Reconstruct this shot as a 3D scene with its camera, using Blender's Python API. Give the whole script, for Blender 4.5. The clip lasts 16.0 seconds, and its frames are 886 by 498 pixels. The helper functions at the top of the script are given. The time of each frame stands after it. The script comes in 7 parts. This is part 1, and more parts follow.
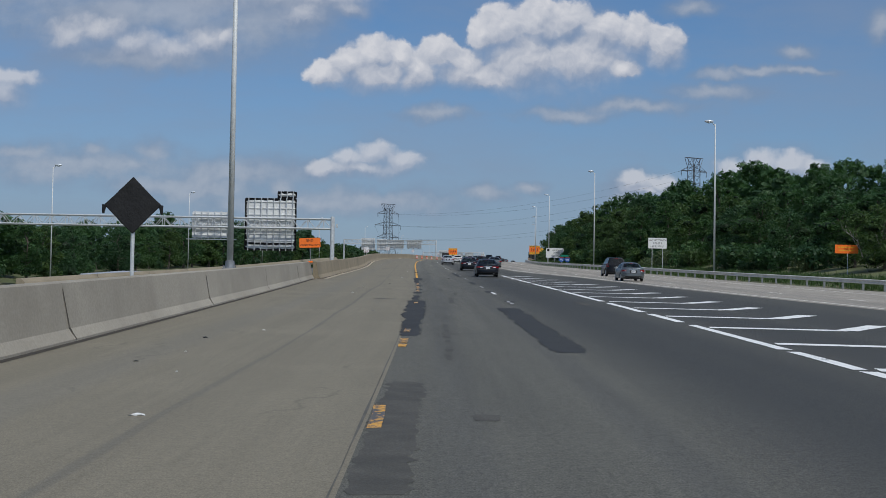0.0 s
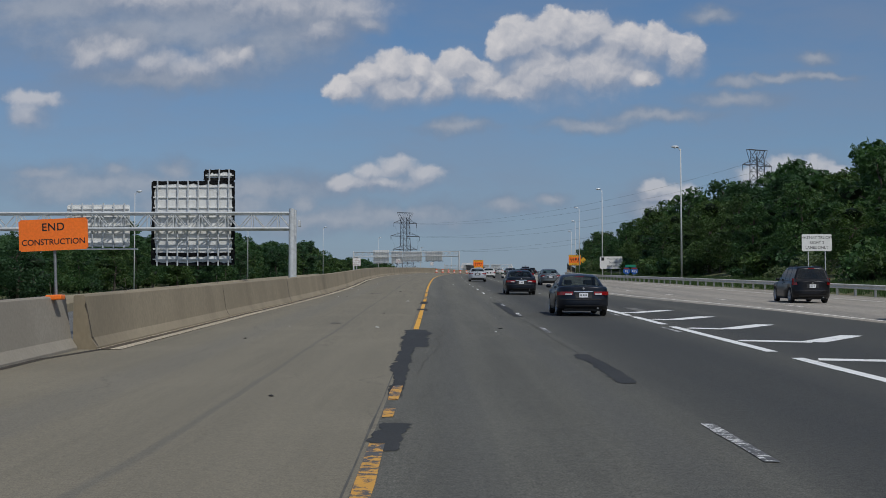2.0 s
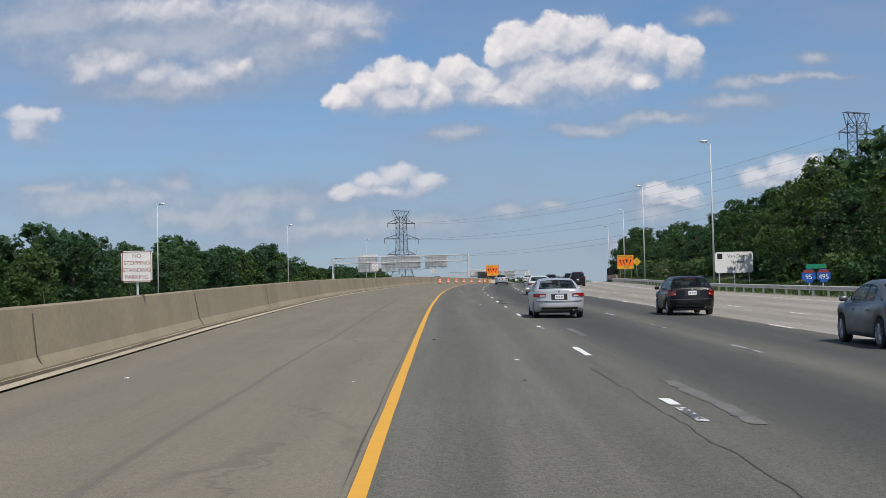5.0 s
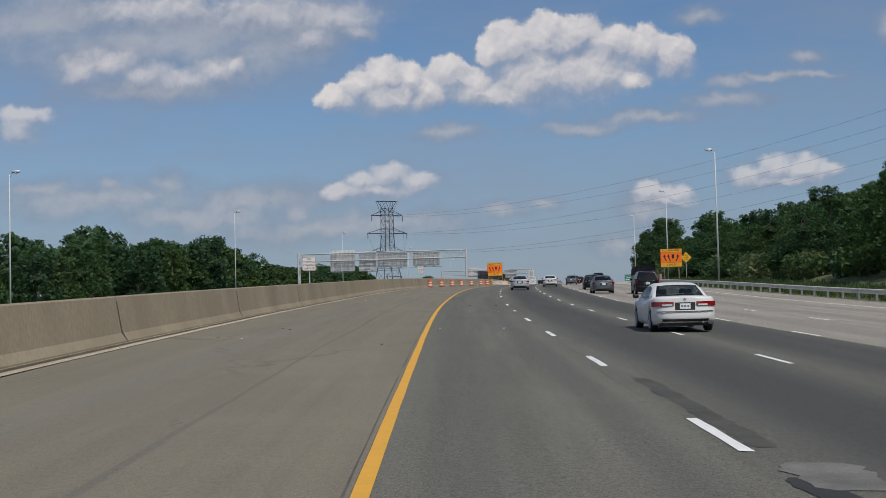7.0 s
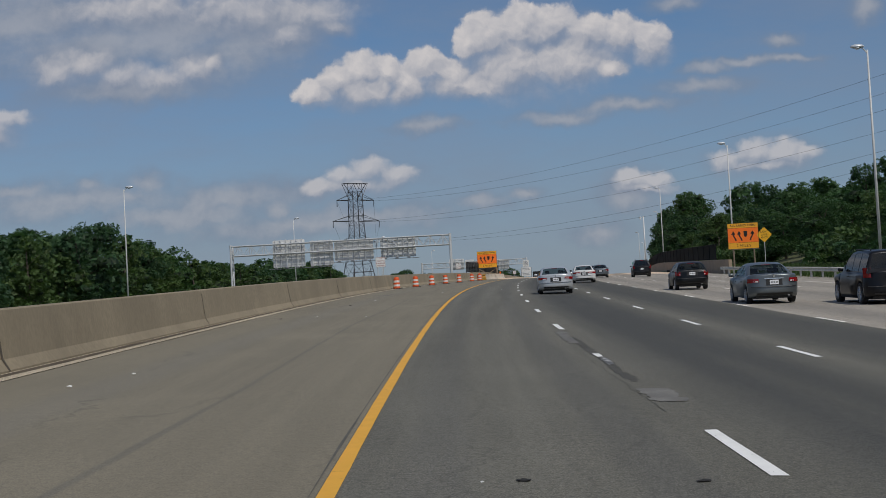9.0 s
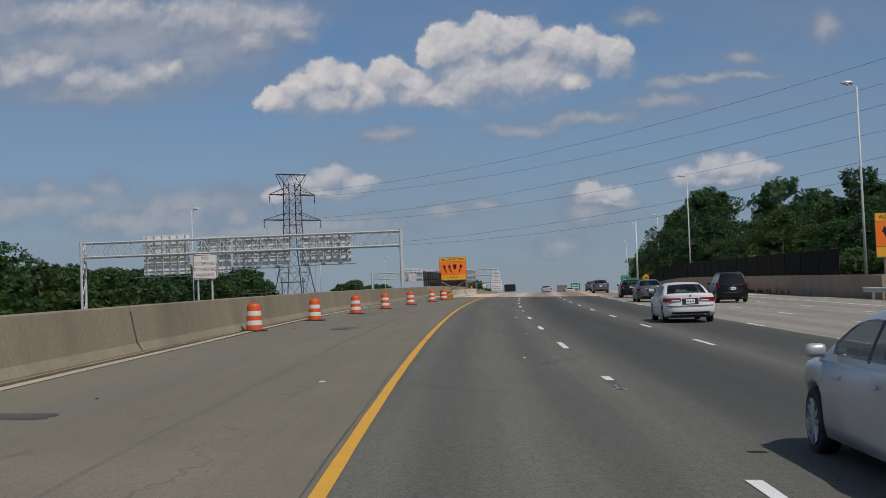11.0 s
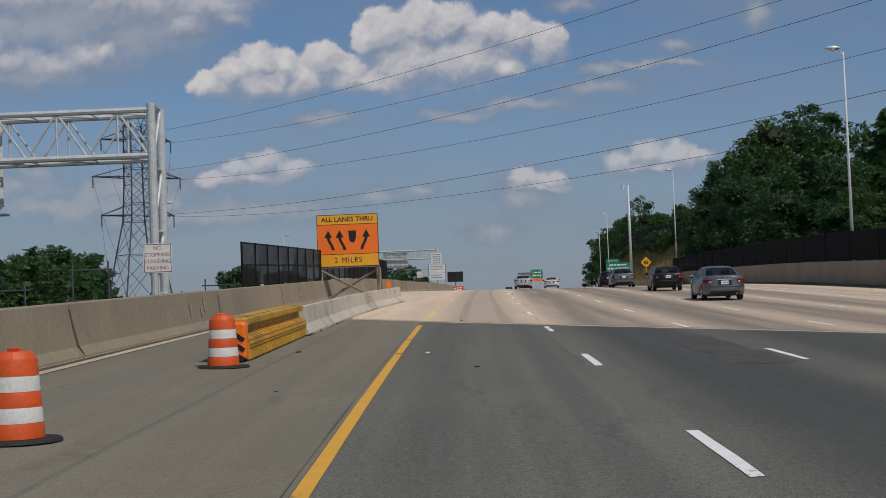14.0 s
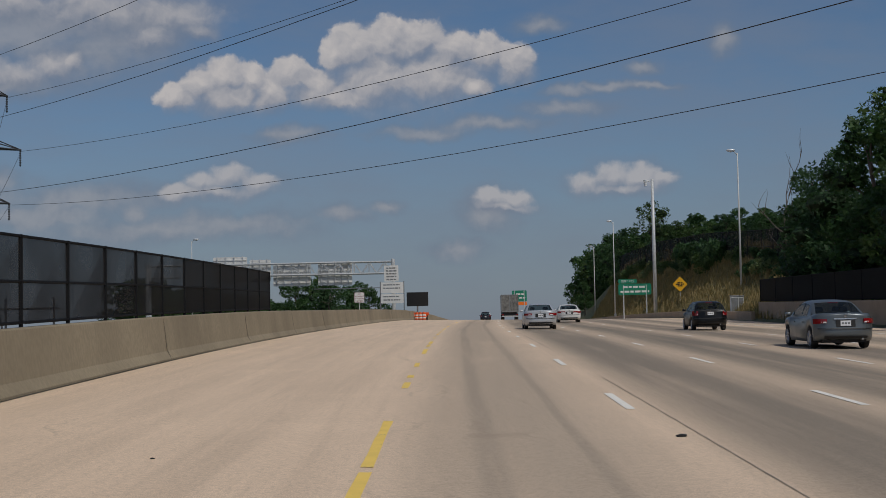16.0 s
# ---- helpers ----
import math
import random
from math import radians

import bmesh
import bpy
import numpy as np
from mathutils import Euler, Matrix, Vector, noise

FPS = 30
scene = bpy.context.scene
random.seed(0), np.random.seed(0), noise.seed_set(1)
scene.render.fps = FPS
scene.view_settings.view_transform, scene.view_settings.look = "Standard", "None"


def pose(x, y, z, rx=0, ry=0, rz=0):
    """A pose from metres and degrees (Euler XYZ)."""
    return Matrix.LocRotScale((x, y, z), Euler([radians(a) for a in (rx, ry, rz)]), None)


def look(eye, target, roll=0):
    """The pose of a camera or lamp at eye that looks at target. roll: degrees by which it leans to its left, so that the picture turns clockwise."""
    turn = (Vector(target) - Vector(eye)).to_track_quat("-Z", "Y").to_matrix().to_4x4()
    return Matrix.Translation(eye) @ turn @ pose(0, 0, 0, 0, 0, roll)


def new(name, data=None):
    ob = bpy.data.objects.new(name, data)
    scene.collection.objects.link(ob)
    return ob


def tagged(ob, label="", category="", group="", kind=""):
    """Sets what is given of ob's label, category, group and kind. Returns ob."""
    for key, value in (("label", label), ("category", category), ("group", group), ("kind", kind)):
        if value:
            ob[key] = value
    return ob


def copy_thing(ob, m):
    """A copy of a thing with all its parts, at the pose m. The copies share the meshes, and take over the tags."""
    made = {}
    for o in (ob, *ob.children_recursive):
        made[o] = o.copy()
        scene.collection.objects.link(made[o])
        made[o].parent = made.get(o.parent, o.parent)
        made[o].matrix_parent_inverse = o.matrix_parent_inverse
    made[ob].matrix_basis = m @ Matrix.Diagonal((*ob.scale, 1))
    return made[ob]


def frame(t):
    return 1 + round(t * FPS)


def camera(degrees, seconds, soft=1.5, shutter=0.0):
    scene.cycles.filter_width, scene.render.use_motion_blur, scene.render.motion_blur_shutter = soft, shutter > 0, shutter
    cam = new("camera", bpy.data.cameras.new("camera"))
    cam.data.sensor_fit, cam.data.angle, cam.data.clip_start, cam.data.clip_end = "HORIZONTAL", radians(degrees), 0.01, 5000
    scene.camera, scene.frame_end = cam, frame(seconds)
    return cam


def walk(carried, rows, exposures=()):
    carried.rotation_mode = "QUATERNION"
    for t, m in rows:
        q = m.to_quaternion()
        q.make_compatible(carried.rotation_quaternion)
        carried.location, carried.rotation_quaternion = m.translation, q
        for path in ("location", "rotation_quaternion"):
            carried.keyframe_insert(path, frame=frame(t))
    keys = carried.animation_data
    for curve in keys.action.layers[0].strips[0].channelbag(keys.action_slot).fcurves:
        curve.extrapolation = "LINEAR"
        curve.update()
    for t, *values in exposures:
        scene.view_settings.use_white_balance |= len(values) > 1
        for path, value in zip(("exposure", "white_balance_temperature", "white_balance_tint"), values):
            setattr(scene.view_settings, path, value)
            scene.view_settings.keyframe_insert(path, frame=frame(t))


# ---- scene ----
# Motorway seen from a moving vehicle: metres, z up, y roughly along the road.
PATH = [  # seconds, x, y, z, yaw, pitch, roll
    (0, 0.00, 0.00, 0.000, -0.098, 2.198, 0.924),
    (0.5, -0.00, 15.86, 0.511, 0.235, 2.523, 1.158),
    (1, -0.07, 31.70, 1.039, 0.490, 2.463, 0.638),
    (1.5, -0.20, 47.52, 1.581, 0.688, 2.690, 0.391),
    (2, -0.40, 63.32, 2.128, 0.845, 2.745, -0.080),
    (2.5, -0.64, 79.10, 2.678, 0.969, 2.616, -0.260),
    (3, -0.92, 94.86, 3.229, 1.055, 2.659, -0.163),
    (3.5, -1.23, 110.60, 3.782, 1.236, 2.733, -0.928),
    (4, -1.57, 126.34, 4.351, 1.179, 2.942, -0.589),
    (4.5, -1.90, 142.07, 4.940, 1.078, 3.037, -1.001),
    (5, -2.22, 157.81, 5.544, 0.954, 3.052, -1.271),
    (5.5, -2.51, 173.54, 6.154, 0.827, 3.021, -1.285),
    (6, -2.78, 189.28, 6.759, 0.716, 2.980, -1.098),
    (6.5, -3.02, 205.03, 7.349, 0.642, 2.962, -0.905),
    (7, -3.23, 220.78, 7.921, 0.624, 3.002, -1.461),
    (7.5, -3.36, 236.56, 8.476, 0.421, 2.955, -2.191),
    (8, -3.39, 252.37, 9.025, 0.125, 2.555, -2.537),
    (8.5, -3.33, 268.20, 9.566, -0.061, 2.741, -3.019),
    (9, -3.22, 284.05, 10.105, -0.117, 2.665, -2.987),
    (9.5, -3.03, 299.91, 10.653, -0.355, 2.731, -1.962),
    (10, -2.74, 315.77, 11.210, -0.739, 2.863, -1.431),
    (10.5, -2.34, 331.63, 11.768, -1.234, 2.984, -1.495),
    (11, -1.83, 347.48, 12.319, -1.804, 3.016, -2.066),
    (11.5, -1.20, 363.31, 12.854, -2.416, 2.885, -2.719),
    (12, -0.44, 379.14, 13.360, -3.034, 2.513, -1.411),
    (12.5, 0.46, 394.95, 13.827, -3.628, 2.146, -1.767),
    (13, 1.50, 410.78, 14.271, -3.962, 2.523, -2.276),
    (13.5, 2.67, 426.64, 14.710, -4.272, 2.256, -1.641),
    (14, 3.92, 442.51, 15.143, -4.509, 2.298, -2.182),
    (14.5, 5.24, 458.42, 15.635, -4.704, 2.231, -1.968),
    (15, 6.64, 474.36, 16.119, -5.038, 1.893, -1.315),
    (15.5, 8.12, 490.34, 16.532, -5.603, 1.454, -1.506),
    (16, 9.66, 506.37, 16.963, -6.03, 3.005, -1.13),
]


def eye_pose(x, y, z, yaw, pitch, roll):
    a, p = radians(yaw), radians(pitch)
    ahead = Vector((-math.sin(a) * math.cos(p), math.cos(a) * math.cos(p), math.sin(p)))
    return look((x, y, z), Vector((x, y, z)) + 2 * ahead, roll)


cam = camera(35.87, 16.0, soft=0.55)
EXPOSURES = [  # seconds, stops, kelvin, tint
    (0, -0.46, 6050, 8), (1, -0.55, 6100, 8), (2, -0.63, 6250, 9), (2.5, -0.5, 6300, 9), (3, -0.33, 6400, 10), (3.5, -0.12, 6450, 10), (4.2, -0.02, 6500, 10), (6.3, -0.3, 6500, 10),
    (7, -0.42, 6500, 10), (7.5, -0.62, 6500, 10), (8, -0.66, 6500, 10), (9, -0.66, 6500, 10), (11.3, -0.62, 6500, 10), (12.5, -0.63, 6500, 10), (14.5, -0.68, 6500, 10), (15, -0.76, 6600, 10), (15.5, -0.74, 6600, 10), (16, -0.98, 6550, 10)]
walk(cam, [(r[0], eye_pose(*r[1:])) for r in PATH], EXPOSURES)

# ---- sky and sun ----
SUN_EL, SUN_AZ = radians(52), radians(146)   # azimuth clockwise from +y
sun_dir = Vector((math.sin(SUN_AZ) * math.cos(SUN_EL), math.cos(SUN_AZ) * math.cos(SUN_EL), math.sin(SUN_EL)))
sun = new("sun", bpy.data.lights.new("sun", "SUN"))
sun.data.energy, sun.data.angle, sun.data.color = 4.0, radians(0.6), (1.0, 0.95, 0.86)
sun.matrix_world = look(sun_dir * 100, (0, 0, 0))

# centre and half size of the puffs, as slopes x/y and z/y of the sky direction
MAIN_CLOUD = [
    (-0.0876, 0.1662, 0.014, 0.0099), (-0.0699, 0.1752, 0.014, 0.0124), (-0.0533, 0.1828, 0.0165, 0.0132),
    (-0.0333, 0.1797, 0.0116, 0.0107), (-0.0199, 0.1681, 0.0165, 0.014), (-0.0034, 0.1817, 0.0149, 0.014),
    (0.0158, 0.176, 0.014, 0.0124), (0.0289, 0.197, 0.0124, 0.0107), (0.0442, 0.2014, 0.0173, 0.0165),
    (0.0691, 0.2075, 0.019, 0.0157), (0.0919, 0.2102, 0.0165, 0.014), (0.1169, 0.2004, 0.0198, 0.0149),
    (0.1418, 0.1981, 0.019, 0.0149), (0.1605, 0.1916, 0.0149, 0.0157), (0.0589, 0.1793, 0.031, 0.0215),
    (0.1046, 0.1819, 0.033, 0.0198), (0.1349, 0.1738, 0.0116, 0.0074), (-0.049, 0.1678, 0.0289, 0.0116),
    (0.0258, 0.1665, 0.0372, 0.0107),
]
LOW_CLOUDS = [
    (-0.0878, 0.0978, 0.0132, 0.0066), (-0.0684, 0.1041, 0.0132, 0.0083),
    (-0.0492, 0.1078, 0.0149, 0.0091), (-0.0283, 0.1027, 0.014, 0.0091), (-0.0596, 0.0966, 0.0392, 0.0054),
    (0.2142, 0.1006, 0.0124, 0.0074), (0.2339, 0.1055, 0.0157, 0.0091), (0.2566, 0.1049, 0.0173, 0.0083),
    (0.2723, 0.1034, 0.0103, 0.0062), (0.2429, 0.0964, 0.0289, 0.0045), (0.1411, 0.0901, 0.0116, 0.0066),
    (0.1577, 0.0906, 0.0124, 0.0062), (0.1504, 0.0847, 0.0198, 0.0037), 
    (-0.3175, 0.1603, 0.0186, 0.0074), (-0.3203, 0.1487, 0.0132, 0.0107),
]
LEFT_CLOUDS = [
    (-0.2757, 0.1907, 0.0165, 0.0116), (-0.2535, 0.193, 0.0173, 0.0116), (-0.2288, 0.1835, 0.0206, 0.0099),
    (-0.1976, 0.1821, 0.0227, 0.0083), (-0.1737, 0.1877, 0.0157, 0.0099), (-0.1607, 0.1905, 0.0074, 0.0066),
    (-0.0856, 0.2241, 0.031, 0.0124), (-0.1028, 0.2102, 0.0186, 0.0107), (-0.0714, 0.2142, 0.014, 0.0058),
    (-0.1376, 0.2281, 0.0454, 0.014), (-0.2167, 0.2334, 0.0495, 0.0107),
]
THIN_CLOUDS = [
    (-0.1182, 0.0846, 0.013, 0.0095), (-0.174, 0.088, 0.021, 0.0105), (-0.2128, 0.1063, 0.016, 0.0100), (-0.150, 0.093, 0.06, 0.012),
    (-0.2629, 0.0961, 0.0867, 0.014), (-0.1888, 0.0816, 0.0702, 0.0107), (-0.0939, 0.069, 0.0784, 0.0107), (-0.2467, 0.2103, 0.095, 0.0206), (-0.1212, 0.2215, 0.0454, 0.0165),
    (-0.2962, 0.2294, 0.0784, 0.0256), (-0.1964, 0.2165, 0.0784, 0.0256), (-0.1385, 0.2034, 0.0495, 0.0273),
    (-0.2229, 0.1736, 0.0619, 0.0091), (-0.3083, 0.1052, 0.0289, 0.0058), (-0.2543, 0.1069, 0.014, 0.0074),
    (-0.2272, 0.0974, 0.0206, 0.0074), (-0.0564, 0.0732, 0.0702, 0.0107), (0.0317, 0.0809, 0.0231, 0.0074),
    (0.0642, 0.0852, 0.0116, 0.0045), (0.1147, 0.0502, 0.0215, 0.0091), (0.1392, 0.0761, 0.019, 0.0116),
    (0.2021, 0.1696, 0.019, 0.005), (0.2313, 0.1729, 0.0256, 0.0037), (0.2646, 0.1735, 0.0231, 0.0033),
    (0.2588, 0.1884, 0.0116, 0.005), (0.1851, 0.2186, 0.0173, 0.0058), (0.0917, 0.1398, 0.0372, 0.0058),
    (0.146, 0.1449, 0.0495, 0.0058), (0.1963, 0.1552, 0.033, 0.0066), (-0.0047, 0.1375, 0.0256, 0.005),
    (0.3223, 0.2078, 0.0103, 0.0099),
]


def node(tree, kind, **values):
    n = tree.nodes.new(kind)
    for key, value in values.items():
        if key == "op":
            n.operation = value
        elif key == "blend":
            n.blend_type = value
        else:
            n.inputs[int(key[1:])].default_value = value
    return n


def mth(tree, op, a, b=None, c=None, clamp=False):
    n = tree.nodes.new("ShaderNodeMath")
    n.operation, n.use_clamp = op, clamp
    for i, v in enumerate((a, b, c)):
        if v is None:
            continue
        if isinstance(v, (int, float)):
            n.inputs[i].default_value = v
        else:
            tree.links.new(v, n.inputs[i])
    return n.outputs[0]


def vmath(tree, op, a, b=None):
    n = tree.nodes.new("ShaderNodeVectorMath")
    n.operation = op
    for i, v in enumerate((a, b)):
        if v is None:
            continue
        if isinstance(v, tuple):
            n.inputs[i].default_value = v
        else:
            tree.links.new(v, n.inputs[i])
    return n.outputs["Value"] if op == "LENGTH" else n.outputs[0]


def mapped(tree, x, a, b, c=0.0, d=1.0):
    n = tree.nodes.new("ShaderNodeMapRange")
    n.interpolation_type = "SMOOTHSTEP"
    for i, v in enumerate((x, a, b, c, d)):
        if isinstance(v, (int, float)):
            n.inputs[i].default_value = v
        else:
            tree.links.new(v, n.inputs[i])
    return n.outputs[0]


def noise_tex(tree, vec, scale, detail=4.0, rough=0.55):
    n = tree.nodes.new("ShaderNodeTexNoise")
    tree.links.new(vec, n.inputs["Vector"])
    n.inputs["Scale"].default_value, n.inputs["Detail"].default_value, n.inputs["Roughness"].default_value = scale, detail, rough
    return n.outputs["Fac"]


def mixed(tree, fac, a, b, blend="MIX"):
    n = tree.nodes.new("ShaderNodeMix")
    n.data_type, n.blend_type = "RGBA", blend
    for i, v in ((0, fac), (6, a), (7, b)):
        if isinstance(v, (int, float)):
            n.inputs[i].default_value = v
        elif isinstance(v, tuple):
            n.inputs[i].default_value = (*v[:3], 1)
        else:
            tree.links.new(v, n.inputs[i])
    return n.outputs[2]


def build_world():
    world = bpy.data.worlds.new("summer_sky")
    scene.world = world
    world.use_nodes = True
    t = world.node_tree
    t.nodes.clear()
    sky = t.nodes.new("ShaderNodeTexSky")
    sky.sky_type, sky.sun_disc = "NISHITA", False
    sky.sun_elevation, sky.sun_rotation = SUN_EL, SUN_AZ
    sky.air_density, sky.dust_density, sky.ozone_density, sky.altitude = 1.0, 0.4, 4.0, 100
    way = t.nodes.new("ShaderNodeTexCoord").outputs["Generated"]
    sep = t.nodes.new("ShaderNodeSeparateXYZ")
    t.links.new(way, sep.inputs[0])
    ahead = mth(t, "MAXIMUM", sep.outputs[1], 0.05)
    com = t.nodes.new("ShaderNodeCombineXYZ")
    t.links.new(mth(t, "DIVIDE", sep.outputs[0], ahead), com.inputs[0])
    t.links.new(mth(t, "DIVIDE", sep.outputs[2], ahead), com.inputs[1])
    flat = com.outputs[0]
    fleece, large, wisp = noise_tex(t, flat, 55, 5, 0.55), noise_tex(t, flat, 16, 4, 0.55), noise_tex(t, flat, 170, 3, 0.55)

    def shifted(amount_large, amount_fine):
        """The sky position, stirred by coarse and fine turbulence."""
        wide, close = t.nodes.new("ShaderNodeTexNoise"), t.nodes.new("ShaderNodeTexNoise")
        out = flat
        for n, scale, detail, amount in ((wide, 26, 2.0, amount_large), (close, 95, 4.0, amount_fine)):
            t.links.new(flat, n.inputs["Vector"])
            n.inputs["Scale"].default_value, n.inputs["Detail"].default_value = scale, detail
            out = vmath(t, "ADD", out, vmath(t, "MULTIPLY", vmath(t, "SUBTRACT", n.outputs["Color"], (0.5, 0.5, 0.5)), (amount, amount, 0)))
        return out

    def lobes(at, scale):
        """Rounded heads of cumulus, in three sizes."""
        n = t.nodes.new("ShaderNodeTexVoronoi")
        n.voronoi_dimensions, n.feature, n.normalize = "2D", "SMOOTH_F1", True
        t.links.new(at, n.inputs["Vector"])
        n.inputs["Scale"].default_value, n.inputs["Detail"].default_value, n.inputs["Roughness"].default_value, n.inputs["Lacunarity"].default_value = scale, 3.0, 0.5, 2.1
        n.inputs["Smoothness"].default_value = 0.3
        return mth(t, "SUBTRACT", 1.0, n.outputs["Distance"])

    spot = shifted(0.016, 0.0085)
    LIGHT = (-0.0016, 0.0036, 0)   # a small step towards the light
    spot_up = vmath(t, "ADD", spot, LIGHT)
    heads, heads_up = lobes(spot, 60), lobes(spot_up, 60)

    def fullest(puffs_list, at, k=1.0):
        best = None
        for u, v, a, b in puffs_list:
            d = vmath(t, "LENGTH", vmath(t, "MULTIPLY", vmath(t, "SUBTRACT", at, (u, v, 0)), (k / a, k / b, 0)))
            best = d if best is None else mth(t, "SMOOTH_MIN", best, d, 0.22)
        return mth(t, "SUBTRACT", 1.0, best)

    spot_high = vmath(t, "ADD", spot, (-0.004, 0.0125, 0))

    def bank(puffs_list, pale, cover, k=0.86, edge=0.24):
        """Coverage and brightness of one bank of cumulus: lit tops, soft grey undersides."""
        full, full_up, full_high = fullest(puffs_list, spot, k), fullest(puffs_list, spot_up, k), fullest(puffs_list, spot_high, k)
        dense = mth(t, "ADD", full, mth(t, "MULTIPLY", mth(t, "SUBTRACT", heads, 0.72), 0.62))
        dense = mth(t, "MULTIPLY_ADD", mth(t, "SUBTRACT", wisp, 0.5), 0.16, dense)
        slope = mth(t, "SUBTRACT", full, full_up)          # over 0 where the cloud falls away upwards
        broad = mth(t, "SUBTRACT", full, full_high)
        under = mapped(t, broad, 0.25, -0.55)
        alpha = mth(t, "MULTIPLY", mapped(t, dense, mth(t, "MULTIPLY", under, -0.30), mth(t, "MULTIPLY_ADD", under, 0.95, edge)), cover)
        relief = mth(t, "MULTIPLY", mth(t, "SUBTRACT", heads, heads_up), 0.85)
        shade = mth(t, "ADD", mth(t, "MULTIPLY_ADD", slope, 0.45, pale), mth(t, "MULTIPLY", broad, 0.42))
        shade = mth(t, "ADD", shade, mth(t, "ADD", relief, mth(t, "MULTIPLY", mth(t, "SUBTRACT", fleece, 0.5), 0.45)))
        return alpha, mth(t, "ADD", shade, 0.0, clamp=True)

    banks = [bank(LEFT_CLOUDS, 0.34, 0.72, 0.66, 0.75), bank(LOW_CLOUDS, 0.46, 0.62, 0.74, 0.5), bank(MAIN_CLOUD, 0.50, 0.97, 0.79, 0.28)]
    halo = mth(t, "ADD", mth(t, "MAXIMUM", fullest(LOW_CLOUDS, spot, 0.5), mth(t, "MAXIMUM", fullest(LEFT_CLOUDS, spot, 0.55), fullest(MAIN_CLOUD, spot, 0.66))), mth(t, "SUBTRACT", large, 0.5))
    # thin grey sheets, haze, and the broken cloud of the rest of the sky
    sheet = mth(t, "ADD", fullest(THIN_CLOUDS, spot, 0.72), mth(t, "MULTIPLY", mth(t, "SUBTRACT", noise_tex(t, vmath(t, "MULTIPLY", flat, (0.7, 1.3, 0)), 20, 7, 0.62), 0.5), 1.25))
    thin = mapped(t, sheet, -0.25, 0.85, 0.0, 0.80)
    veil = mapped(t, noise_tex(t, vmath(t, "MULTIPLY", flat, (0.5, 1.6, 0)), 9, 6, 0.6), 0.30, 0.72, 0.05, 0.46)
    behind = mth(t, "LESS_THAN", sep.outputs[1], 0.3)
    rest = mth(t, "MULTIPLY", mapped(t, noise_tex(t, way, 3.0, 6, 0.6), 0.50, 0.66, 0.0, 0.85), behind)
    low = mapped(t, sep.outputs[2], -0.02, 0.21, 0.72, 0.0)
    blue = mixed(t, 1.0, sky.outputs[0], SKY_TINT, "MULTIPLY")
    c0 = mixed(t, veil, mixed(t, low, blue, HAZE), VEIL)
    c1 = mixed(t, thin, c0, mixed(t, mth(t, "MULTIPLY_ADD", mth(t, "SUBTRACT", heads, heads_up), 0.6, mapped(t, mth(t, "ADD", sheet, mth(t, "SUBTRACT", fleece, 0.5)), 0.1, 1.1), clamp=True), THIN_DARK, THIN_LIT))
    c1 = mixed(t, mapped(t, halo, -0.1, 0.9, 0.0, 0.5), c1, VEIL)
    c2 = mixed(t, rest, c1, CLOUD_LIT)
    c3 = c2
    for alpha, shade in banks:
        c3 = mixed(t, alpha, c3, mixed(t, shade, CLOUD_DARK, CLOUD_LIT))
    bg = t.nodes.new("ShaderNodeBackground")
    bg.inputs[1].default_value = SKY_STRENGTH
    t.links.new(c3, bg.inputs[0])
    out = t.nodes.new("ShaderNodeOutputWorld")
    t.links.new(bg.outputs[0], out.inputs[0])


SKY_STRENGTH = 0.10
SKY_TINT = (0.77, 0.94, 1.08)
CLOUD_LIT, CLOUD_DARK = (9.2, 8.8, 8.8), (3.0, 3.7, 5.1)
THIN_LIT, THIN_DARK = (5.2, 5.5, 6.2), (3.0, 3.7, 4.9)
HAZE, VEIL = (3.3, 3.8, 4.95), (3.25, 3.8, 4.95)
build_world()

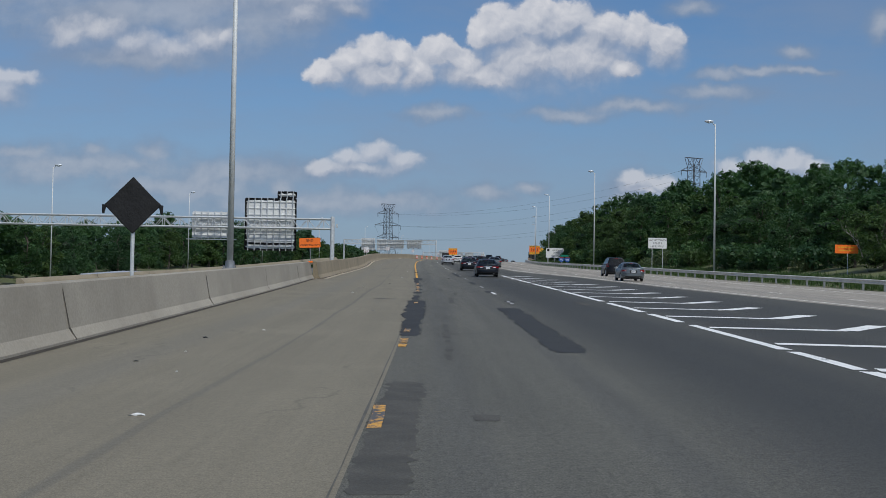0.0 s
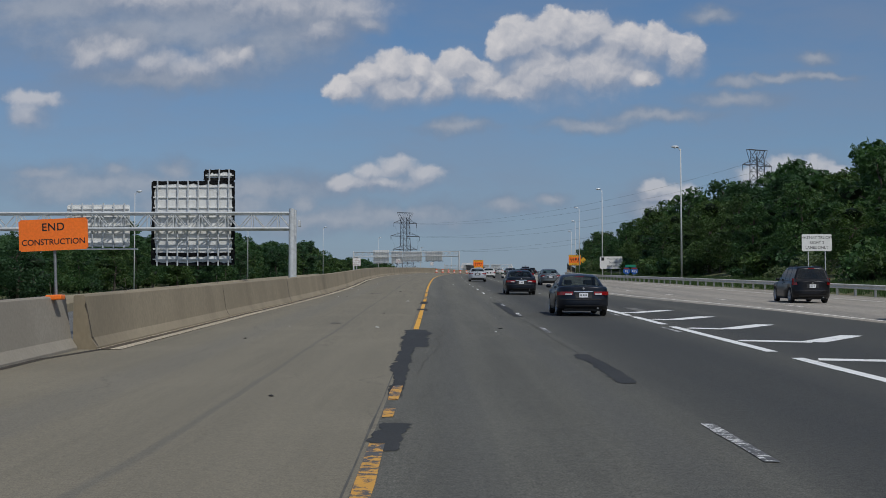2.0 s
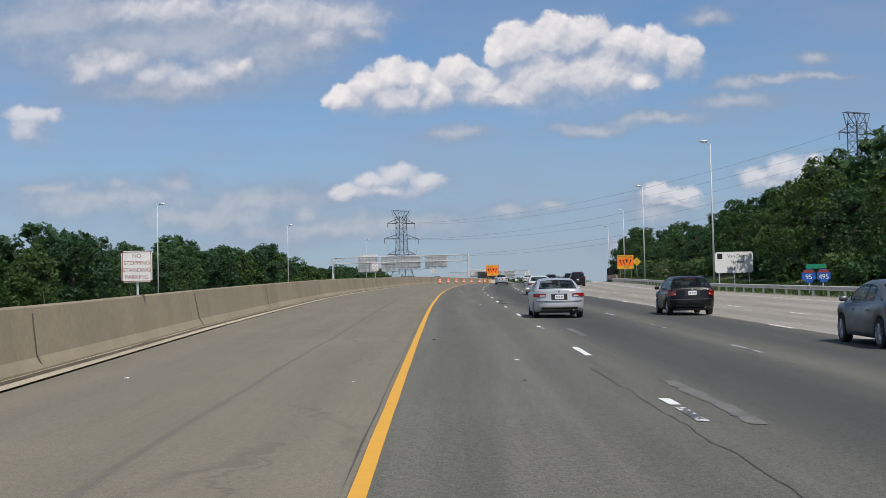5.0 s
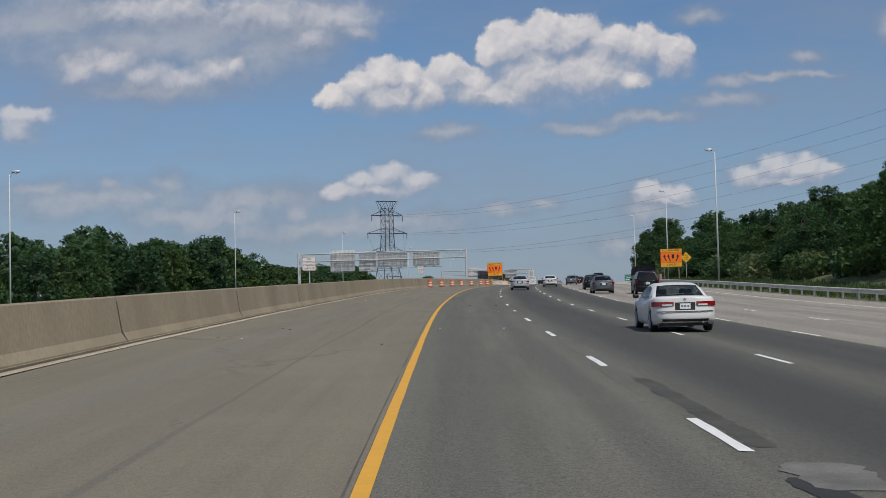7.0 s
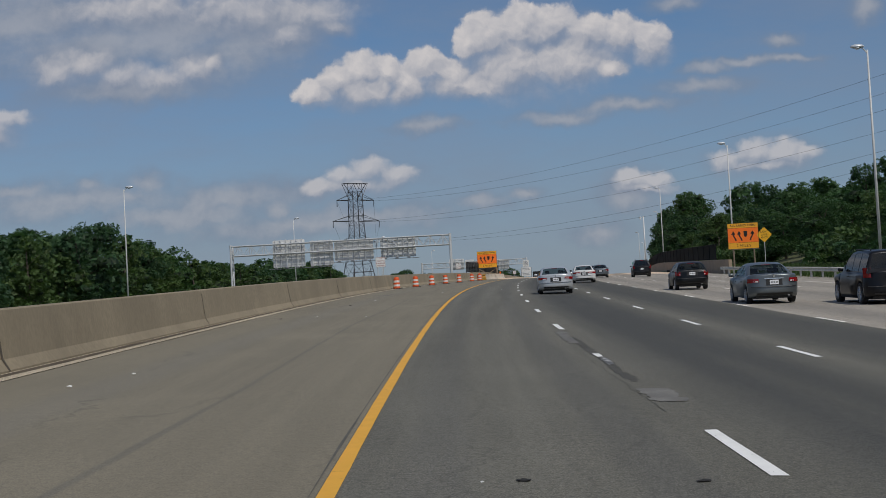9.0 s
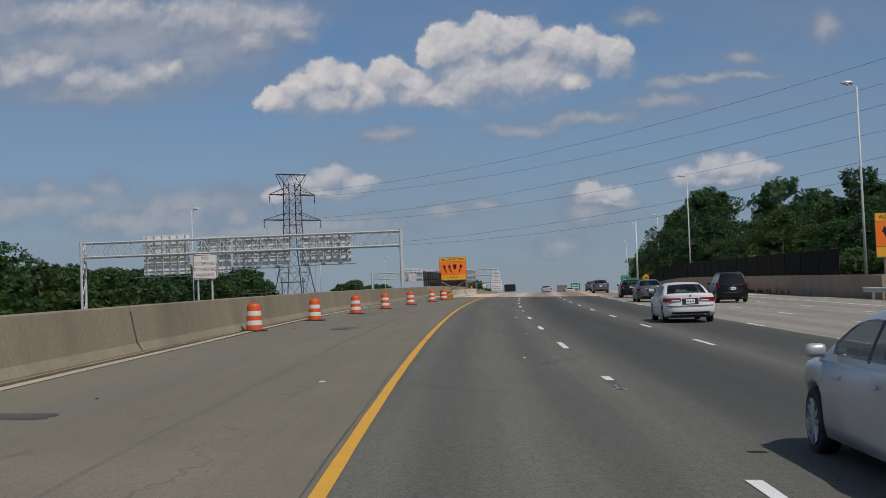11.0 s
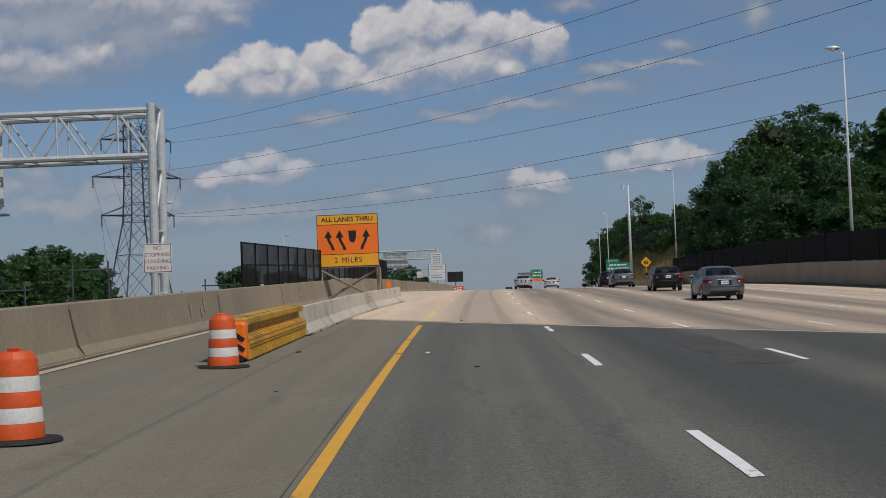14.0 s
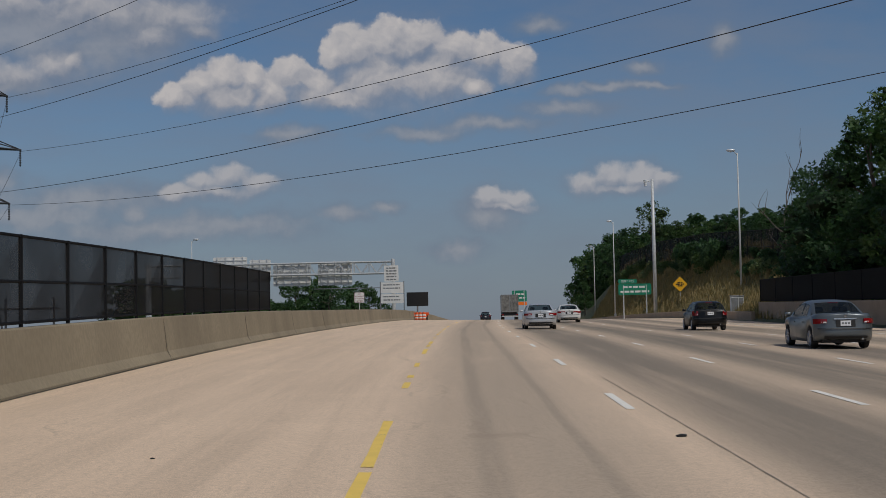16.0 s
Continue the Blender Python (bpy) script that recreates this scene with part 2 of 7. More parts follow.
# ---- materials ----
def material(name, colour, rough=0.7, metal=0.0, var=0.25, scale=3.0, fine=40.0, bump=0.02, stretch=(1, 1, 1), stain=None, stain_amount=0.4, uv=False, spec=0.5, per_object=0.0, coat=0.0):
    m = bpy.data.materials.new(name)
    m.use_nodes = True
    t = m.node_tree
    b = t.nodes["Principled BSDF"]
    b.inputs["Roughness"].default_value, b.inputs["Metallic"].default_value = rough, metal
    b.inputs["Specular IOR Level"].default_value = spec
    b.inputs["Coat Weight"].default_value = coat
    vec = t.nodes.new("ShaderNodeTexCoord").outputs["UV" if uv else "Object"]
    vec = vmath(t, "MULTIPLY", vec, stretch)
    big, small = noise_tex(t, vec, scale, 4), noise_tex(t, vec, fine, 3)
    lo, hi = tuple(c * (1 - var) for c in colour), tuple(min(1, c * (1 + var)) for c in colour)
    col = mixed(t, mapped(t, big, 0.25, 0.75), lo, hi)
    col = mixed(t, mth(t, "MULTIPLY", mapped(t, small, 0.3, 0.7), 0.5), col, tuple(c * (1 - var) * 0.8 for c in colour))
    if stain:
        col = mixed(t, mth(t, "MULTIPLY", mapped(t, noise_tex(t, vec, scale * 0.37, 6, 0.65), 0.48, 0.68), stain_amount), col, stain)
    if per_object:
        r = t.nodes.new("ShaderNodeObjectInfo").outputs["Random"]
        col = mixed(t, mth(t, "MULTIPLY", r, per_object), col, tuple(c * 0.5 for c in colour))
    t.links.new(col, b.inputs["Base Color"])
    t.links.new(mth(t, "MULTIPLY_ADD", small, 0.2, rough - 0.1, clamp=True), b.inputs["Roughness"])
    if bump:
        bn = t.nodes.new("ShaderNodeBump")
        bn.inputs["Strength"].default_value, bn.inputs["Distance"].default_value = 0.5, bump
        t.links.new(small, bn.inputs["Height"])
        t.links.new(bn.outputs[0], b.inputs["Normal"])
    return m


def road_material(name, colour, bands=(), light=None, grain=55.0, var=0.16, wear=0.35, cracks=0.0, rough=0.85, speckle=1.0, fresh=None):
    """Paving whose wear runs along the road: UV is metres across and along. bands: (centre, half width, strength, colour)."""
    m = bpy.data.materials.new(name)
    m.use_nodes = True
    t = m.node_tree
    b = t.nodes["Principled BSDF"]
    uv = t.nodes.new("ShaderNodeTexCoord").outputs["UV"]
    along = vmath(t, "MULTIPLY", uv, (1.0, 0.03, 1))
    streak, blotch = noise_tex(t, along, 1.3, 5, 0.6), noise_tex(t, uv, 0.22, 6, 0.6)
    grit, pebble, ruts = noise_tex(t, uv, grain, 2, 0.7), noise_tex(t, uv, 7.0, 5, 0.65), noise_tex(t, along, 5.0, 4, 0.6)
    col = mixed(t, mapped(t, streak, 0.3, 0.7), tuple(c * (1 - var) for c in colour), tuple(c * (1 + var) for c in colour))
    col = mixed(t, mth(t, "MULTIPLY", mapped(t, blotch, 0.45, 0.75), wear), col, light or tuple(c * 1.35 for c in colour))
    col = mixed(t, mapped(t, ruts, 0.45, 0.75, 0.0, 0.16), col, tuple(c * 0.62 for c in colour))
    x = t.nodes.new("ShaderNodeSeparateXYZ")
    t.links.new(uv, x.inputs[0])
    wob = mth(t, "MULTIPLY_ADD", mth(t, "SUBTRACT", noise_tex(t, along, 0.9, 4), 0.5), 0.7, x.outputs[0])
    for centre, half, strength, c in bands:
        f = mapped(t, mth(t, "ABSOLUTE", mth(t, "SUBTRACT", wob, centre)), half * 1.3, half * 0.3, 0.0, strength)
        col = mixed(t, mth(t, "MULTIPLY", f, mapped(t, streak, 0.2, 0.6, 0.5, 1.0)), col, c)
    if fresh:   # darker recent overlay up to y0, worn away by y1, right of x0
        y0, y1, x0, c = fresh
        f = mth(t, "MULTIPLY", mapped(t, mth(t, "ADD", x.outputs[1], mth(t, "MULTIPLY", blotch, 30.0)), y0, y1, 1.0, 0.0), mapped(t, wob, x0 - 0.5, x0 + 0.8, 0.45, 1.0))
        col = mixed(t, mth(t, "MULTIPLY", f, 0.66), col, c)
    for speck in (mapped(t, pebble, 0.25, 0.8, 1.12, 0.85), mapped(t, noise_tex(t, uv, 19.0, 2, 0.6), 0.4, 0.72, 1.12, 0.72), mapped(t, grit, 0.3, 0.7, 0.55, 1.55)):
        col = mixed(t, speckle, col, speck, "MULTIPLY")
    if cracks:
        v = t.nodes.new("ShaderNodeTexVoronoi")
        v.feature = "DISTANCE_TO_EDGE"
        v.inputs["Scale"].default_value = 0.33
        wv = t.nodes.new("ShaderNodeCombineXYZ")
        t.links.new(mth(t, "MULTIPLY", mth(t, "SUBTRACT", noise_tex(t, uv, 0.5, 5, 0.6), 0.5), 2.2), wv.inputs[0])
        warped = vmath(t, "ADD", vmath(t, "MULTIPLY", uv, (1, 0.07, 1)), wv.outputs[0])
        t.links.new(warped, v.inputs["Vector"])
        f = mth(t, "MULTIPLY", mapped(t, v.outputs["Distance"], 0.012, 0.0), mth(t, "MULTIPLY", mapped(t, blotch, 0.45, 0.6), cracks))
        col = mixed(t, f, col, tuple(c * 0.45 for c in colour))
    t.links.new(col, b.inputs["Base Color"])
    b.inputs["Roughness"].default_value = rough
    bn = t.nodes.new("ShaderNodeBump")
    bn.inputs["Strength"].default_value, bn.inputs["Distance"].default_value = 0.6 * speckle, 0.012
    t.links.new(mth(t, "ADD", grit, mth(t, "MULTIPLY", pebble, 0.6)), bn.inputs["Height"])
    t.links.new(bn.outputs[0], b.inputs["Normal"])
    return m


def paint(name, colour, wear=0.4, scale=9.0, under=(0.09, 0.088, 0.083)):
    """Road paint, worn through to the paving."""
    m = bpy.data.materials.new(name)
    m.use_nodes = True
    t = m.node_tree
    b = t.nodes["Principled BSDF"]
    vec = t.nodes.new("ShaderNodeTexCoord").outputs["Object"]
    f = mapped(t, mth(t, "ADD", noise_tex(t, vec, scale, 6, 0.7), mth(t, "MULTIPLY", mth(t, "SUBTRACT", noise_tex(t, vec, 0.9, 3), 0.5), 0.5)), 0.70 - wear * 0.25, 0.78 - wear * 0.25)
    col = mixed(t, mapped(t, noise_tex(t, vec, 3, 4), 0.3, 0.7), tuple(c * 0.92 for c in colour), colour)
    t.links.new(mixed(t, f, col, under), b.inputs["Base Color"])
    b.inputs["Roughness"].default_value = 0.6
    return m


def plain(name, colour, rough=0.5, metal=0.0, coat=0.0, spec=0.5):
    return material(name, colour, rough, metal, var=0.06, scale=2.0, fine=25, bump=0.0, coat=coat, spec=spec)


DK = (0.036, 0.037, 0.036)
M = {}
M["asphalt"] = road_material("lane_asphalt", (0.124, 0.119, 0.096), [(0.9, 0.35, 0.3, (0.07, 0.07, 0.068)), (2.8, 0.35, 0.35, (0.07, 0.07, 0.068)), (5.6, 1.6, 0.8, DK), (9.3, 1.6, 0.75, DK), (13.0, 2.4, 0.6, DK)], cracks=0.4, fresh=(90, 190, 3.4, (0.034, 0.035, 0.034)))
M["shoulder"] = road_material("shoulder_asphalt", (0.184, 0.163, 0.118), var=0.07, speckle=0.5, bands=[(-2.2, 0.055, 0.4, (0.08, 0.08, 0.075)), (-4.2, 0.5, 0.25, (0.16, 0.155, 0.14))], wear=0.4, cracks=0.45)
M["concrete_lane"] = road_material("lane_concrete", (0.285, 0.258, 0.218), [(12.6, 0.9, 0.45, (0.16, 0.15, 0.135)), (16.2, 0.9, 0.45, (0.16, 0.15, 0.135)), (19.8, 0.8, 0.4, (0.17, 0.16, 0.145))], wear=0.35, grain=70)
M["deck"] = road_material("deck_concrete", (0.675, 0.515, 0.375), [(1.9, 1.5, 0.65, (0.32, 0.265, 0.205)), (1.33, 0.15, 0.3, (0.2, 0.17, 0.135)), (2.6, 0.15, 0.3, (0.2, 0.17, 0.135)), (5.6, 1.7, 0.88, (0.185, 0.158, 0.125)), (9.1, 1.8, 0.9, (0.165, 0.143, 0.113)), (12.7, 1.8, 0.88, (0.165, 0.14, 0.112)), (16.3, 1.7, 0.85, (0.18, 0.155, 0.122)), (20.0, 1.7, 0.5, (0.3, 0.26, 0.21))], var=0.08, speckle=0.45, wear=0.25, grain=70, cracks=0.35)
M["gutter"] = road_material("gutter_concrete", (0.43, 0.37, 0.275), wear=0.4, grain=60)
M["opposite"] = road_material("far_carriageway_asphalt", (0.12, 0.118, 0.11))
M["patch"] = material("fresh_asphalt_patch", (0.034, 0.034, 0.032), 0.8, var=0.22, scale=0.7, fine=40, bump=0.01)
M["patch_old"] = material("weathered_asphalt_patch", (0.078, 0.074, 0.062), 0.85, var=0.3, scale=1.5, fine=40, bump=0.01)
M["oil_dark"] = material("fresh_oil_stain", (0.06, 0.057, 0.05), 0.6, var=0.3, scale=1.5, fine=40, bump=0.0)
M["oil"] = material("soaked_oil_stain", (0.105, 0.10, 0.085), 0.8, var=0.3, scale=1.5, fine=40, bump=0.0)
M["groove"] = material("dark_groove", (0.19, 0.16, 0.13), 0.85, var=0.3, scale=4, fine=40, bump=0.0)
M["rubber_mark"] = material("rubbed_tyre_rubber", (0.32, 0.27, 0.21), 0.8, var=0.3, scale=1.5, fine=40, bump=0.0)
M["pale_patch"] = material("dry_slurry_stain", (0.17, 0.165, 0.15), 0.85, var=0.3, scale=1.5, fine=40, bump=0.01)
M["white_paint"] = paint("white_road_paint", (0.86, 0.86, 0.83), 0.35)
M["white_worn"] = paint("worn_white_road_paint", (0.72, 0.71, 0.68), 1.1)
M["yellow_deck"] = paint("faded_yellow_paint_on_concrete", (0.95, 0.66, 0.14), 0.3, under=(0.36, 0.29, 0.22))
M["spray_red"] = paint("red_spray_mark", (0.70, 0.19, 0.13), 1.15, 14.0, (0.36, 0.31, 0.24))
M["white_deck"] = paint("white_paint_on_concrete", (0.9, 0.86, 0.78), 0.2, under=(0.2, 0.185, 0.16))
M["yellow_paint"] = paint("yellow_road_paint", (0.78, 0.40, 0.035), 0.1)
M["yellow_worn"] = paint("worn_yellow_road_paint", (0.66, 0.34, 0.05), 0.95)
M["barrier"] = material("cast_barrier_concrete", (0.308, 0.256, 0.174), 0.85, var=0.14, scale=0.5, fine=14, bump=0.006, stretch=(1, 0.8, 0.45), stain=(0.175, 0.145, 0.098), stain_amount=0.6, per_object=0.15)
M["barrier_old"] = material("grey_barrier_concrete", (0.36, 0.325, 0.265), 0.85, var=0.12, scale=0.5, fine=20, bump=0.008, stretch=(1, 0.6, 0.8), stain=(0.21, 0.185, 0.145), stain_amount=0.5, per_object=0.06)
M["jersey"] = material("pale_precast_concrete", (0.60, 0.54, 0.45), 0.85, var=0.1, scale=0.9, fine=20, bump=0.008, stain=(0.24, 0.215, 0.175), stain_amount=0.7, per_object=0.2)
M["gutter_dirt"] = material("brown_gutter_dirt", (0.10, 0.077, 0.052), 0.9, var=0.35, scale=0.8, fine=14, bump=0.01)
M["seal"] = material("dusty_rubber_seal", (0.10, 0.088, 0.07), 0.85, var=0.3)
M["joint_dirt"] = material("washed_down_dirt", (0.095, 0.078, 0.058), 0.9, var=0.3, scale=2, fine=20)
M["joint"] = material("dark_joint_filler", (0.05, 0.042, 0.032), 0.9, var=0.3)
M["grass"] = material("summer_verge_grass", (0.10, 0.115, 0.045), 0.9, var=0.4, scale=0.25, fine=6, bump=0.05, stain=(0.17, 0.14, 0.075), stain_amount=0.6)
M["galvanised"] = material("galvanised_steel", (0.58, 0.60, 0.61), 0.5, 0.15, var=0.15, scale=4, fine=30, bump=0.0)
M["guard"] = material("bleached_guardrail_steel", (0.66, 0.64, 0.58), 0.55, 0.0, var=0.15, scale=2, fine=20, bump=0.0, stain=(0.3, 0.26, 0.2), stain_amount=0.3)
M["galv_dark"] = material("weathered_steel_post", (0.27, 0.28, 0.29), 0.55, 0.5, var=0.2, scale=3, fine=30, bump=0.0)
M["lamp_pole"] = material("dull_aluminium_pole", (0.60, 0.61, 0.60), 0.5, 0.0, var=0.1, scale=2, fine=20, bump=0.0)
M["sign_back"] = material("bare_aluminium_sign_back", (0.74, 0.74, 0.72), 0.5, 0.0, var=0.12, scale=1.2, fine=20, bump=0.0, stretch=(1, 1, 0.4))
M["black_cloth"] = material("black_cover_sheet", (0.012, 0.012, 0.013), 0.85, var=0.3, scale=3, fine=12, bump=0.03)
M["orange"] = plain("fluorescent_orange_sheeting", (1.0, 0.2, 0.02), 0.35)
M["amber"] = plain("amber_sheeting", (0.86, 0.41, 0.025), 0.45)
M["yellow_sign"] = plain("yellow_sheeting", (0.85, 0.45, 0.02), 0.45)
M["white_sign"] = plain("white_sheeting", (0.78, 0.78, 0.76), 0.5)
M["green_sign"] = plain("green_sheeting", (0.01, 0.22, 0.13), 0.45)
M["black"] = plain("black_sheeting", (0.012, 0.012, 0.012), 0.5)
M["red_legend"] = plain("red_legend", (0.26, 0.035, 0.035), 0.5)
M["blue_sign"] = plain("blue_sheeting", (0.02, 0.10, 0.38), 0.45)
M["timber"] = material("weathered_timber", (0.24, 0.19, 0.14), 0.85, var=0.3, scale=3, fine=30, bump=0.01, stretch=(4, 4, 0.6))
M["attenuator"] = material("dirty_yellow_steel", (0.62, 0.32, 0.025), 0.55, 0.0, var=0.2, scale=2, fine=20, bump=0.005, stain=(0.16, 0.10, 0.04), stain_amount=0.6)
M["drum_orange"] = material("orange_plastic", (0.72, 0.10, 0.016), 0.5, var=0.12, scale=3, fine=20, bump=0.0, stain=(0.4, 0.1, 0.04), stain_amount=0.3)
M["drum_white"] = material("reflective_white_band", (0.72, 0.70, 0.67), 0.45, var=0.1, scale=4, fine=25, bump=0.0, stain=(0.5, 0.46, 0.42), stain_amount=0.5)
M["rubber"] = material("black_rubber", (0.02, 0.02, 0.02), 0.8, var=0.2, scale=6, fine=40)
M["pylon"] = material("dark_lattice_steel", (0.085, 0.09, 0.10), 0.6, 0.3, var=0.15, scale=1, fine=10, bump=0.0)
M["cable"] = plain("dark_cable", (0.03, 0.03, 0.032), 0.6)
M["wall_tan"] = material("tan_parapet_concrete", (0.35, 0.27, 0.195), 0.85, var=0.15, scale=0.6, fine=30, bump=0.01, stain=(0.17, 0.14, 0.11), stain_amount=0.4)

# ---- the line of the road ----
# every 60 m of y from -120 m: x of the yellow line, height of the road there, crossfall in degrees
KX = [-0.78, -0.67, -0.64, -1.02, -2.12, -3.34, -4.15, -4.17, -2.53, 0.92, 6.02, 12.41, 19.75, 28.38, 36.9, 45.0, 53.4, 62.0, 70.6, 79.2, 87.8]
KZ = [-1.75, -1.75, -1.75, -1.75, -1.65, -1.38, -1.19, -1.14, -1.07, -1.29, -1.65, -2.17, -3.5, -5.1, -7.3, -9.7, -12.2, -14.7, -17.2, -19.7, -22.2]
KB = [0.0, 0.0, 0.0, -0.25, -0.5, -1.19, -1.88, -2.2, -1.9, -1.6, -1.36, -1.18, -1.11, -1.04, -1.0, -1.0, -1.0, -1.0, -1.0, -1.0, -1.0]
GRADE = 0.0335


def spline(k, y):
    u = min(max((y + 120) / 60, 1), len(k) - 2.001)
    i = int(u)
    f, (a, b, c, d) = u - i, k[i - 1 : i + 3]
    return 0.5 * (2 * b + (c - a) * f + (2 * a - 5 * b + 4 * c - d) * f * f + (3 * b - a - 3 * c + d) * f**3)


def lerp(x, table):
    for (a, va), (b, vb) in zip(table, table[1:]):
        if x <= b:
            return va + (vb - va) * max(0.0, (x - a) / (b - a))
    return table[-1][1]


def turn_of(s):
    """Slope dx/dy of the road at s."""
    return (spline(KX, s + 1) - spline(KX, s - 1)) / 2


def R(s, o, h=0.0):
    """The place s metres along, o metres right of the yellow line and h above the paving."""
    dx = turn_of(s)
    n = math.hypot(1, dx)
    fall = math.tan(radians(spline(KB, s) * (0.62 if o > 0 else 1.0)))
    y = s - o * dx / n
    return Vector((spline(KX, s) + o / n, y, spline(KZ, s) + max(-40.0, min(o, 30.0)) * fall + GRADE * s + h))


def road_pose(s, o, h=0.0, turned=0.0):
    """Upright pose at that place: local y runs along the road, x to the right."""
    p = R(s, o, h)
    return pose(p.x, p.y, p.z, 0, 0, math.degrees(-math.atan(turn_of(s))) + turned)


def road_lie(s, o, h=0.0, turned=0.0):
    """The same, pitched to the slope of the road, for long things that stand on it."""
    slope = math.atan((R(s + 2, o).z - R(s - 2, o).z) / 4)
    return road_pose(s, o, h, turned) @ Matrix.Rotation(slope if abs(turned) < 90 else -slope, 4, "X")


# ---- mesh helpers ----
def finish(name, bm, mat, parent=None, label="", smooth=False):
    me = bpy.data.meshes.new(name)
    bm.normal_update()
    bm.to_mesh(me)
    bm.free()
    me.materials.append(mat)
    if smooth:
        for p in me.polygons:
            p.use_smooth = True
    ob = new(name, me)
    if parent is not None:
        ob.parent = parent
    if label:
        ob["label"] = label
    return ob


def part(name, bm, mat, parent, label="", smooth=False):
    return finish(name, bm, mat, parent, label, smooth)


def thing(name, m, label, category, group="", kind=""):
    ob = new(name)
    ob.matrix_world = m
    ob.empty_display_size = 0.2
    return tagged(ob, label, category, group, kind)


def box(bm, x0, x1, y0, y1, z0, z1, bevel=0.0, m=None):
    r = bmesh.ops.create_cube(bm, size=1)
    vs = r["verts"]
    for v in vs:
        v.co = Vector((x0 if v.co.x < 0 else x1, y0 if v.co.y < 0 else y1, z0 if v.co.z < 0 else z1))
    if bevel:
        es = list({e for v in vs for e in v.link_edges})
        r = bmesh.ops.bevel(bm, geom=es, offset=bevel, segments=2, affect="EDGES", profile=0.5)
        vs = r["verts"]
    if m is not None:
        bmesh.ops.transform(bm, matrix=m, verts=list({v for v in vs}))
    return vs


def rod(bm, a, b, r0, r1=None, n=8):
    """A straight round bar from a to b."""
    a, b = Vector(a), Vector(b)
    d = b - a
    m = Matrix.Translation((a + b) / 2) @ d.to_track_quat("Z", "Y").to_matrix().to_4x4()
    bmesh.ops.create_cone(bm, cap_ends=True, segments=n, radius1=r0, radius2=r0 if r1 is None else r1, depth=d.length, matrix=m)


def prism(bm, outline, y0, y1):
    """Extrudes an x-z outline along y."""
    a = [bm.verts.new((x, y0, z)) for x, z in outline]
    b = [bm.verts.new((x, y1, z)) for x, z in outline]
    n = len(outline)
    bm.faces.new(a)
    bm.faces.new(b[::-1])
    for i in range(n):
        bm.faces.new((a[i], b[i], b[(i + 1) % n], a[(i + 1) % n]))
    bmesh.ops.recalc_face_normals(bm, faces=bm.faces[:])


def strip(name, mat, s0, s1, left, right, step=3.0, h=0.0, cols=2, parent=None, label=""):
    """A sheet of paving between two lines given as functions of s, with UV in metres. s0 and s1 may depend on o."""
    f0, f1 = (f if callable(f) else (lambda o, f=f: f) for f in (s0, s1))
    n = max(1, round((f1(0) - f0(0)) / step))
    bm = bmesh.new()
    uv = bm.loops.layers.uv.new("UVMap")
    grid = []
    for i in range(n + 1):
        mid = f0(0) + (f1(0) - f0(0)) * i / n
        a, b = left(mid), right(mid)
        row = []
        for j in range(cols + 1):
            o = a + (b - a) * j / cols
            s = f0(o) + (f1(o) - f0(o)) * i / n
            row.append((bm.verts.new(R(s, o, h)), o, s))
        grid.append(row)
    for g0, g1 in zip(grid, grid[1:]):
        for j in range(cols):
            q = (g0[j], g0[j + 1], g1[j + 1], g1[j])
            f = bm.faces.new([v[0] for v in q])
            for loop, v in zip(f.loops, q):
                loop[uv].uv = (v[1], v[2])
    return finish(name, bm, mat, parent, label)


def along(outline, s0, s1, line, step=3.0, close=True):
    """A cross-section (x, z) swept along the road at the offset line(s)."""
    bm = bmesh.new()
    n = max(1, math.ceil((s1 - s0) / step))
    rings = []
    for i in range(n + 1):
        s = s0 + (s1 - s0) * i / n
        o = line(s)
        base = R(s, o)
        rings.append([bm.verts.new((*R(s, o + x).xy, base.z + z)) for x, z in outline])
    k = len(outline)
    for a, b in zip(rings, rings[1:]):
        for j in range(k if close else k - 1):
            bm.faces.new((a[j], b[j], b[(j + 1) % k], a[(j + 1) % k]))
    if close:
        bm.faces.new(rings[0])
        bm.faces.new(rings[-1][::-1])
    bmesh.ops.recalc_face_normals(bm, faces=bm.faces[:])
    return bm


# ---- lines across the plan ----
def barrier_line(s):
    if 92 <= s <= 486:
        return gutter_line(s) - 0.5
    return lerp(s, [(-100, -6.0), (21, -6.1), (50, -6.5), (91, -6.9), (486, -6.25), (528, -6.2), (540, -6.3), (600, -6.6), (900, -7.0)])


def gutter_line(s):
    return lerp(s, [(92, -6.0), (112, -5.92), (135, -5.6), (145, -5.45), (158, -5.42), (172, -5.55), (200, -6.2), (243, -6.6), (275, -6.5), (306, -6.3), (384, -5.97), (418, -6.25), (440, -5.95), (486, -5.75), (540, -5.8), (900, -6.4)])


def shoulder_edge(s):
    return barrier_line(s) if s < 92 else gutter_line(s)


def concrete_edge(s):
    return lerp(s, [(-100, 19.5), (52, 18.1), (90, 15.8), (127, 14.4), (146, 11.9), (165, 11.0), (250, 10.75), (900, 10.9)])


def joint_s(o):
    return 486.15 - 1.16 * o


def verge_line(s):
    """The outer edge of the right-hand paving."""
    return lerp(s, [(-100, 34), (60, 31), (138, 28.0), (221, 26.7), (303, 26.0), (376, 25.6), (444, 25.4), (530, 23.4), (620, 23.6), (900, 23.6)])

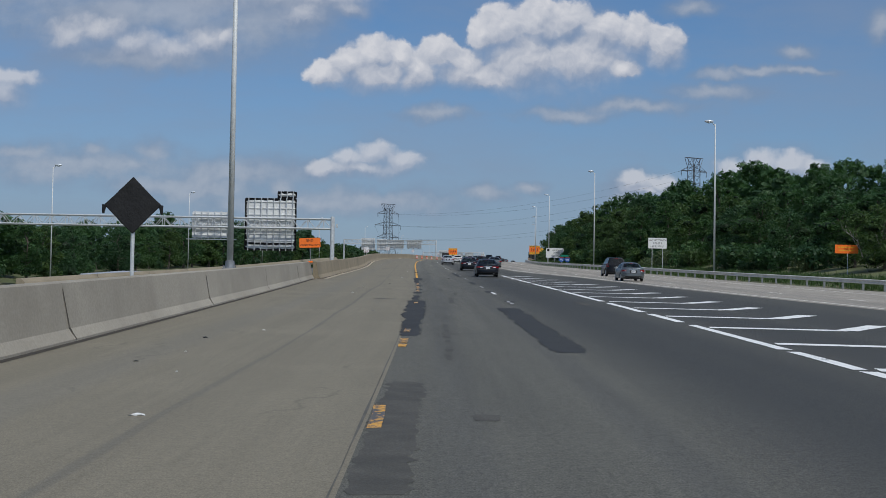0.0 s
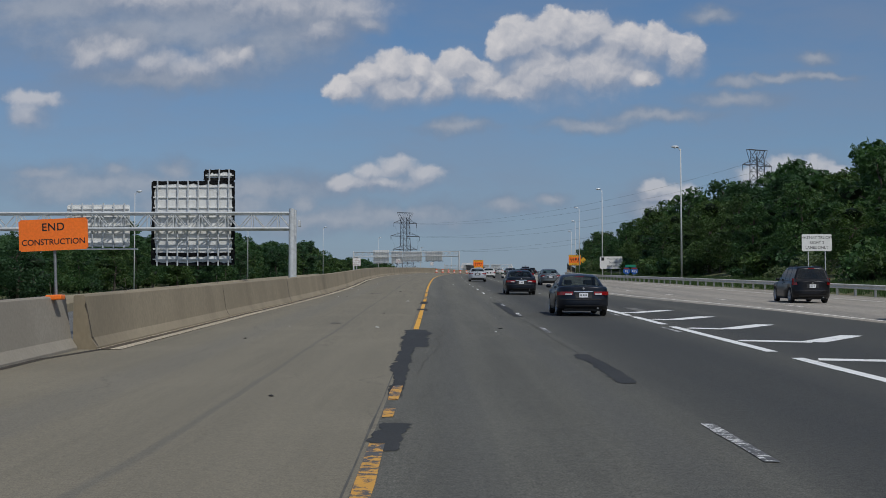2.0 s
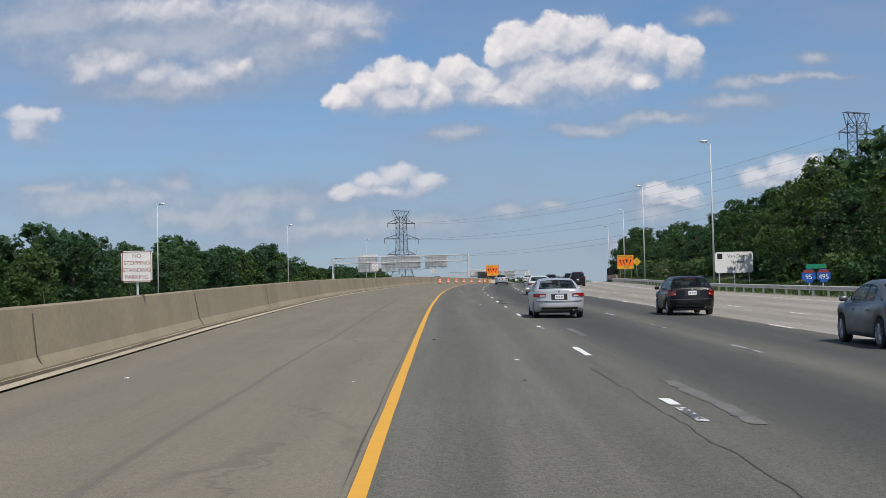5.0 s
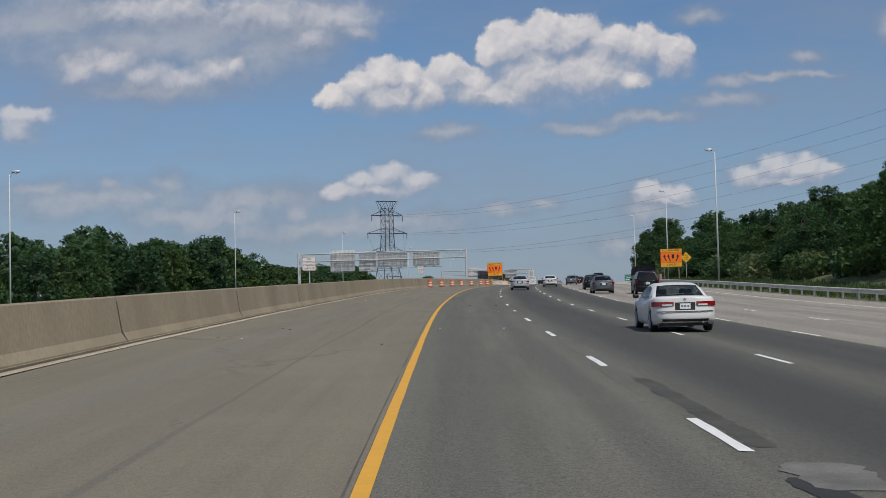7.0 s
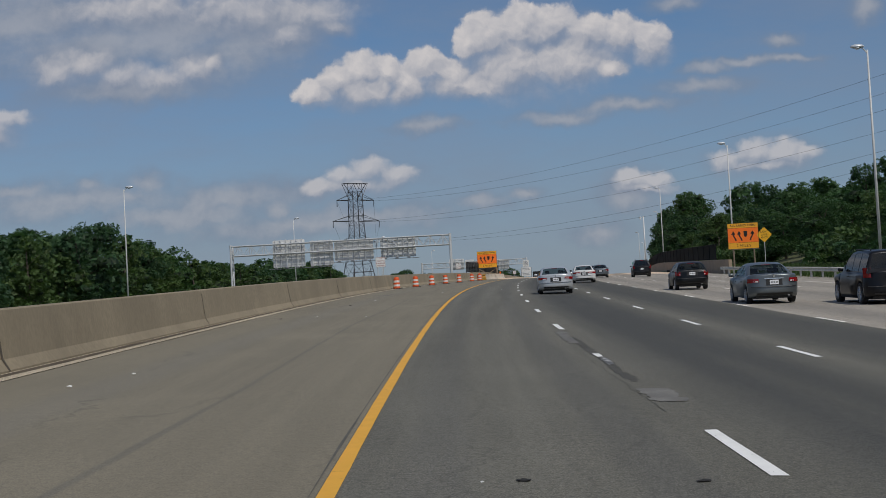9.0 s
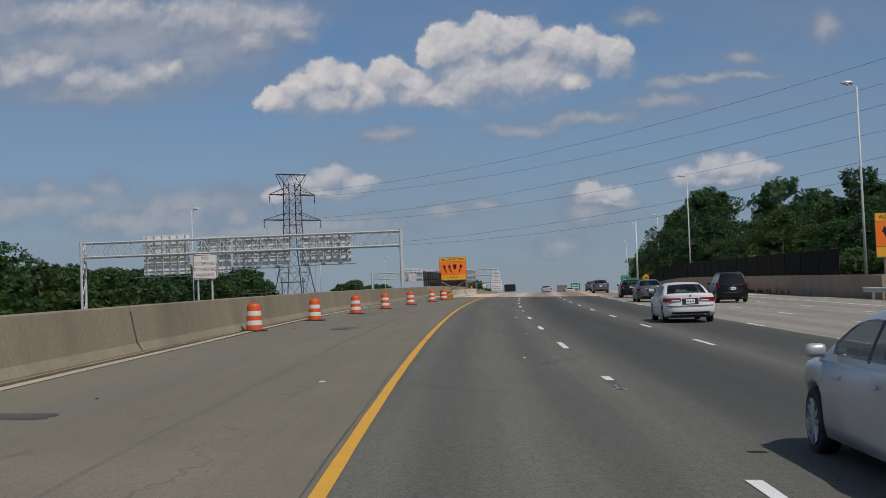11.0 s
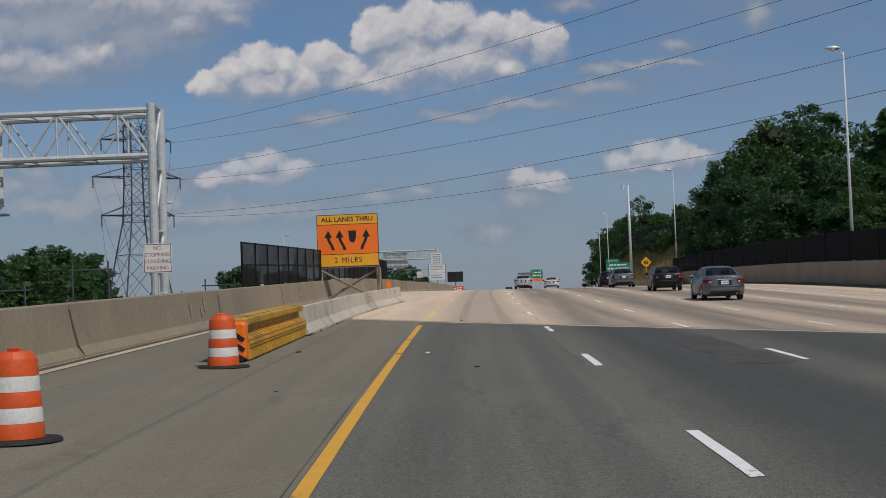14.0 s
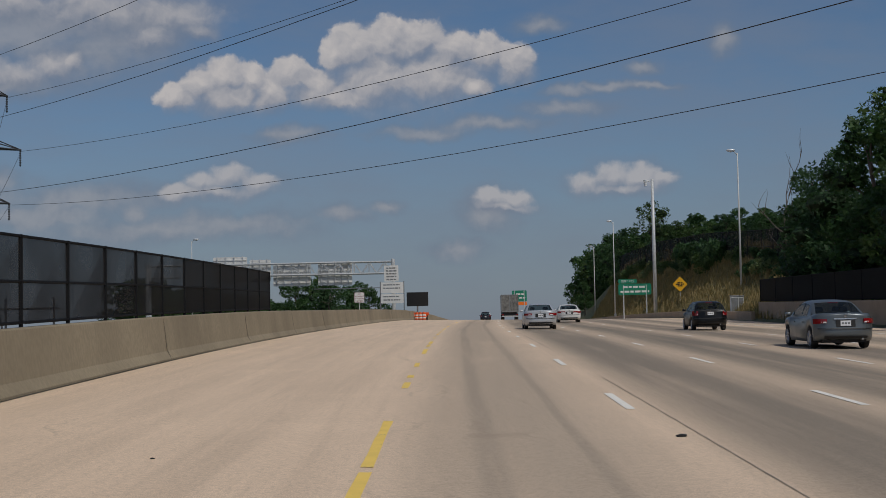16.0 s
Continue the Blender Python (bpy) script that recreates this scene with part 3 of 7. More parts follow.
# ---- ground ----
def rise(s, o):
    """Height of the open ground over the level of the road beside it."""
    left = lerp(-o, [(6, -0.25), (9, -0.3), (13, -1.2), (18, -4.2), (44, -4.2), (60, -3.2), (120, -2.0), (400, -1.0)])
    if o < 0:
        deep = lerp(s, [(430, 1.0), (490, 1.5), (520, 1.7), (640, 1.7), (760, 1.2)])
        return left * deep
    v = verge_line(s)
    wood = lerp(o - v, [(-5, -0.08), (0, -0.08), (1.5, 0.25), (4, 0.45), (10, 1.6), (30, 5.0), (80, 9.0), (300, 10.0)])
    hill = lerp(o - v, [(-5, -0.1), (0, -0.1), (1.2, 0.3), (4, 2.6), (7, 5.2), (10, 6.6), (25, 8.5), (80, 12.0), (300, 12.0)])
    hill = min(hill * lerp(s, [(640, 1.0), (684, 1.38), (738, 1.75), (800, 1.95)]), max(hill, 12.5))
    f = lerp(s, [(590, 0.0), (645, 1.0), (800, 1.0), (900, 0.3)])
    return wood * (1 - f) + hill * f


def build_ground():
    """One sheet from the road out to the horizon."""
    bm = bmesh.new()
    ss = [-2600, -1000, -400, -150] + [-100 + 12 * i for i in range(96)] + [1150, 1600, 2600, 3800]
    oo = [-2500, -1200, -500, -250, -150, -100, -80, -60, -50, -44, -38, -30, -24, -18, -15, -12, -9.5, -7.0, -5.0, 2, 10, 18, 22, 24, 25.5, 27, 28.5, 30, 32, 35, 39, 44, 50, 57, 65, 80, 110, 160, 250, 500, 1200, 2500]
    grid = []
    for s in ss:
        row = []
        for o in oo:
            if -110 < s < 1060 and abs(o) < 300:
                p = R(s, o, rise(s, o) if o < -4.8 or o > verge_line(s) - 5 else -0.25)
                if abs(o) > 30:
                    p.z += 0.5 * noise.noise((p.x * 0.05, p.y * 0.05, 0))
            else:
                p = Vector((o + 0.05 * max(s, 0), s, -12 + 6 * noise.noise((o * 0.002, s * 0.002, 3))))
                if s > 1050:
                    p.z = -14
            row.append(bm.verts.new(p))
        grid.append(row)
    for a, b in zip(grid, grid[1:]):
        for j in range(len(oo) - 1):
            bm.faces.new((a[j], a[j + 1], b[j + 1], b[j]))
    return tagged(finish("ground", bm, M["grass"], smooth=True), "rough summer grass ground beside the motorway", "ground", kind="structure")


build_ground()

# ---- paving ----
S0, S1 = -100, 1000
shoulder_bm = strip("shoulder_road", M["shoulder"], S0, joint_s, shoulder_edge, lambda s: -0.06, cols=4)
tagged(shoulder_bm, "brownish grey asphalt shoulder inside the barrier", "road", kind="structure")
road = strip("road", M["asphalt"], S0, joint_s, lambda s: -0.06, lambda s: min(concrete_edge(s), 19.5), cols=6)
tagged(road, "dark worn asphalt of the travel lanes", "road", kind="structure")
tagged(strip("concrete_road", M["concrete_lane"], S0, joint_s, lambda s: min(concrete_edge(s), 19.5), verge_line, cols=5), "light worn concrete lanes", "road", kind="structure")
tagged(strip("bridge_road", M["deck"], lambda o: joint_s(o) + 0.64, S1, lambda s: barrier_line(s) + 0.02, verge_line, cols=12), "pale concrete bridge deck with tyre-darkened lanes", "road", kind="structure")
tagged(strip("expansion_joint", M["gutter"], joint_s, lambda o: joint_s(o) + 0.64, lambda s: -5.8, verge_line, step=0.6, cols=10, h=0.004), "pale concrete strip along the bridge joint", "joint", kind="structure")
tagged(strip("joint_seal", M["seal"], lambda o: joint_s(o) + 0.54, lambda o: joint_s(o) + 0.63, lambda s: -5.8, verge_line, step=0.2, cols=10, h=0.012), "dark rubber seal in the bridge joint", "joint", kind="structure")
tagged(strip("gutter", M["gutter"], 92, 484, lambda s: barrier_line(s) - 0.02, gutter_line, cols=2, h=0.012), "pale concrete gutter at the barrier's foot", "gutter", kind="structure")
tagged(strip("gutter_seam", M["gutter_dirt"], 92, 484, lambda s: gutter_line(s) - 0.44 + 0.04 * noise.noise((s * 0.7, 2, 0)), lambda s: gutter_line(s) - 0.24 + 0.05 * noise.noise((s * 0.9, 8, 0)), cols=1, h=0.018), "dark dirt-filled seam in the gutter", "seam", kind="structure")
tagged(strip("barrier_foot_seam", M["joint"], S0, 92, lambda s: barrier_line(s), lambda s: barrier_line(s) + 0.16, cols=1, h=0.006), "dark dirt along the barrier's foot", "seam", kind="structure")
tagged(strip("parapet_foot_seam", M["joint"], 494, 760, lambda s: barrier_line(s) - 0.01, lambda s: barrier_line(s) + 0.05, cols=1, h=0.006), "dark dirt along the parapet's foot", "seam", kind="structure")
tagged(strip("lane_seam", M["oil"], S0, 478, lambda s: -0.125 + 0.02 * noise.noise((s * 0.3, 0, 0)), lambda s: -0.105 + 0.02 * noise.noise((s * 0.3, 5, 0)), step=1.5, cols=1, h=0.004), "dark paving seam beside the yellow line", "seam", kind="structure")
tagged(strip("opposite_road", M["opposite"], S0, 700, lambda s: -38, lambda s: -19, cols=3, h=0.0), "asphalt of the lower opposite carriageway", "road", kind="structure")
for v in bpy.data.objects["opposite_road"].data.vertices:
    v.co.z -= 4.05


# ---- barriers ----
F_SHAPE = [(0.0, 0.0), (0.0, 0.05), (-0.13, 0.24), (-0.26, 1.10), (-0.29, 1.13), (-0.47, 1.13), (-0.50, 1.10), (-0.50, -0.3), (0.0, -0.3)]


def barrier_run(name, mat, s0, s1, line, length, label, outline=F_SHAPE, lift=0.0):
    top = thing(name, Matrix(), label, "barrier", kind="structure")
    s = s0
    while s < s1 - 1:
        e = min(s + length, s1)
        tall = lift + random.uniform(-0.006, 0.006)
        shape = [(x, z + (tall if z > 0.5 else 0)) for x, z in outline]
        run = part("barrier_segment", along(shape, s, e - 0.025, line, step=4.0), mat, top)
        # dirt washed down from the joint over the face
        face = [(x, z) for x, z in outline if x > -0.28 and z >= 0]
        bm = bmesh.new()
        lean, wide, q0 = random.uniform(-0.25, 0.25), random.uniform(0.03, 0.10), line(e)
        rows = []
        for k in range(9):
            z = 0.04 + (1.0 - 0.04) * k / 8
            x = lerp(z, [(zz, xx) for xx, zz in face])
            f = e - 0.4 * wide + lean * (1 - k / 8)
            hw = wide * (0.6 + 0.5 * abs(noise.noise((e, z * 3, 1.0))))
            rows.append([bm.verts.new(R(f + u, q0 + x + 0.006, z)) for u in (-hw, hw)])
        for p, q in zip(rows, rows[1:]):
            bm.faces.new((p[0], p[1], q[1], q[0]))
        part("joint_stain", bm, M["joint_dirt"], run)
        s = e
    return top


barrier_run("median_barrier_old", M["barrier_old"], S0, 92, barrier_line, 18.0, "weathered grey concrete median barrier")
barrier_run("median_barrier", M["barrier"], 92, 486, barrier_line, 18.0, "tan concrete median barrier with dark joints")
barrier_run("bridge_barrier", M["barrier"], 486, 900, barrier_line, 14.0, "tan concrete bridge parapet barrier")
# red spray paint beside the barrier joint
marks = thing("spray_mark", Matrix(), "faded red spray paint strokes on the concrete barrier", "paint mark", kind="structure")
for s, z0, z1, w in ((481.5, 0.45, 0.85, 0.10), (483.0, 0.40, 0.70, 0.12), (483.5, 0.55, 0.92, 0.10), (505.5, 0.5, 0.7, 0.16)):
    bm = bmesh.new()
    o = [barrier_line(s) - 0.13 - 0.13 * (z - 0.24) / 0.86 + 0.02 for z in (z0, z1)]
    bm.faces.new([bm.verts.new((*R(s + ds, oo).xy, R(s, barrier_line(s)).z + z)) for ds, oo, z in ((-w, o[0], z0), (w, o[0], z0), (w, o[1], z1), (-w, o[1], z1))])
    part("stroke", bm, M["spray_red"], marks)
barrier_run("far_median_barrier", M["barrier"], 60, 215, lambda s: lerp(s, [(60, -17), (215, -12.2)]), 12.0, "concrete barrier of the opposite carriageway", lift=-0.75)


# ---- road markings ----
def marking(parent, s0, s1, o0, w, mat, o1=None, ragged=0.0):
    """A painted stroke from s0 to s1 as a thin raised sheet."""
    o1 = o0 if o1 is None else o1
    n = max(1, math.ceil((s1 - s0) / 1.5))
    bm = bmesh.new()
    rows = []
    for i in range(n + 1):
        f = i / n
        s, o = s0 + (s1 - s0) * f, o0 + (o1 - o0) * f
        e = random.uniform(-ragged, ragged), random.uniform(-ragged, ragged)
        rows.append((bm.verts.new(R(s + e[0], o - w / 2 + e[1] * 0.3, 0.008)), bm.verts.new(R(s + e[1], o + w / 2 + e[0] * 0.3, 0.008))))
    for a, b in zip(rows, rows[1:]):
        bm.faces.new((a[0], a[1], b[1], b[0]))
    return part("stroke", bm, mat, parent)


lane_1 = thing("lane_line", Matrix(), "broken white line between the lanes", "lane line", "lane lines", "structure")
lane_2 = thing("lane_line", Matrix(), "broken white line between the lanes", "lane line", "lane lines", "structure")
lane_3 = thing("lane_line", Matrix(), "broken white line beside the concrete lanes", "lane line", "lane lines", "structure")
lane_4 = thing("lane_line", Matrix(), "broken white line between the concrete lanes", "lane line", "lane lines", "structure")
lane_5 = thing("lane_line", Matrix(), "broken white line between the concrete lanes", "lane line", "lane lines", "structure")
for k in range(-6, 62):
    s = 407.9 + 12.19 * (k - 24)
    onto = s > 478
    worn = (60 < s < 130 and k % 2) or s < 60
    if 84 < s < 96 or 36 < s < 48:   # these lie under patches
        continue
    if 132 < s < 141:   # only a scrap of paint is left here
        marking(lane_1, s - 1.5, s - 0.5, 3.62, 0.09, M["white_worn"], ragged=0.06)
    elif s > 100 and s % 5 < 1.5 and not 390 < s < 400:
        marking(lane_1, s - 3.0, s - 1.4, 3.64, 0.13, M["white_deck"] if onto else M["white_worn"], ragged=0.05)
        marking(lane_1, s - 1.1, s - 0.2, 3.64, 0.13, M["white_deck"] if onto else M["white_paint"], ragged=0.06)
    else:
        marking(lane_1, s - 3.05, s, 3.64, 0.14, M["white_deck"] if onto else M["white_worn"] if worn else M["white_paint"], ragged=0.03)
    if s > 100:
        marking(lane_2, s - 2.6, s + 0.4, 7.24, 0.13, M["white_deck"] if onto else M["white_worn"] if s < 230 else M["white_paint"], ragged=0.03)
    if s > 190:
        marking(lane_3, s - 3.4, s - 0.4, 10.82, 0.13, M["white_deck"])
    if s > 60:
        marking(lane_4, s - 3.0, s, lerp(s, [(60, 21.5), (165, 14.6), (900, 14.5)]), 0.13, M["white_deck"])
    if s > 330:
        marking(lane_5, s - 3.3, s - 0.3, 18.1, 0.13, M["white_deck"])
edge_white = thing("edge_line", Matrix(), "solid white edge line on the concrete", "lane line", kind="structure")
for s in range(-96, 620, 24):
    marking(edge_white, s, s + 24, verge_line(s) - 4.2, 0.16, M["white_deck"], verge_line(s + 24) - 4.2)
inner_white = thing("edge_line", Matrix(), "white line along the left of the merging lanes", "lane line", kind="structure")
for s in range(0, 168, 12):
    marking(inner_white, s, s + 12, concrete_edge(s) + 0.4, 0.16, M["white_deck"], concrete_edge(s + 12) + 0.4)

yellow_line = thing("yellow_edge_line", Matrix(), "yellow edge line, worn to fragments at first", "lane line", kind="structure")
for a, b in ((-44, -41), (-36, -34.6), (-27, -24), (-12, -9.5), (-3, -1), (13.8, 16.0), (26.2, 27.0), (27.4, 28.8), (31.5, 32.6), (50.0, 51.2), (66.0, 67.6), (69.2, 71.4), (73.2, 77.0), (79.4, 80.4), (81.5, 83.6), (135.3, 141.8), (148.1, 151.4)):
    marking(yellow_line, a, b, 0.03, 0.15, M["yellow_worn"], ragged=0.06)
for a, b in ((101.8, 109.5), (109.6, 118), (120.0, 126.4), (130.9, 135.2), (142.0, 148), (151.5, 160), (160.2, 176), (176, 200), (200, 224), (224, 248), (248, 272), (272, 296), (296, 320), (320, 344), (344, 368), (368, 386.2), (386.4, 392), (392, 401), (401.1, 413), (413.3, 427), (427.6, 440), (440.2, 452), (452.3, 470), (470.2, 475.2), (475.5, 483.6)):
    marking(yellow_line, a, b, 0.03, 0.15, M["yellow_paint"], ragged=0.014)
for a, b in ((486.9, 487.5), (488.9, 495.0), (496.6, 497.4), (499.8, 500.8), (501.9, 503.3), (508.8, 510.3), (511.9, 512.5), (514.6, 519.9), (520.3, 525.1), (531.3, 532.9), (534.4, 535.2), (538.6, 540.4), (545.8, 549.6)):
    marking(yellow_line, a, b, 0.12, 0.13, M["yellow_deck"], ragged=0.03)
s = 552.0
while s < 760:
    size = random.uniform(0.8, 3.4)
    marking(yellow_line, s, s + size, 0.12, 0.13, M["yellow_deck"], ragged=0.03)
    s += size + random.choice((0.9, 2.6, 5.0))

# hatched island: a left border and a bent bar every 6.7 m
hatching = thing("hatched_island", Matrix(), "white chevron hatching between the merging roadways", "road marking", kind="structure")
for a, b in ((-40, -10), (-9, 12), (13, 22), (22.4, 26.6), (27.2, 37), (38.5, 44), (45.5, 54), (56, 70), (70.4, 73), (74, 90), (92, 104), (105.5, 112), (113, 121)):
    marking(hatching, a, b, 7.62, 0.27, M["white_paint"], ragged=0.05)
for k in range(-6, 15):
    s = 22.4 + 6.72 * k
    right = lerp(s, [(-20, 14.5), (38, 13.1), (86, 12.4), (105, 10.6), (120, 9.8)])
    for (sa, oa), (sb, ob) in (((s, 7.9), (s - 0.6, right - 1.9)), ((s - 0.6, right - 1.9), (s + 2.6, right))):
        bm = bmesh.new()
        d = Vector((ob - oa, sb - sa)).normalized()
        px, ps = -d.y * 0.31, d.x * 0.31
        vs = [bm.verts.new(R(ss, o, 0.008)) for ss, o in ((sa - ps, oa - px), (sb - ps, ob - px), (sb + ps, ob + px), (sa + ps, oa + px))]
        bm.faces.new(vs)
        bmesh.ops.subdivide_edges(bm, edges=bm.edges[:], cuts=2, use_grid_fill=True)
        for v in bm.verts:
            v.co += Vector((random.uniform(-0.04, 0.04), random.uniform(-0.04, 0.04), 0))
        part("hatch_bar", bm, M["white_paint"], hatching)


# ---- patches and stains on the paving ----
def blot(name, mat, s, o, length, width, label, seed, h=0.005, slant=0.0):
    """A ragged sheet lying on the paving."""
    rng = random.Random(seed)
    bm = bmesh.new()
    n = max(8, round(length / 0.16))
    rows = []
    drift = 0.0
    for i in range(n + 1):
        f = i / n
        end = min(1.0, 9 * f + 0.72, 9 * (1 - f) + 0.72)
        drift = 0.05 * noise.noise((s + 0.5 * length * f, seed, 0.3))
        wl, wr = (max(0.02, width / 2 * end * (1 + 0.35 * noise.noise((length * f * 0.6, seed, k)) + 0.10 * noise.noise((length * f * 2.3, seed, k + 9))) + rng.uniform(-0.02, 0.02) + rng.choice((0, 0, 0, 0, 0.04, -0.05)) * min(1, 2.5 * width)) for k in (1, 2))
        ss, oo = s + length * (f - 0.5), o + drift + slant * length * (f - 0.5)
        rows.append((bm.verts.new(R(ss, oo - wl, h)), bm.verts.new(R(ss + rng.uniform(-0.05, 0.05), oo + wr, h))))
    for a, b in zip(rows, rows[1:]):
        bm.faces.new((a[0], a[1], b[1], b[0]))
    return tagged(finish(name, bm, mat), label, "road patch", "paving patches", "structure")


DARK, PALE = "fresh black asphalt patch in the worn lane", "pale dusty stain on the asphalt"
for i, (s, o, le, w) in enumerate(((34.5, 0.08, 9.5, 0.44), (45.5, 0.06, 15.0, 0.66), (56.6, -0.02, 5.5, 0.26), (63.8, 0.03, 2.4, 0.38), (69.5, 0.1, 2.0, 0.3), (77.6, 0.1, 2.4, 0.3), (84.2, 0.02, 4.5, 0.2), (90.0, -0.03, 7.5, 0.30), (97.4, 0.08, 8.2, 0.64), (118.9, 0.04, 2.2, 0.40), (128.6, 0.04, 3.6, 0.34), (36.0, 3.18, 21.5, 0.72), (53.6, 3.66, 1.5, 0.42), (67.4, 3.56, 3.4, 0.42), (87.6, 3.52, 7.0, 0.32), (114.5, 3.48, 6.0, 0.3), (123.5, 3.5, 12.0, 0.36), (231.2, 3.75, 2.6, 0.34))):
    blot("asphalt_patch", M["patch"], s, o, le, w, DARK, 100 + i, 0.0065)
for i, (s, o, le, w) in enumerate(((29, 0.92, 12, 0.13), (14.9, 1.2, 0.6, 0.30), (14.5, 0.24, 9.0, 0.5), (54, 1.4, 7, 0.2), (70, 1.2, 5, 0.18), (52.6, 6.5, 3.2, 0.4), (239, 3.9, 9, 0.3), (310, 3.62, 12, 0.16), (470, 6.4, 9, 1.1))):
    blot("asphalt_patch", M["patch_old"], s, o, le, w, "weathered dark patch in the worn lane", 150 + i, 0.0035)
for i, (s, o, le, w) in enumerate(((54.45, -1.2, 0.35, 0.8), (42.9, -1.23, 0.9, 0.06), (105.6, -2.52, 0.5, 0.34))):
    blot("oil_stain", M["oil_dark"], s, o, le, w, "dark stain on the shoulder", 170 + i)
# cracks wandering through the lanes
def crack(points, width, label):
    bm = bmesh.new()
    rows = []
    for (s0, o0), (s1, o1) in zip(points, points[1:]):
        n = max(2, int(abs(s1 - s0) / 0.25))
        for k in range(n):
            q, f = s0 + (s1 - s0) * k / n, k / n
            o = o0 + (o1 - o0) * f + 0.07 * noise.noise((q * 1.3, o0, 2.0)) + 0.025 * noise.noise((q * 4.1, o0, 7.0))
            w = width * (0.6 + 0.7 * abs(noise.noise((q * 2.2, 4.0, o0))))
            rows.append((bm.verts.new(R(q, o - w, 0.0055)), bm.verts.new(R(q, o + w, 0.0055))))
    for a, b in zip(rows, rows[1:]):
        bm.faces.new((a[0], a[1], b[1], b[0]))
    tagged(finish("crack", bm, M["patch_old"]), label, "crack", "cracks in the paving", "structure")


LANE_CRACK = "thin dark crack wandering along the asphalt lane"
crack([(86, 0.3), (90, 0.4), (93.7, 0.68), (97.1, 0.6), (99.6, 0.87), (101.2, 0.68), (106, 0.9)], 0.016, LANE_CRACK)
crack([(90.8, 3.5), (98, 3.45), (105, 3.52), (112, 3.42)], 0.014, LANE_CRACK)
crack([(140, 3.4), (152, 3.32), (166, 3.42), (182, 3.3)], 0.008, LANE_CRACK)
crack([(266, 3.62), (269, 3.58), (272, 3.66)], 0.006, LANE_CRACK)
crack([(276.5, 3.5), (279, 3.6), (282.5, 3.56)], 0.016, LANE_CRACK)
crack([(240, 3.46), (247, 3.4)], 0.005, LANE_CRACK)
crack([(300, 3.46), (309, 3.4)], 0.005, LANE_CRACK)
crack([(440, 3.34), (448, 3.42)], 0.005, LANE_CRACK)
crack([(466, 3.44), (473, 3.38), (481, 3.42)], 0.006, LANE_CRACK)
for i, (s, o, le, w) in enumerate(((232.6, 4.1, 1.6, 0.7), (302, 3.72, 1.8, 0.45), (134, 3.9, 1.6, 0.3), (66, 3.75, 1.6, 0.3), (176, 4.2, 6, 0.22), (196, 4.4, 5, 0.2), (316, 3.5, 5, 0.25), (120, 8.9, 5, 0.5), (159, 4.3, 3, 0.25))):
    blot("slurry_stain", M["pale_patch"], s, o, le, w, PALE, 200 + i, 0.007)
for i, (s, o, le, w) in enumerate(((146.9, -3.15, 0.55, 0.85), (365, -4.6, 0.8, 1.2), (416.3, -4.2, 0.8, 0.7), (437, -3.4, 1.2, 0.6), (444, -4.0, 1.0, 0.7))):
    blot("oil_stain", M["oil"], s, o, le, w, "dark oil stain on the shoulder", 300 + i)
# long seam, grooves and tyre rubber on the bridge deck
for a, b, o in ((484.0, 488.6, 3.66), (515.0, 534.0, 4.02), (548.0, 575.0, 4.0)):
    tagged(strip("deck_seam", M["rubber_mark"], a, b, lambda s: o - 0.008 - 0.012 * noise.noise((1.7 * s, 3.1, 0)), lambda s: o + 0.008 + 0.015 * noise.noise((2.3 * s, 8.1, 0)), step=0.25, cols=1, h=0.005), "thin dark lengthwise seam in the concrete deck", "seam", "deck seams", "structure")
for i, (s, o) in enumerate(((395.0, -3.3), (396.5, -3.2))):
    blot("oil_stain", M["oil_dark"], s, o, 0.6 + 0.2 * i, 0.6 + 0.3 * i, "black oil stain on the shoulder", 380 + i)
for i, (s, le) in enumerate(((504.9, 0.5), (503.35, 0.85), (501.65, 1.1), (500.4, 0.8))):
    for k in range(4):
        o = 3.765 + 0.045 * k
        e = 0.06 * (k % 2)
        tagged(strip("groove_mark", M["groove"], s - le / 2 + e, s + le / 2 - 0.05 + e, lambda q: o - 0.006, lambda q: o + 0.006, step=0.2, cols=1, h=0.006), "short dark groove cut in the concrete deck", "groove", "deck grooves", "structure")
# slanting joint across the deck
bm = bmesh.new()
rows = []
for i in range(61):
    o = -4.5 + 8.3 * i / 60
    s = 505.83 + (3.80 - o) * 0.826 + 0.03 * noise.noise((2.1 * o, 5.0, 0))
    w = 0.012 + 0.008 * noise.noise((3.7 * o, 1.0, 4.0))
    rows.append((bm.verts.new(R(s - w, o, 0.005)), bm.verts.new(R(s + w, o, 0.005))))
for a, b in zip(rows, rows[1:]):
    bm.faces.new((a[0], b[0], b[1], a[1]))
tagged(finish("deck_joint", bm, M["rubber_mark"]), "thin slanting joint across the concrete deck", "joint", "", "structure")
# scraps lying about
def scrap(s, o, mat, size, label, seed):
    rng = random.Random(seed)
    bm = bmesh.new()
    bmesh.ops.create_icosphere(bm, subdivisions=1, radius=0.5)
    for v in bm.verts:
        v.co = Vector((v.co.x * size * rng.uniform(0.7, 1.3), v.co.y * size * rng.uniform(0.4, 0.8), max(v.co.z, -0.1) * size * 0.3 + 0.03 * size))
    ob = finish("road_debris", bm, mat)
    ob.matrix_world = road_pose(s, o, 0.0, rng.uniform(0, 180))
    tagged(ob, label, "debris", "scraps on the road")


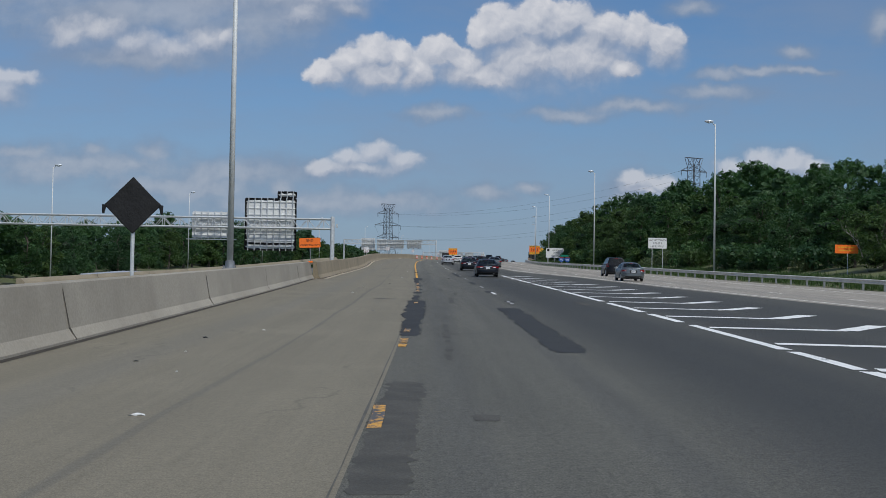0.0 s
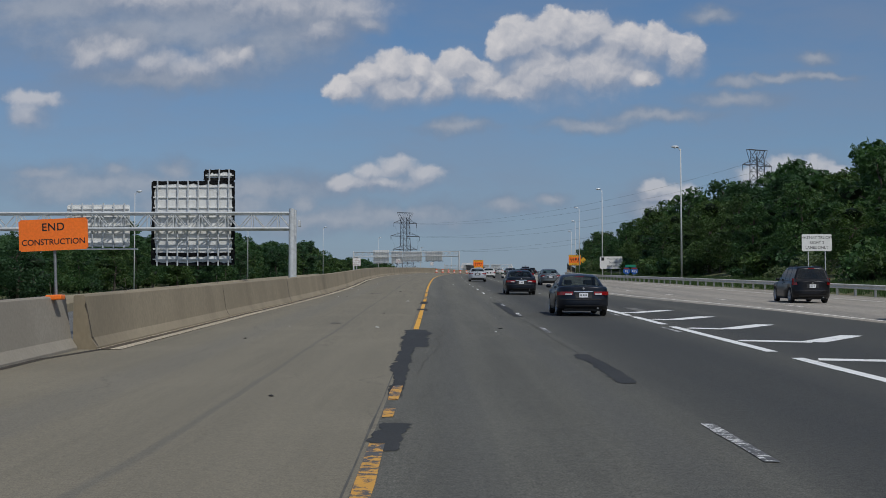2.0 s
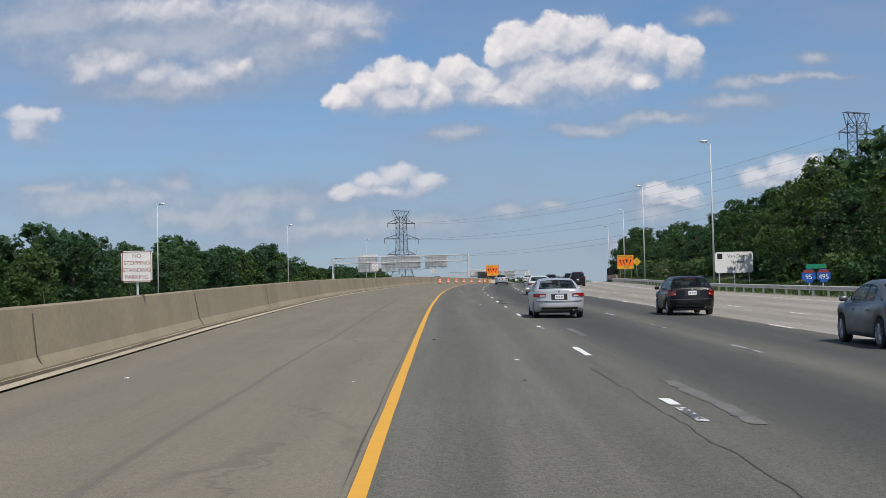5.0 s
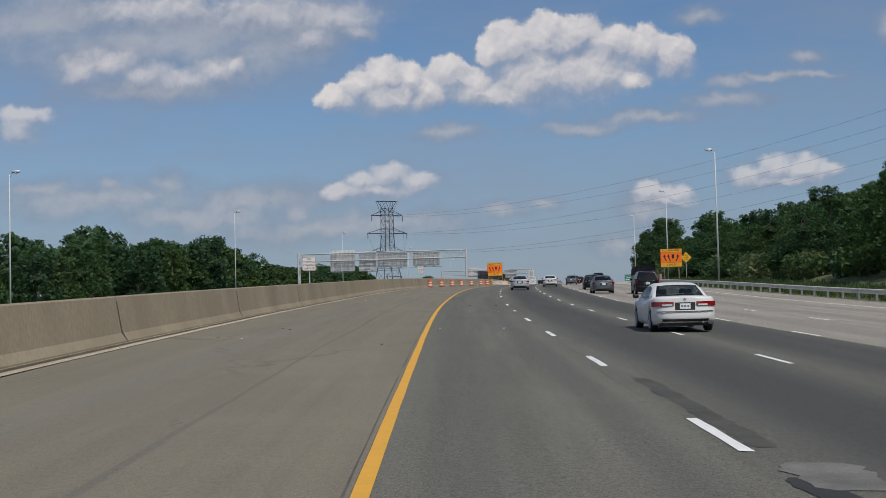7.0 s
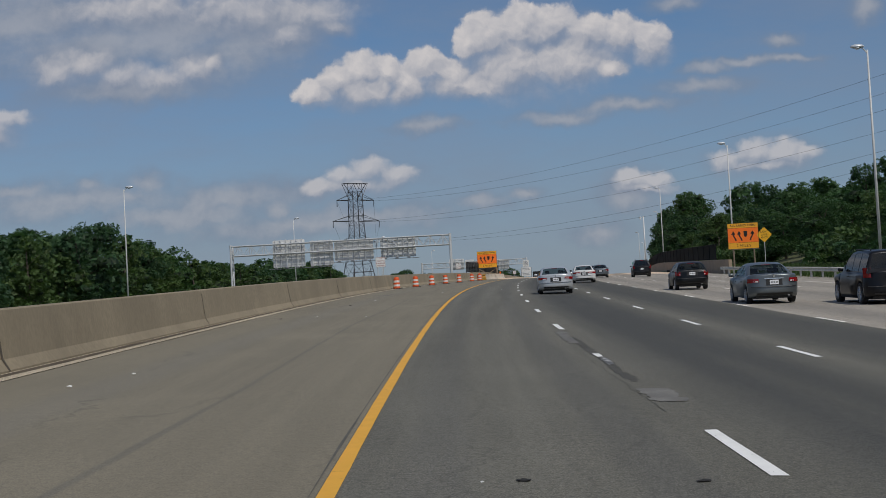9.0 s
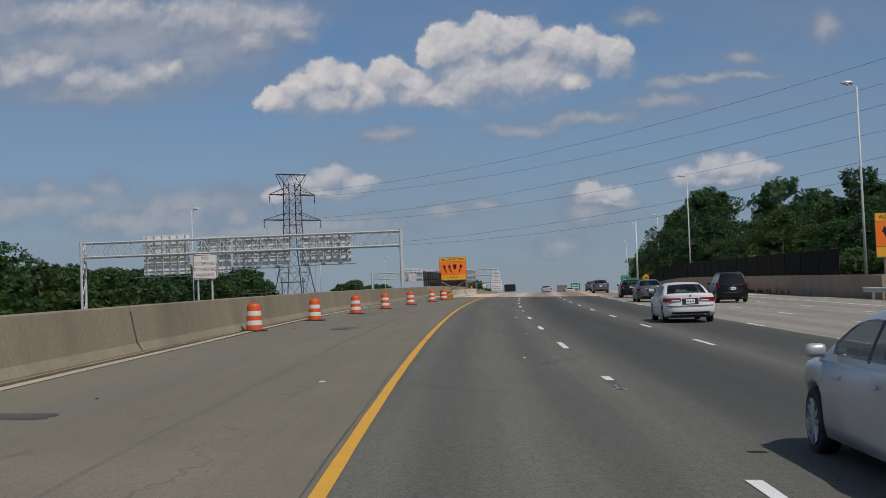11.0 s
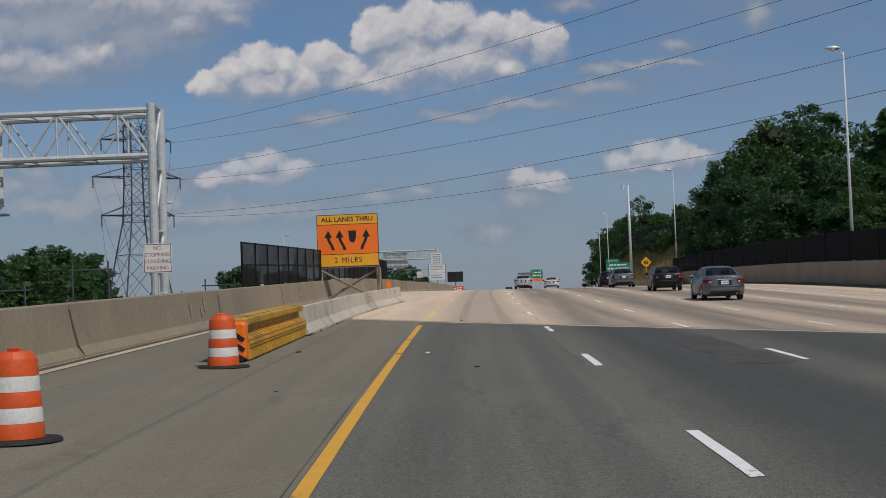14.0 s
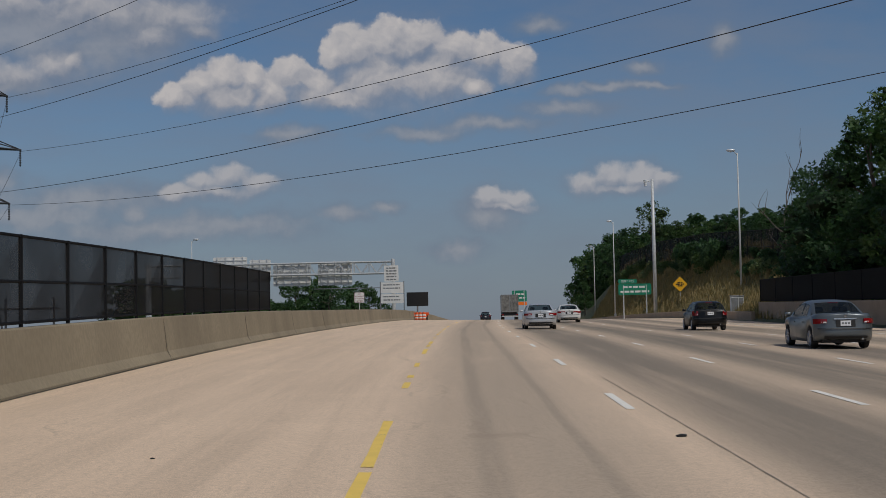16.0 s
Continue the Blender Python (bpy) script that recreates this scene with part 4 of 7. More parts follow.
for i, (s, o, dark, size) in enumerate(((14.6, -2.5, 0, 0.3), (27.9, -4.0, 1, 0.3), (21.7, -4.07, 1, 0.18), (24, -3.7, 0, 0.12), (20, -3.1, 0, 0.12), (31, -3.2, 0, 0.16), (145.3, -3.2, 1, 0.2), (131.1, -0.8, 0, 0.3), (254.3, -0.9, 1, 0.2), (471.1, -2.1, 1, 0.3), (470.3, 0.62, 0, 0.25), (73, -2.9, 0, 0.3), (62, -2.9, 0, 0.25), (180, -4.4, 0, 0.25), (160, -5.3, 0, 0.2), (305, -4.9, 0, 0.25), (516.5, -3.0, 0, 0.2), (521, -2.2, 1, 0.15), (503.6, 2.9, 1, 0.12), (523.0, 3.75, 1, 0.34), (486.5, 1.25, 1, 0.2), (489.2, 1.2, 1, 0.2), (487.6, 1.15, 1, 0.14))):
    size *= 0.6
    scrap(s, o, M["rubber"] if dark else M["white_sign"], size, "scrap of black tyre rubber on the paving" if dark else "crushed white litter on the paving", 400 + i)

litter = random.Random(77)
for i in range(64):
    s = litter.uniform(60, 480)
    o = litter.choice((litter.uniform(-5.6, -3.6), litter.uniform(-5.0, -0.5), litter.uniform(0.4, 3.2)))
    dark = litter.random() < 0.4
    scrap(s, o, M["rubber"] if dark else M["white_sign"], litter.uniform(0.05, 0.15), "bit of black rubber on the paving" if dark else "scrap of pale litter on the paving", 500 + i)

# ---- signs, gantries and lamps ----
def lettering(words, size, mat, parent, x, z, y=-0.012, bold=0.0, name="lettering", spread=1.0):
    """Words in the built-in font, upright on a face that looks along -y, centred on x."""
    c = bpy.data.curves.new("words", "FONT")
    c.body, c.size, c.align_x, c.align_y, c.extrude, c.offset = words, size, "CENTER", "CENTER", 0.002, bold
    c.space_character = spread
    tmp = new("words", c)
    me = bpy.data.meshes.new_from_object(tmp.evaluated_get(bpy.context.evaluated_depsgraph_get()))
    bpy.data.objects.remove(tmp)
    me.materials.clear()
    me.materials.append(mat)
    ob = new(name, me)
    ob.parent = parent
    ob.matrix_local = pose(x, y, z, 90, 0, 0)
    return ob


def bars(rows, mat, parent, y=-0.012, name="illegible_line"):
    """Plain strokes (x0, x1, z, height) standing for small writing."""
    for x0, x1, z, h in rows:
        bm = bmesh.new()
        x = x0
        while x < x1 - h * 0.3:
            w = min(x1 - x, h * random.uniform(1.4, 3.2))
            box(bm, x, x + w, y - 0.004, y + 0.004, z - h / 2, z + h / 2)
            x += w + h * 0.55
        part(name, bm, mat, parent)


def panel(name, x0, x1, z0, z1, mat, parent, y0=-0.012, y1=0.012, bevel=0.05, label=""):
    bm = bmesh.new()
    box(bm, x0, x1, y0, y1, z0, z1)
    es = [e for e in bm.edges if abs(e.verts[0].co.y - e.verts[1].co.y) > 0.001]
    if bevel:
        bmesh.ops.bevel(bm, geom=es, offset=bevel, segments=3, affect="EDGES")
    return part(name, bm, mat, parent, label)


def rods(name, segments, mat, parent, r, n=8, label=""):
    bm = bmesh.new()
    for a, b in segments:
        rod(bm, a, b, r, n=n)
    return part(name, bm, mat, parent, label, smooth=False)


def truss(parent, x0, x1, y0, y1, z0, z1, bay, r=0.07, levels=2):
    """A box girder of round chords with zigzag braces."""
    n = max(2, round((x1 - x0) / bay))
    for y in (y0, y1):
        for z in (z0, z1):
            rods("chord", [((x0, y, z), (x1, y, z))], M["galvanised"], parent, r * 1.35)
    for i in range(n):
        a, b = x0 + (x1 - x0) * i / n, x0 + (x1 - x0) * (i + 1) / n
        m = (a + b) / 2
        seg = []
        for y in (y0, y1):
            seg += [((a, y, z0), (m, y, z1)), ((m, y, z1), (b, y, z0)), ((m, y, z0), (m, y, z1))]
        seg += [((a, y0, z1), (b, y1, z1)), ((a, y0, z0), (b, y1, z0)), ((a, y0, z0), (a, y1, z0)), ((a, y0, z1), (a, y1, z1))]
        for sg in seg:
            rods("brace", [sg], M["galvanised"], parent, r * 0.55, 6)


def column(parent, x, y0, y1, z0, z1, w):
    """Two upright tubes braced to one another."""
    for y in (y0, y1):
        bm = bmesh.new()
        rod(bm, (x, y, z0), (x, y, z1), w, w * 0.9, 14)
        part("column", bm, M["galvanised"], parent, smooth=False)
    n = 5
    seg = []
    for i in range(n):
        a, b = z0 + (z1 - z0) * i / n, z0 + (z1 - z0) * (i + 1) / n
        seg += [((x, y0, a), (x, y1, b)), ((x, y0, b), (x, y1, b))]
    rods("lattice", seg, M["galvanised"], parent, 0.05, 6)


def sign_back(parent, x0, x1, z0, z1, y, ribs, rails, cover=False):
    """The back of an overhead sign: sheet, horizontal rails and upright ribs."""
    sheet = panel("sign_sheet", x0, x1, z0, z1, M["sign_back"], parent, y, y + 0.03, 0.08)
    for i in range(rails):
        z = z0 + (z1 - z0) * (i + 0.5) / rails
        bm = bmesh.new()
        box(bm, x0 + 0.05, x1 - 0.05, y - 0.09, y, z - 0.05, z + 0.05, 0.012)
        part("rail", bm, M["sign_back"], parent)
    for i in range(ribs):
        x = x0 + (x1 - x0) * (i + 0.5) / ribs
        bm = bmesh.new()
        box(bm, x - 0.05, x + 0.05, y - 0.19, y - 0.09, z0 - 0.1, z1 + 0.1, 0.012)
        part("rib", bm, M["galvanised"], parent)
    if cover:
        rng = random.Random(int(x0 * 10))
        for side in ("l", "r", "t", "b", "m"):
            bm = bmesh.new()
            n = 16
            ring0, ring1 = [], []
            for i in range(n + 1):
                f = i / n
                j = 0.10 + 0.16 * rng.random()
                if side in "lr":
                    x, sgn = (x0, -1) if side == "l" else (x1, 1)
                    ring0.append(bm.verts.new((x + sgn * 0.05 * rng.random() + sgn * 0.05, y - 0.03 - 0.05 * rng.random(), z0 + (z1 - z0) * f)))
                    ring1.append(bm.verts.new((x - sgn * j, y - 0.02, z0 + (z1 - z0) * f)))
                else:
                    z, sgn = (z0, -1) if side == "b" else (z1, 1) if side == "t" else (z0 + (z1 - z0) * 0.13, 1)
                    ring0.append(bm.verts.new((x0 + (x1 - x0) * f, y - 0.03 - 0.05 * rng.random(), z + sgn * 0.06 * rng.random() + sgn * 0.04)))
                    ring1.append(bm.verts.new((x0 + (x1 - x0) * f, y - 0.02, z - sgn * j)))
            for i in range(n):
                bm.faces.new((ring0[i], ring0[i + 1], ring1[i + 1], ring1[i]))
            bmesh.ops.solidify(bm, geom=bm.faces[:], thickness=0.02)
            part("cover_edge", bm, M["black_cloth"], parent, "ragged black cover sheet")
    return sheet


def gantry(s, o, width, z0, z1, top, base, label, w=0.2, depth=1.3, bay=1.9):
    g = thing("sign_gantry", road_pose(s, o), label, "gantry", "overhead gantries")
    truss(g, -width, -0.1, -depth / 2, depth / 2, z0, z1, bay)
    column(g, 0.0, -depth / 2, depth / 2, base, top, w)
    column(g, -width, -depth / 2, depth / 2, base, top, w)
    return g


ga = gantry(164.8, -10.0, 52, 4.25, 5.4, 5.7, -2.0, "galvanised truss gantry with sign backs partly wrapped in black sheet", 0.24)
sign_back(ga, -10.6, -4.5, 1.65, 7.85, 0.95, 8, 8, True)
sign_back(ga, -6.7, -4.5, 7.98, 8.7, 0.95, 3, 1, True)
sign_back(ga, -17.0, -12.3, 3.0, 6.15, 0.95, 6, 5)
bm = bmesh.new()
box(bm, -17.6, -11.6, 0.2, 0.7, 2.75, 2.85)
part("walkway", bm, M["galvanised"], ga)
bm = bmesh.new()
box(bm, 0.42, 0.62, -0.5, -0.2, 4.4, 4.85, 0.02)
part("control_box", bm, M["galvanised"], ga, "small grey control box")
gb = gantry(486, -8.32, 33.1, 5.4, 6.85, 7.05, -3.0, "galvanised truss gantry carrying overhead sign backs", 0.15)
for x0, x1, z0, z1, ribs in ((-27.0, -22.1, 3.4, 7.5, 6), (-21.3, -17.8, 3.4, 7.15, 4), (-17.6, -11.7, 3.9, 6.9, 7), (-10.6, -5.3, 4.0, 6.85, 7)):
    sign_back(gb, x0, x1, z0, z1, 0.95, ribs, 5)
    bm = bmesh.new()
    box(bm, x0 - 0.3, x1 + 0.6, -0.75, -0.25, z0 - 0.32, z0 - 0.26)
    part("walkway", bm, M["galv_dark"], gb)
    for i in range(3):
        x = x0 + (x1 - x0) * (i + 0.5) / 3
        bm = bmesh.new()
        box(bm, x - 0.22, x + 0.22, -0.95, -0.65, z0 - 0.24, z0 - 0.06, 0.03)
        part("floodlight", bm, M["galv_dark"], gb)
        rods("strut", [((x, -0.5, z0 - 0.3), (x, -0.5, z0 + 1.2))], M["galvanised"], gb, 0.04, 6)
gc = gantry(671, -9.0, 30, 5.7, 7.1, 7.4, -3.0, "galvanised truss gantry with small sign backs", 0.2)
for x0, x1, z0, z1, ribs in ((-9.3, -5.1, 4.4, 7.3, 5), (-14.8, -10.2, 4.4, 7.2, 5), (-17.7, -15.1, 5.0, 7.7, 3), (-22.2, -18.0, 5.0, 8.1, 4)):
    sign_back(gc, x0, x1, z0, z1, 0.95, ribs, 4)
bm = bmesh.new()
box(bm, -9.6, 0.4, -0.7, -0.3, 3.9, 3.98)
part("walkway", bm, M["galv_dark"], gc)


def lamp_head(bm):
    bmesh.ops.create_uvsphere(bm, u_segments=16, v_segments=8, radius=1)
    for v in bm.verts:
        k = 0.75 if v.co.z < 0 else 1.0
        v.co = Vector((v.co.x * 0.48, v.co.y * 0.22, v.co.z * 0.17 * k))


M["lamp_housing"] = plain("pale_lamp_housing", (0.62, 0.66, 0.70), 0.35, 0.2)
M["lens"] = plain("milky_lamp_lens", (0.75, 0.78, 0.80), 0.2)


def street_lamp(height, reach, label, r=0.115):
    """A tapered mast with a short arm; the head hangs reach metres to the side."""
    top = thing("street_lamp", Matrix(), label, "street lamp", "motorway lamps")
    bm = bmesh.new()
    rod(bm, (0, 0, 0), (0, 0, height - 0.25), r, r * 0.5, 12)
    part("mast", bm, M["lamp_pole"], top, smooth=True)
    bm = bmesh.new()
    box(bm, -r * 1.6, r * 1.6, -r * 1.6, r * 1.6, -0.4, 0.1, 0.02)
    part("base_plate", bm, M["galv_dark"], top)
    rods("arm", [((0, 0, height - 0.5), (reach * 0.45, 0, height - 0.12)), ((reach * 0.45, 0, height - 0.12), (reach, 0, height - 0.02))], M["lamp_pole"], top, 0.04)
    bm = bmesh.new()
    lamp_head(bm)
    head = part("lamp_head", bm, M["lamp_housing"], top, "pale rounded lamp head", smooth=True)
    head.matrix_local = pose(reach, 0, height)
    bm = bmesh.new()
    bmesh.ops.create_uvsphere(bm, u_segments=12, v_segments=6, radius=0.2)
    for v in bm.verts:
        v.co.z = min(v.co.z, 0) * 0.7
    ln = part("lens", bm, M["lens"], head, smooth=True)
    ln.matrix_local = pose(0, 0, -0.06)
    return top


right_lamp = street_lamp(15.4, -0.65, "tall dull aluminium street lamp behind the guardrail")
right_lamp.matrix_world = road_pose(137.8, 30.2, 0.5)
for s, o, h in ((54, 32.8, 0.5), (221.6, 28.85, 0.5), (303, 28.05, 0.3), (376.5, 27.85, 0.1), (444.3, 27.9, -0.4), (528.5, 25.2, -0.5), (643.7, 28.0, 1.5), (731, 23.2, 1.0), (800, 25.5, 1.0)):
    copy_thing(right_lamp, road_pose(s, o, h))
left_lamp = street_lamp(15.0, 0.65, "street lamp of the opposite carriageway", 0.10)
left_lamp.matrix_world = road_pose(81, -46, -3.6)
for s, o in ((170, -45), (262, -44), (348, -42.6), (437, -41.4), (526, -40.5), (615, -40.0), (704, -41.0)):
    copy_thing(left_lamp, road_pose(s, o, -3.0 if s > 400 else -3.9))
big = thing("lamp_mast", road_pose(53, -7.2, 1.05), "tall grey lighting mast bolted on the barrier", "lamp mast")
bm = bmesh.new()
rod(bm, (0, 0, 0.1), (0, 0, 14), 0.125, 0.075, 16)
part("mast", bm, M["lamp_pole"], big, smooth=True)
bm = bmesh.new()
box(bm, -0.27, 0.27, -0.27, 0.27, 0, 0.07, 0.015)
part("base_plate", bm, M["galv_dark"], big)
bm = bmesh.new()
rod(bm, (0, 0, 0.07), (0, 0, 0.35), 0.2, 0.17, 16)
part("collar", bm, M["galv_dark"], big)
for x in (-0.2, 0.2):
    for y in (-0.2, 0.2):
        bm = bmesh.new()
        rod(bm, (x, y, 0.05), (x, y, 0.16), 0.025)
        part("bolt", bm, M["galv_dark"], big)
hp = thing("service_pole", road_pose(688, 24.6, 0), "thick tall grey pole with a small bracket lamp", "pole")
bm = bmesh.new()
rod(bm, (0, 0, -1), (0, 0, 18.6), 0.27, 0.19, 14)
part("mast", bm, M["galvanised"], hp, smooth=True)
rods("bracket", [((0, 0, 18.2), (-0.9, 0, 18.5))], M["galvanised"], hp, 0.06)
bm = bmesh.new()
rod(bm, (-0.9, 0, 17.7), (-0.9, 0, 18.5), 0.2, 0.28, 10)
part("lamp_head", bm, M["lens"], hp)


def posts(parent, xs, z0, z1, mat="galv_dark", r=0.035, y=0.06):
    for x in xs:
        rods("post", [((x, y, z0), (x, y, z1))], M[mat], parent, r)


# covered diamond on the barrier
dm = thing("covered_sign", road_pose(34, -6.88, 1.08), "diamond road sign hidden under a black sheet", "road sign")
posts(dm, (0,), 0, 1.5, "galvanised", 0.05)
bm = bmesh.new()
box(bm, -0.5, 0.5, -0.03, 0.03, -0.5, 0.5, 0.02)
bmesh.ops.subdivide_edges(bm, edges=bm.edges[:], cuts=2, use_grid_fill=True)
for v in bm.verts:
    v.co += 0.02 * Vector(noise.noise_vector(v.co * 5))
cover = part("cover", bm, M["black_cloth"], dm, "black cover sheet with loose corners")
cover.matrix_local = pose(0, 0, 1.79, 0, 45, 0)
for x, z in ((-0.73, 1.70), (0.72, 1.69)):
    bm = bmesh.new()
    rod(bm, (x, 0, z - 0.12), (x * 0.97, 0, z + 0.1), 0.03, 0.06, 6)
    part("loose_corner", bm, M["black_cloth"], dm)

# orange notice on the barrier
oc = thing("construction_sign", road_pose(91, -7.1, 1.08, -1) @ Matrix.Rotation(radians(-2.5), 4, "Y"), "orange roadworks sign reading END CONSTRUCTION on a leaning post", "road sign")
posts(oc, (0.0,), 0, 1.3, "galv_dark", 0.03)
panel("sign_face", -0.7, 0.7, 0.98, 1.62, M["orange"], oc, bevel=0.03)
lettering("END", 0.22, M["black"], oc, 0, 1.45, bold=0.003, spread=1.1)
lettering("CONSTRUCTION", 0.165, M["black"], oc, 0, 1.15, bold=0.002)
bm = bmesh.new()
box(bm, -0.16, 0.16, -0.16, 0.16, -0.02, 0.08, 0.02)
part("foot", bm, M["orange"], oc)


def no_stopping(s, o, xs=(0.0,), lift=0.0):
    ns = thing("parking_sign", road_pose(s, o, 1.13), "white no stopping sign with red letters on the barrier", "road sign", "no stopping signs")
    ns.matrix_world.translation.z += lift
    posts(ns, xs, -lift, 1.2, "galvanised", 0.03)
    panel("sign_face", -0.38, 0.38, 0.52, 1.30, M["white_sign"], ns)
    for i, w in enumerate(("NO", "STOPPING", "STANDING", "PARKING")):
        lettering(w, 0.14, M["red_legend"], ns, 0, 1.17 - 0.175 * i)
    for x0, x1, z0, z1 in ((-0.36, 0.36, 1.265, 1.28), (-0.36, 0.36, 0.54, 0.555), (-0.36, -0.345, 0.555, 1.265), (0.345, 0.36, 0.555, 1.265)):
        bm = bmesh.new()
        box(bm, x0, x1, -0.018, -0.013, z0, z1)
        part("border", bm, M["red_legend"], ns)
    return ns


for s, xs, lift in ((191.8, (0.0,), -0.2), (296.0, (0.0,), 0.16), (389.8, (-0.24, 0.2), 0.12), (478.4, (0.0,), 0.05), (610, (0.0,), 0.0)):
    no_stopping(s, barrier_line(s) - 0.36, xs, lift)

tr = thing("lane_rule_sign", road_pose(168, 29.85, 0.4), "white rule sign for trucks on two posts", "road sign")
posts(tr, (-0.65, 0.65), -0.4, 3.9, "galvanised", 0.04)
panel("sign_face", -1.15, 1.15, 2.7, 4.0, M["white_sign"], tr)
lettering("HAZMAT TRUCKS", 0.30, M["black"], tr, 0, 3.72)
lettering("RIGHT 2", 0.30, M["black"], tr, 0, 3.34)
lettering("LANES ONLY", 0.30, M["black"], tr, 0, 2.96)
vd = thing("station_sign", road_pose(296, 28.9, -0.1), "white station sign with black letters on three posts", "road sign")
posts(vd, (-1.5, 0, 1.5), -0.5, 3.9, "galvanised", 0.06)
panel("sign_face", -1.9, 1.9, 1.85, 3.95, M["white_sign"], vd, bevel=0.12)
lettering("Van Dorn", 0.50, M["black"], vd, 0.35, 3.52)
lettering("Station", 0.50, M["black"], vd, 0.35, 2.95)
lettering("EXIT 173", 0.42, M["black"], vd, 0.1, 2.3)
panel("emblem", -1.65, -1.15, 3.25, 3.8, M["black"], vd, -0.02, -0.012, 0.02)
sh = thing("route_sign", road_pose(258.5, 27.7, -0.75), "pair of blue route shields under a green header", "road sign")
posts(sh, (-0.5, 0.5), -0.5, 2.6, "galvanised", 0.05)
panel("header", -0.75, 0.75, 2.72, 3.05, M["green_sign"], sh)
for k, x in enumerate((-0.55, 0.55)):
    panel("shield", x - 0.5, x + 0.5, 1.7, 2.66, M["blue_sign"], sh, bevel=0.22)
    panel("shield_crown", x - 0.4, x + 0.4, 2.42, 2.62, M["red_legend"], sh, -0.02, -0.012, 0.05)
    lettering(("95", "495")[k], 0.5, M["white_sign"], sh, x, 2.1, -0.02)
og = thing("plain_warning_sign", road_pose(110, 34.8, 0.2), "plain orange roadworks sign on a post", "road sign")
posts(og, (0.1,), -0.3, 3.0, "galvanised", 0.04)
panel("sign_face", -0.95, 0.95, 2.35, 3.05, M["orange"], og)
bars([(-0.7, 0.7, 2.85, 0.1), (-0.6, 0.6, 2.6, 0.1)], M["amber"], og)


def arrow(parent, x, z, size, bend, y=-0.012):
    """A black lane arrow that shifts sideways by bend as it rises."""
    bm = bmesh.new()
    n = 10
    rows = []
    for i in range(n + 1):
        f = i / n
        c = x + bend * (0.5 - 0.5 * math.cos(math.pi * min(1, f * 1.1))) - bend / 2
        zz = z - size / 2 + f * size * 0.72
        rows.append([bm.verts.new((c + w, yy, zz)) for w in (-0.075 * size, 0.075 * size) for yy in (y - 0.004, y + 0.004)])
    for a, b in zip(rows, rows[1:]):
        for i, j in ((0, 1), (1, 3), (3, 2), (2, 0)):
            bm.faces.new((a[i], b[i], b[j], a[j]))
    c, zz = x + bend / 2, z - size / 2 + size * 0.66
    for yy in (y - 0.004, y + 0.004):
        bm.faces.new([bm.verts.new((c + u * size, yy, zz + w * size)) for u, w in ((-0.21, -0.02), (0.21, -0.02), (0, 0.36))])
    bmesh.ops.recalc_face_normals(bm, faces=bm.faces[:])
    part("arrow", bm, M["black"], parent)


def lane_board(m, label, legs):
    b = thing("lane_board", m, label, "road sign", "lane shift boards")
    w, z0, z1 = 1.65, 1.8, 4.66
    panel("backing", -w, w, z0, z1, M["timber"], b, 0.0, 0.04, 0)
    panel("lower_face", -w, w, z0 + 0.06, z0 + 0.72, M["amber"], b, -0.01, -0.002, 0.03)
    panel("arrow_face", -w, w, z0 + 0.74, z1 - 0.54, M["orange"], b, -0.01, -0.002, 0.0)
    panel("upper_face", -w, w, z1 - 0.52, z1, M["amber"], b, -0.01, -0.002, 0.03)
    for z in (z0 + 0.73, z1 - 0.53, z1 - 0.012, z0 + 0.072):
        bm = bmesh.new()
        box(bm, -w, w, -0.016, -0.011, z - 0.012, z + 0.012)
        part("border", bm, M["black"], b)
    for x in (-w + 0.012, w - 0.012):
        bm = bmesh.new()
        box(bm, x - 0.012, x + 0.012, -0.02, -0.016, z0 + 0.06, z1)
        part("border", bm, M["black"], b)
    lettering("ALL LANES THRU", 0.35, M["black"], b, 0, z1 - 0.27, -0.014, 0.006, spread=1.03)
    lettering("2 MILES", 0.42, M["black"], b, 0, z0 + 0.39, -0.014, 0.0, spread=1.12)
    for x, bend in ((-0.92, -0.25), (-0.3, -0.25), (0.88, 0.25)):
        arrow(b, x, 3.28, 1.05, bend)
    bm = bmesh.new()
    out = [(-0.21, 0.32), (0.21, 0.32), (0.19, -0.1), (0.12, -0.28), (0.0, -0.33), (-0.12, -0.28), (-0.19, -0.1)]
    prism(bm, [(0.26 + x, 3.46 + z) for x, z in out], -0.018, -0.011)
    part("plug", bm, M["black"], b)
    if legs:
        for x in (-w + 0.1, w - 0.08):
            bm = bmesh.new()
            box(bm, x - 0.08, x + 0.08, 0.05, 0.2, 0, z1 - 0.1, 0.01)
            part("leg", bm, M["timber"], b)
            for y in (-0.85, 1.1):
                bm = bmesh.new()
                rod(bm, (x + 0.1, y, 0.02), (x + 0.1, 0.12, 1.75), 0.06, n=4)
                part("brace", bm, M["timber"], b)
            bm = bmesh.new()
            box(bm, x - 0.12, x + 0.12, -0.95, 1.2, 0.0, 0.09, 0.01)
            part("skid", bm, M["timber"], b)
        for a, c in (((-w + 0.1, 0.02, 1.7), (w - 0.6, 0.02, 0.3)), ((w - 0.1, 0.26, 1.7), (-w + 0.5, 0.26, 0.15))):
            bm = bmesh.new()
            rod(bm, a, c, 0.07, n=4)
            part("cross_brace", bm, M["timber"], b)
    else:
        posts(b, (-1.1, 1.1), -0.6, 4.2, "timber", 0.09, 0.12)
    return b


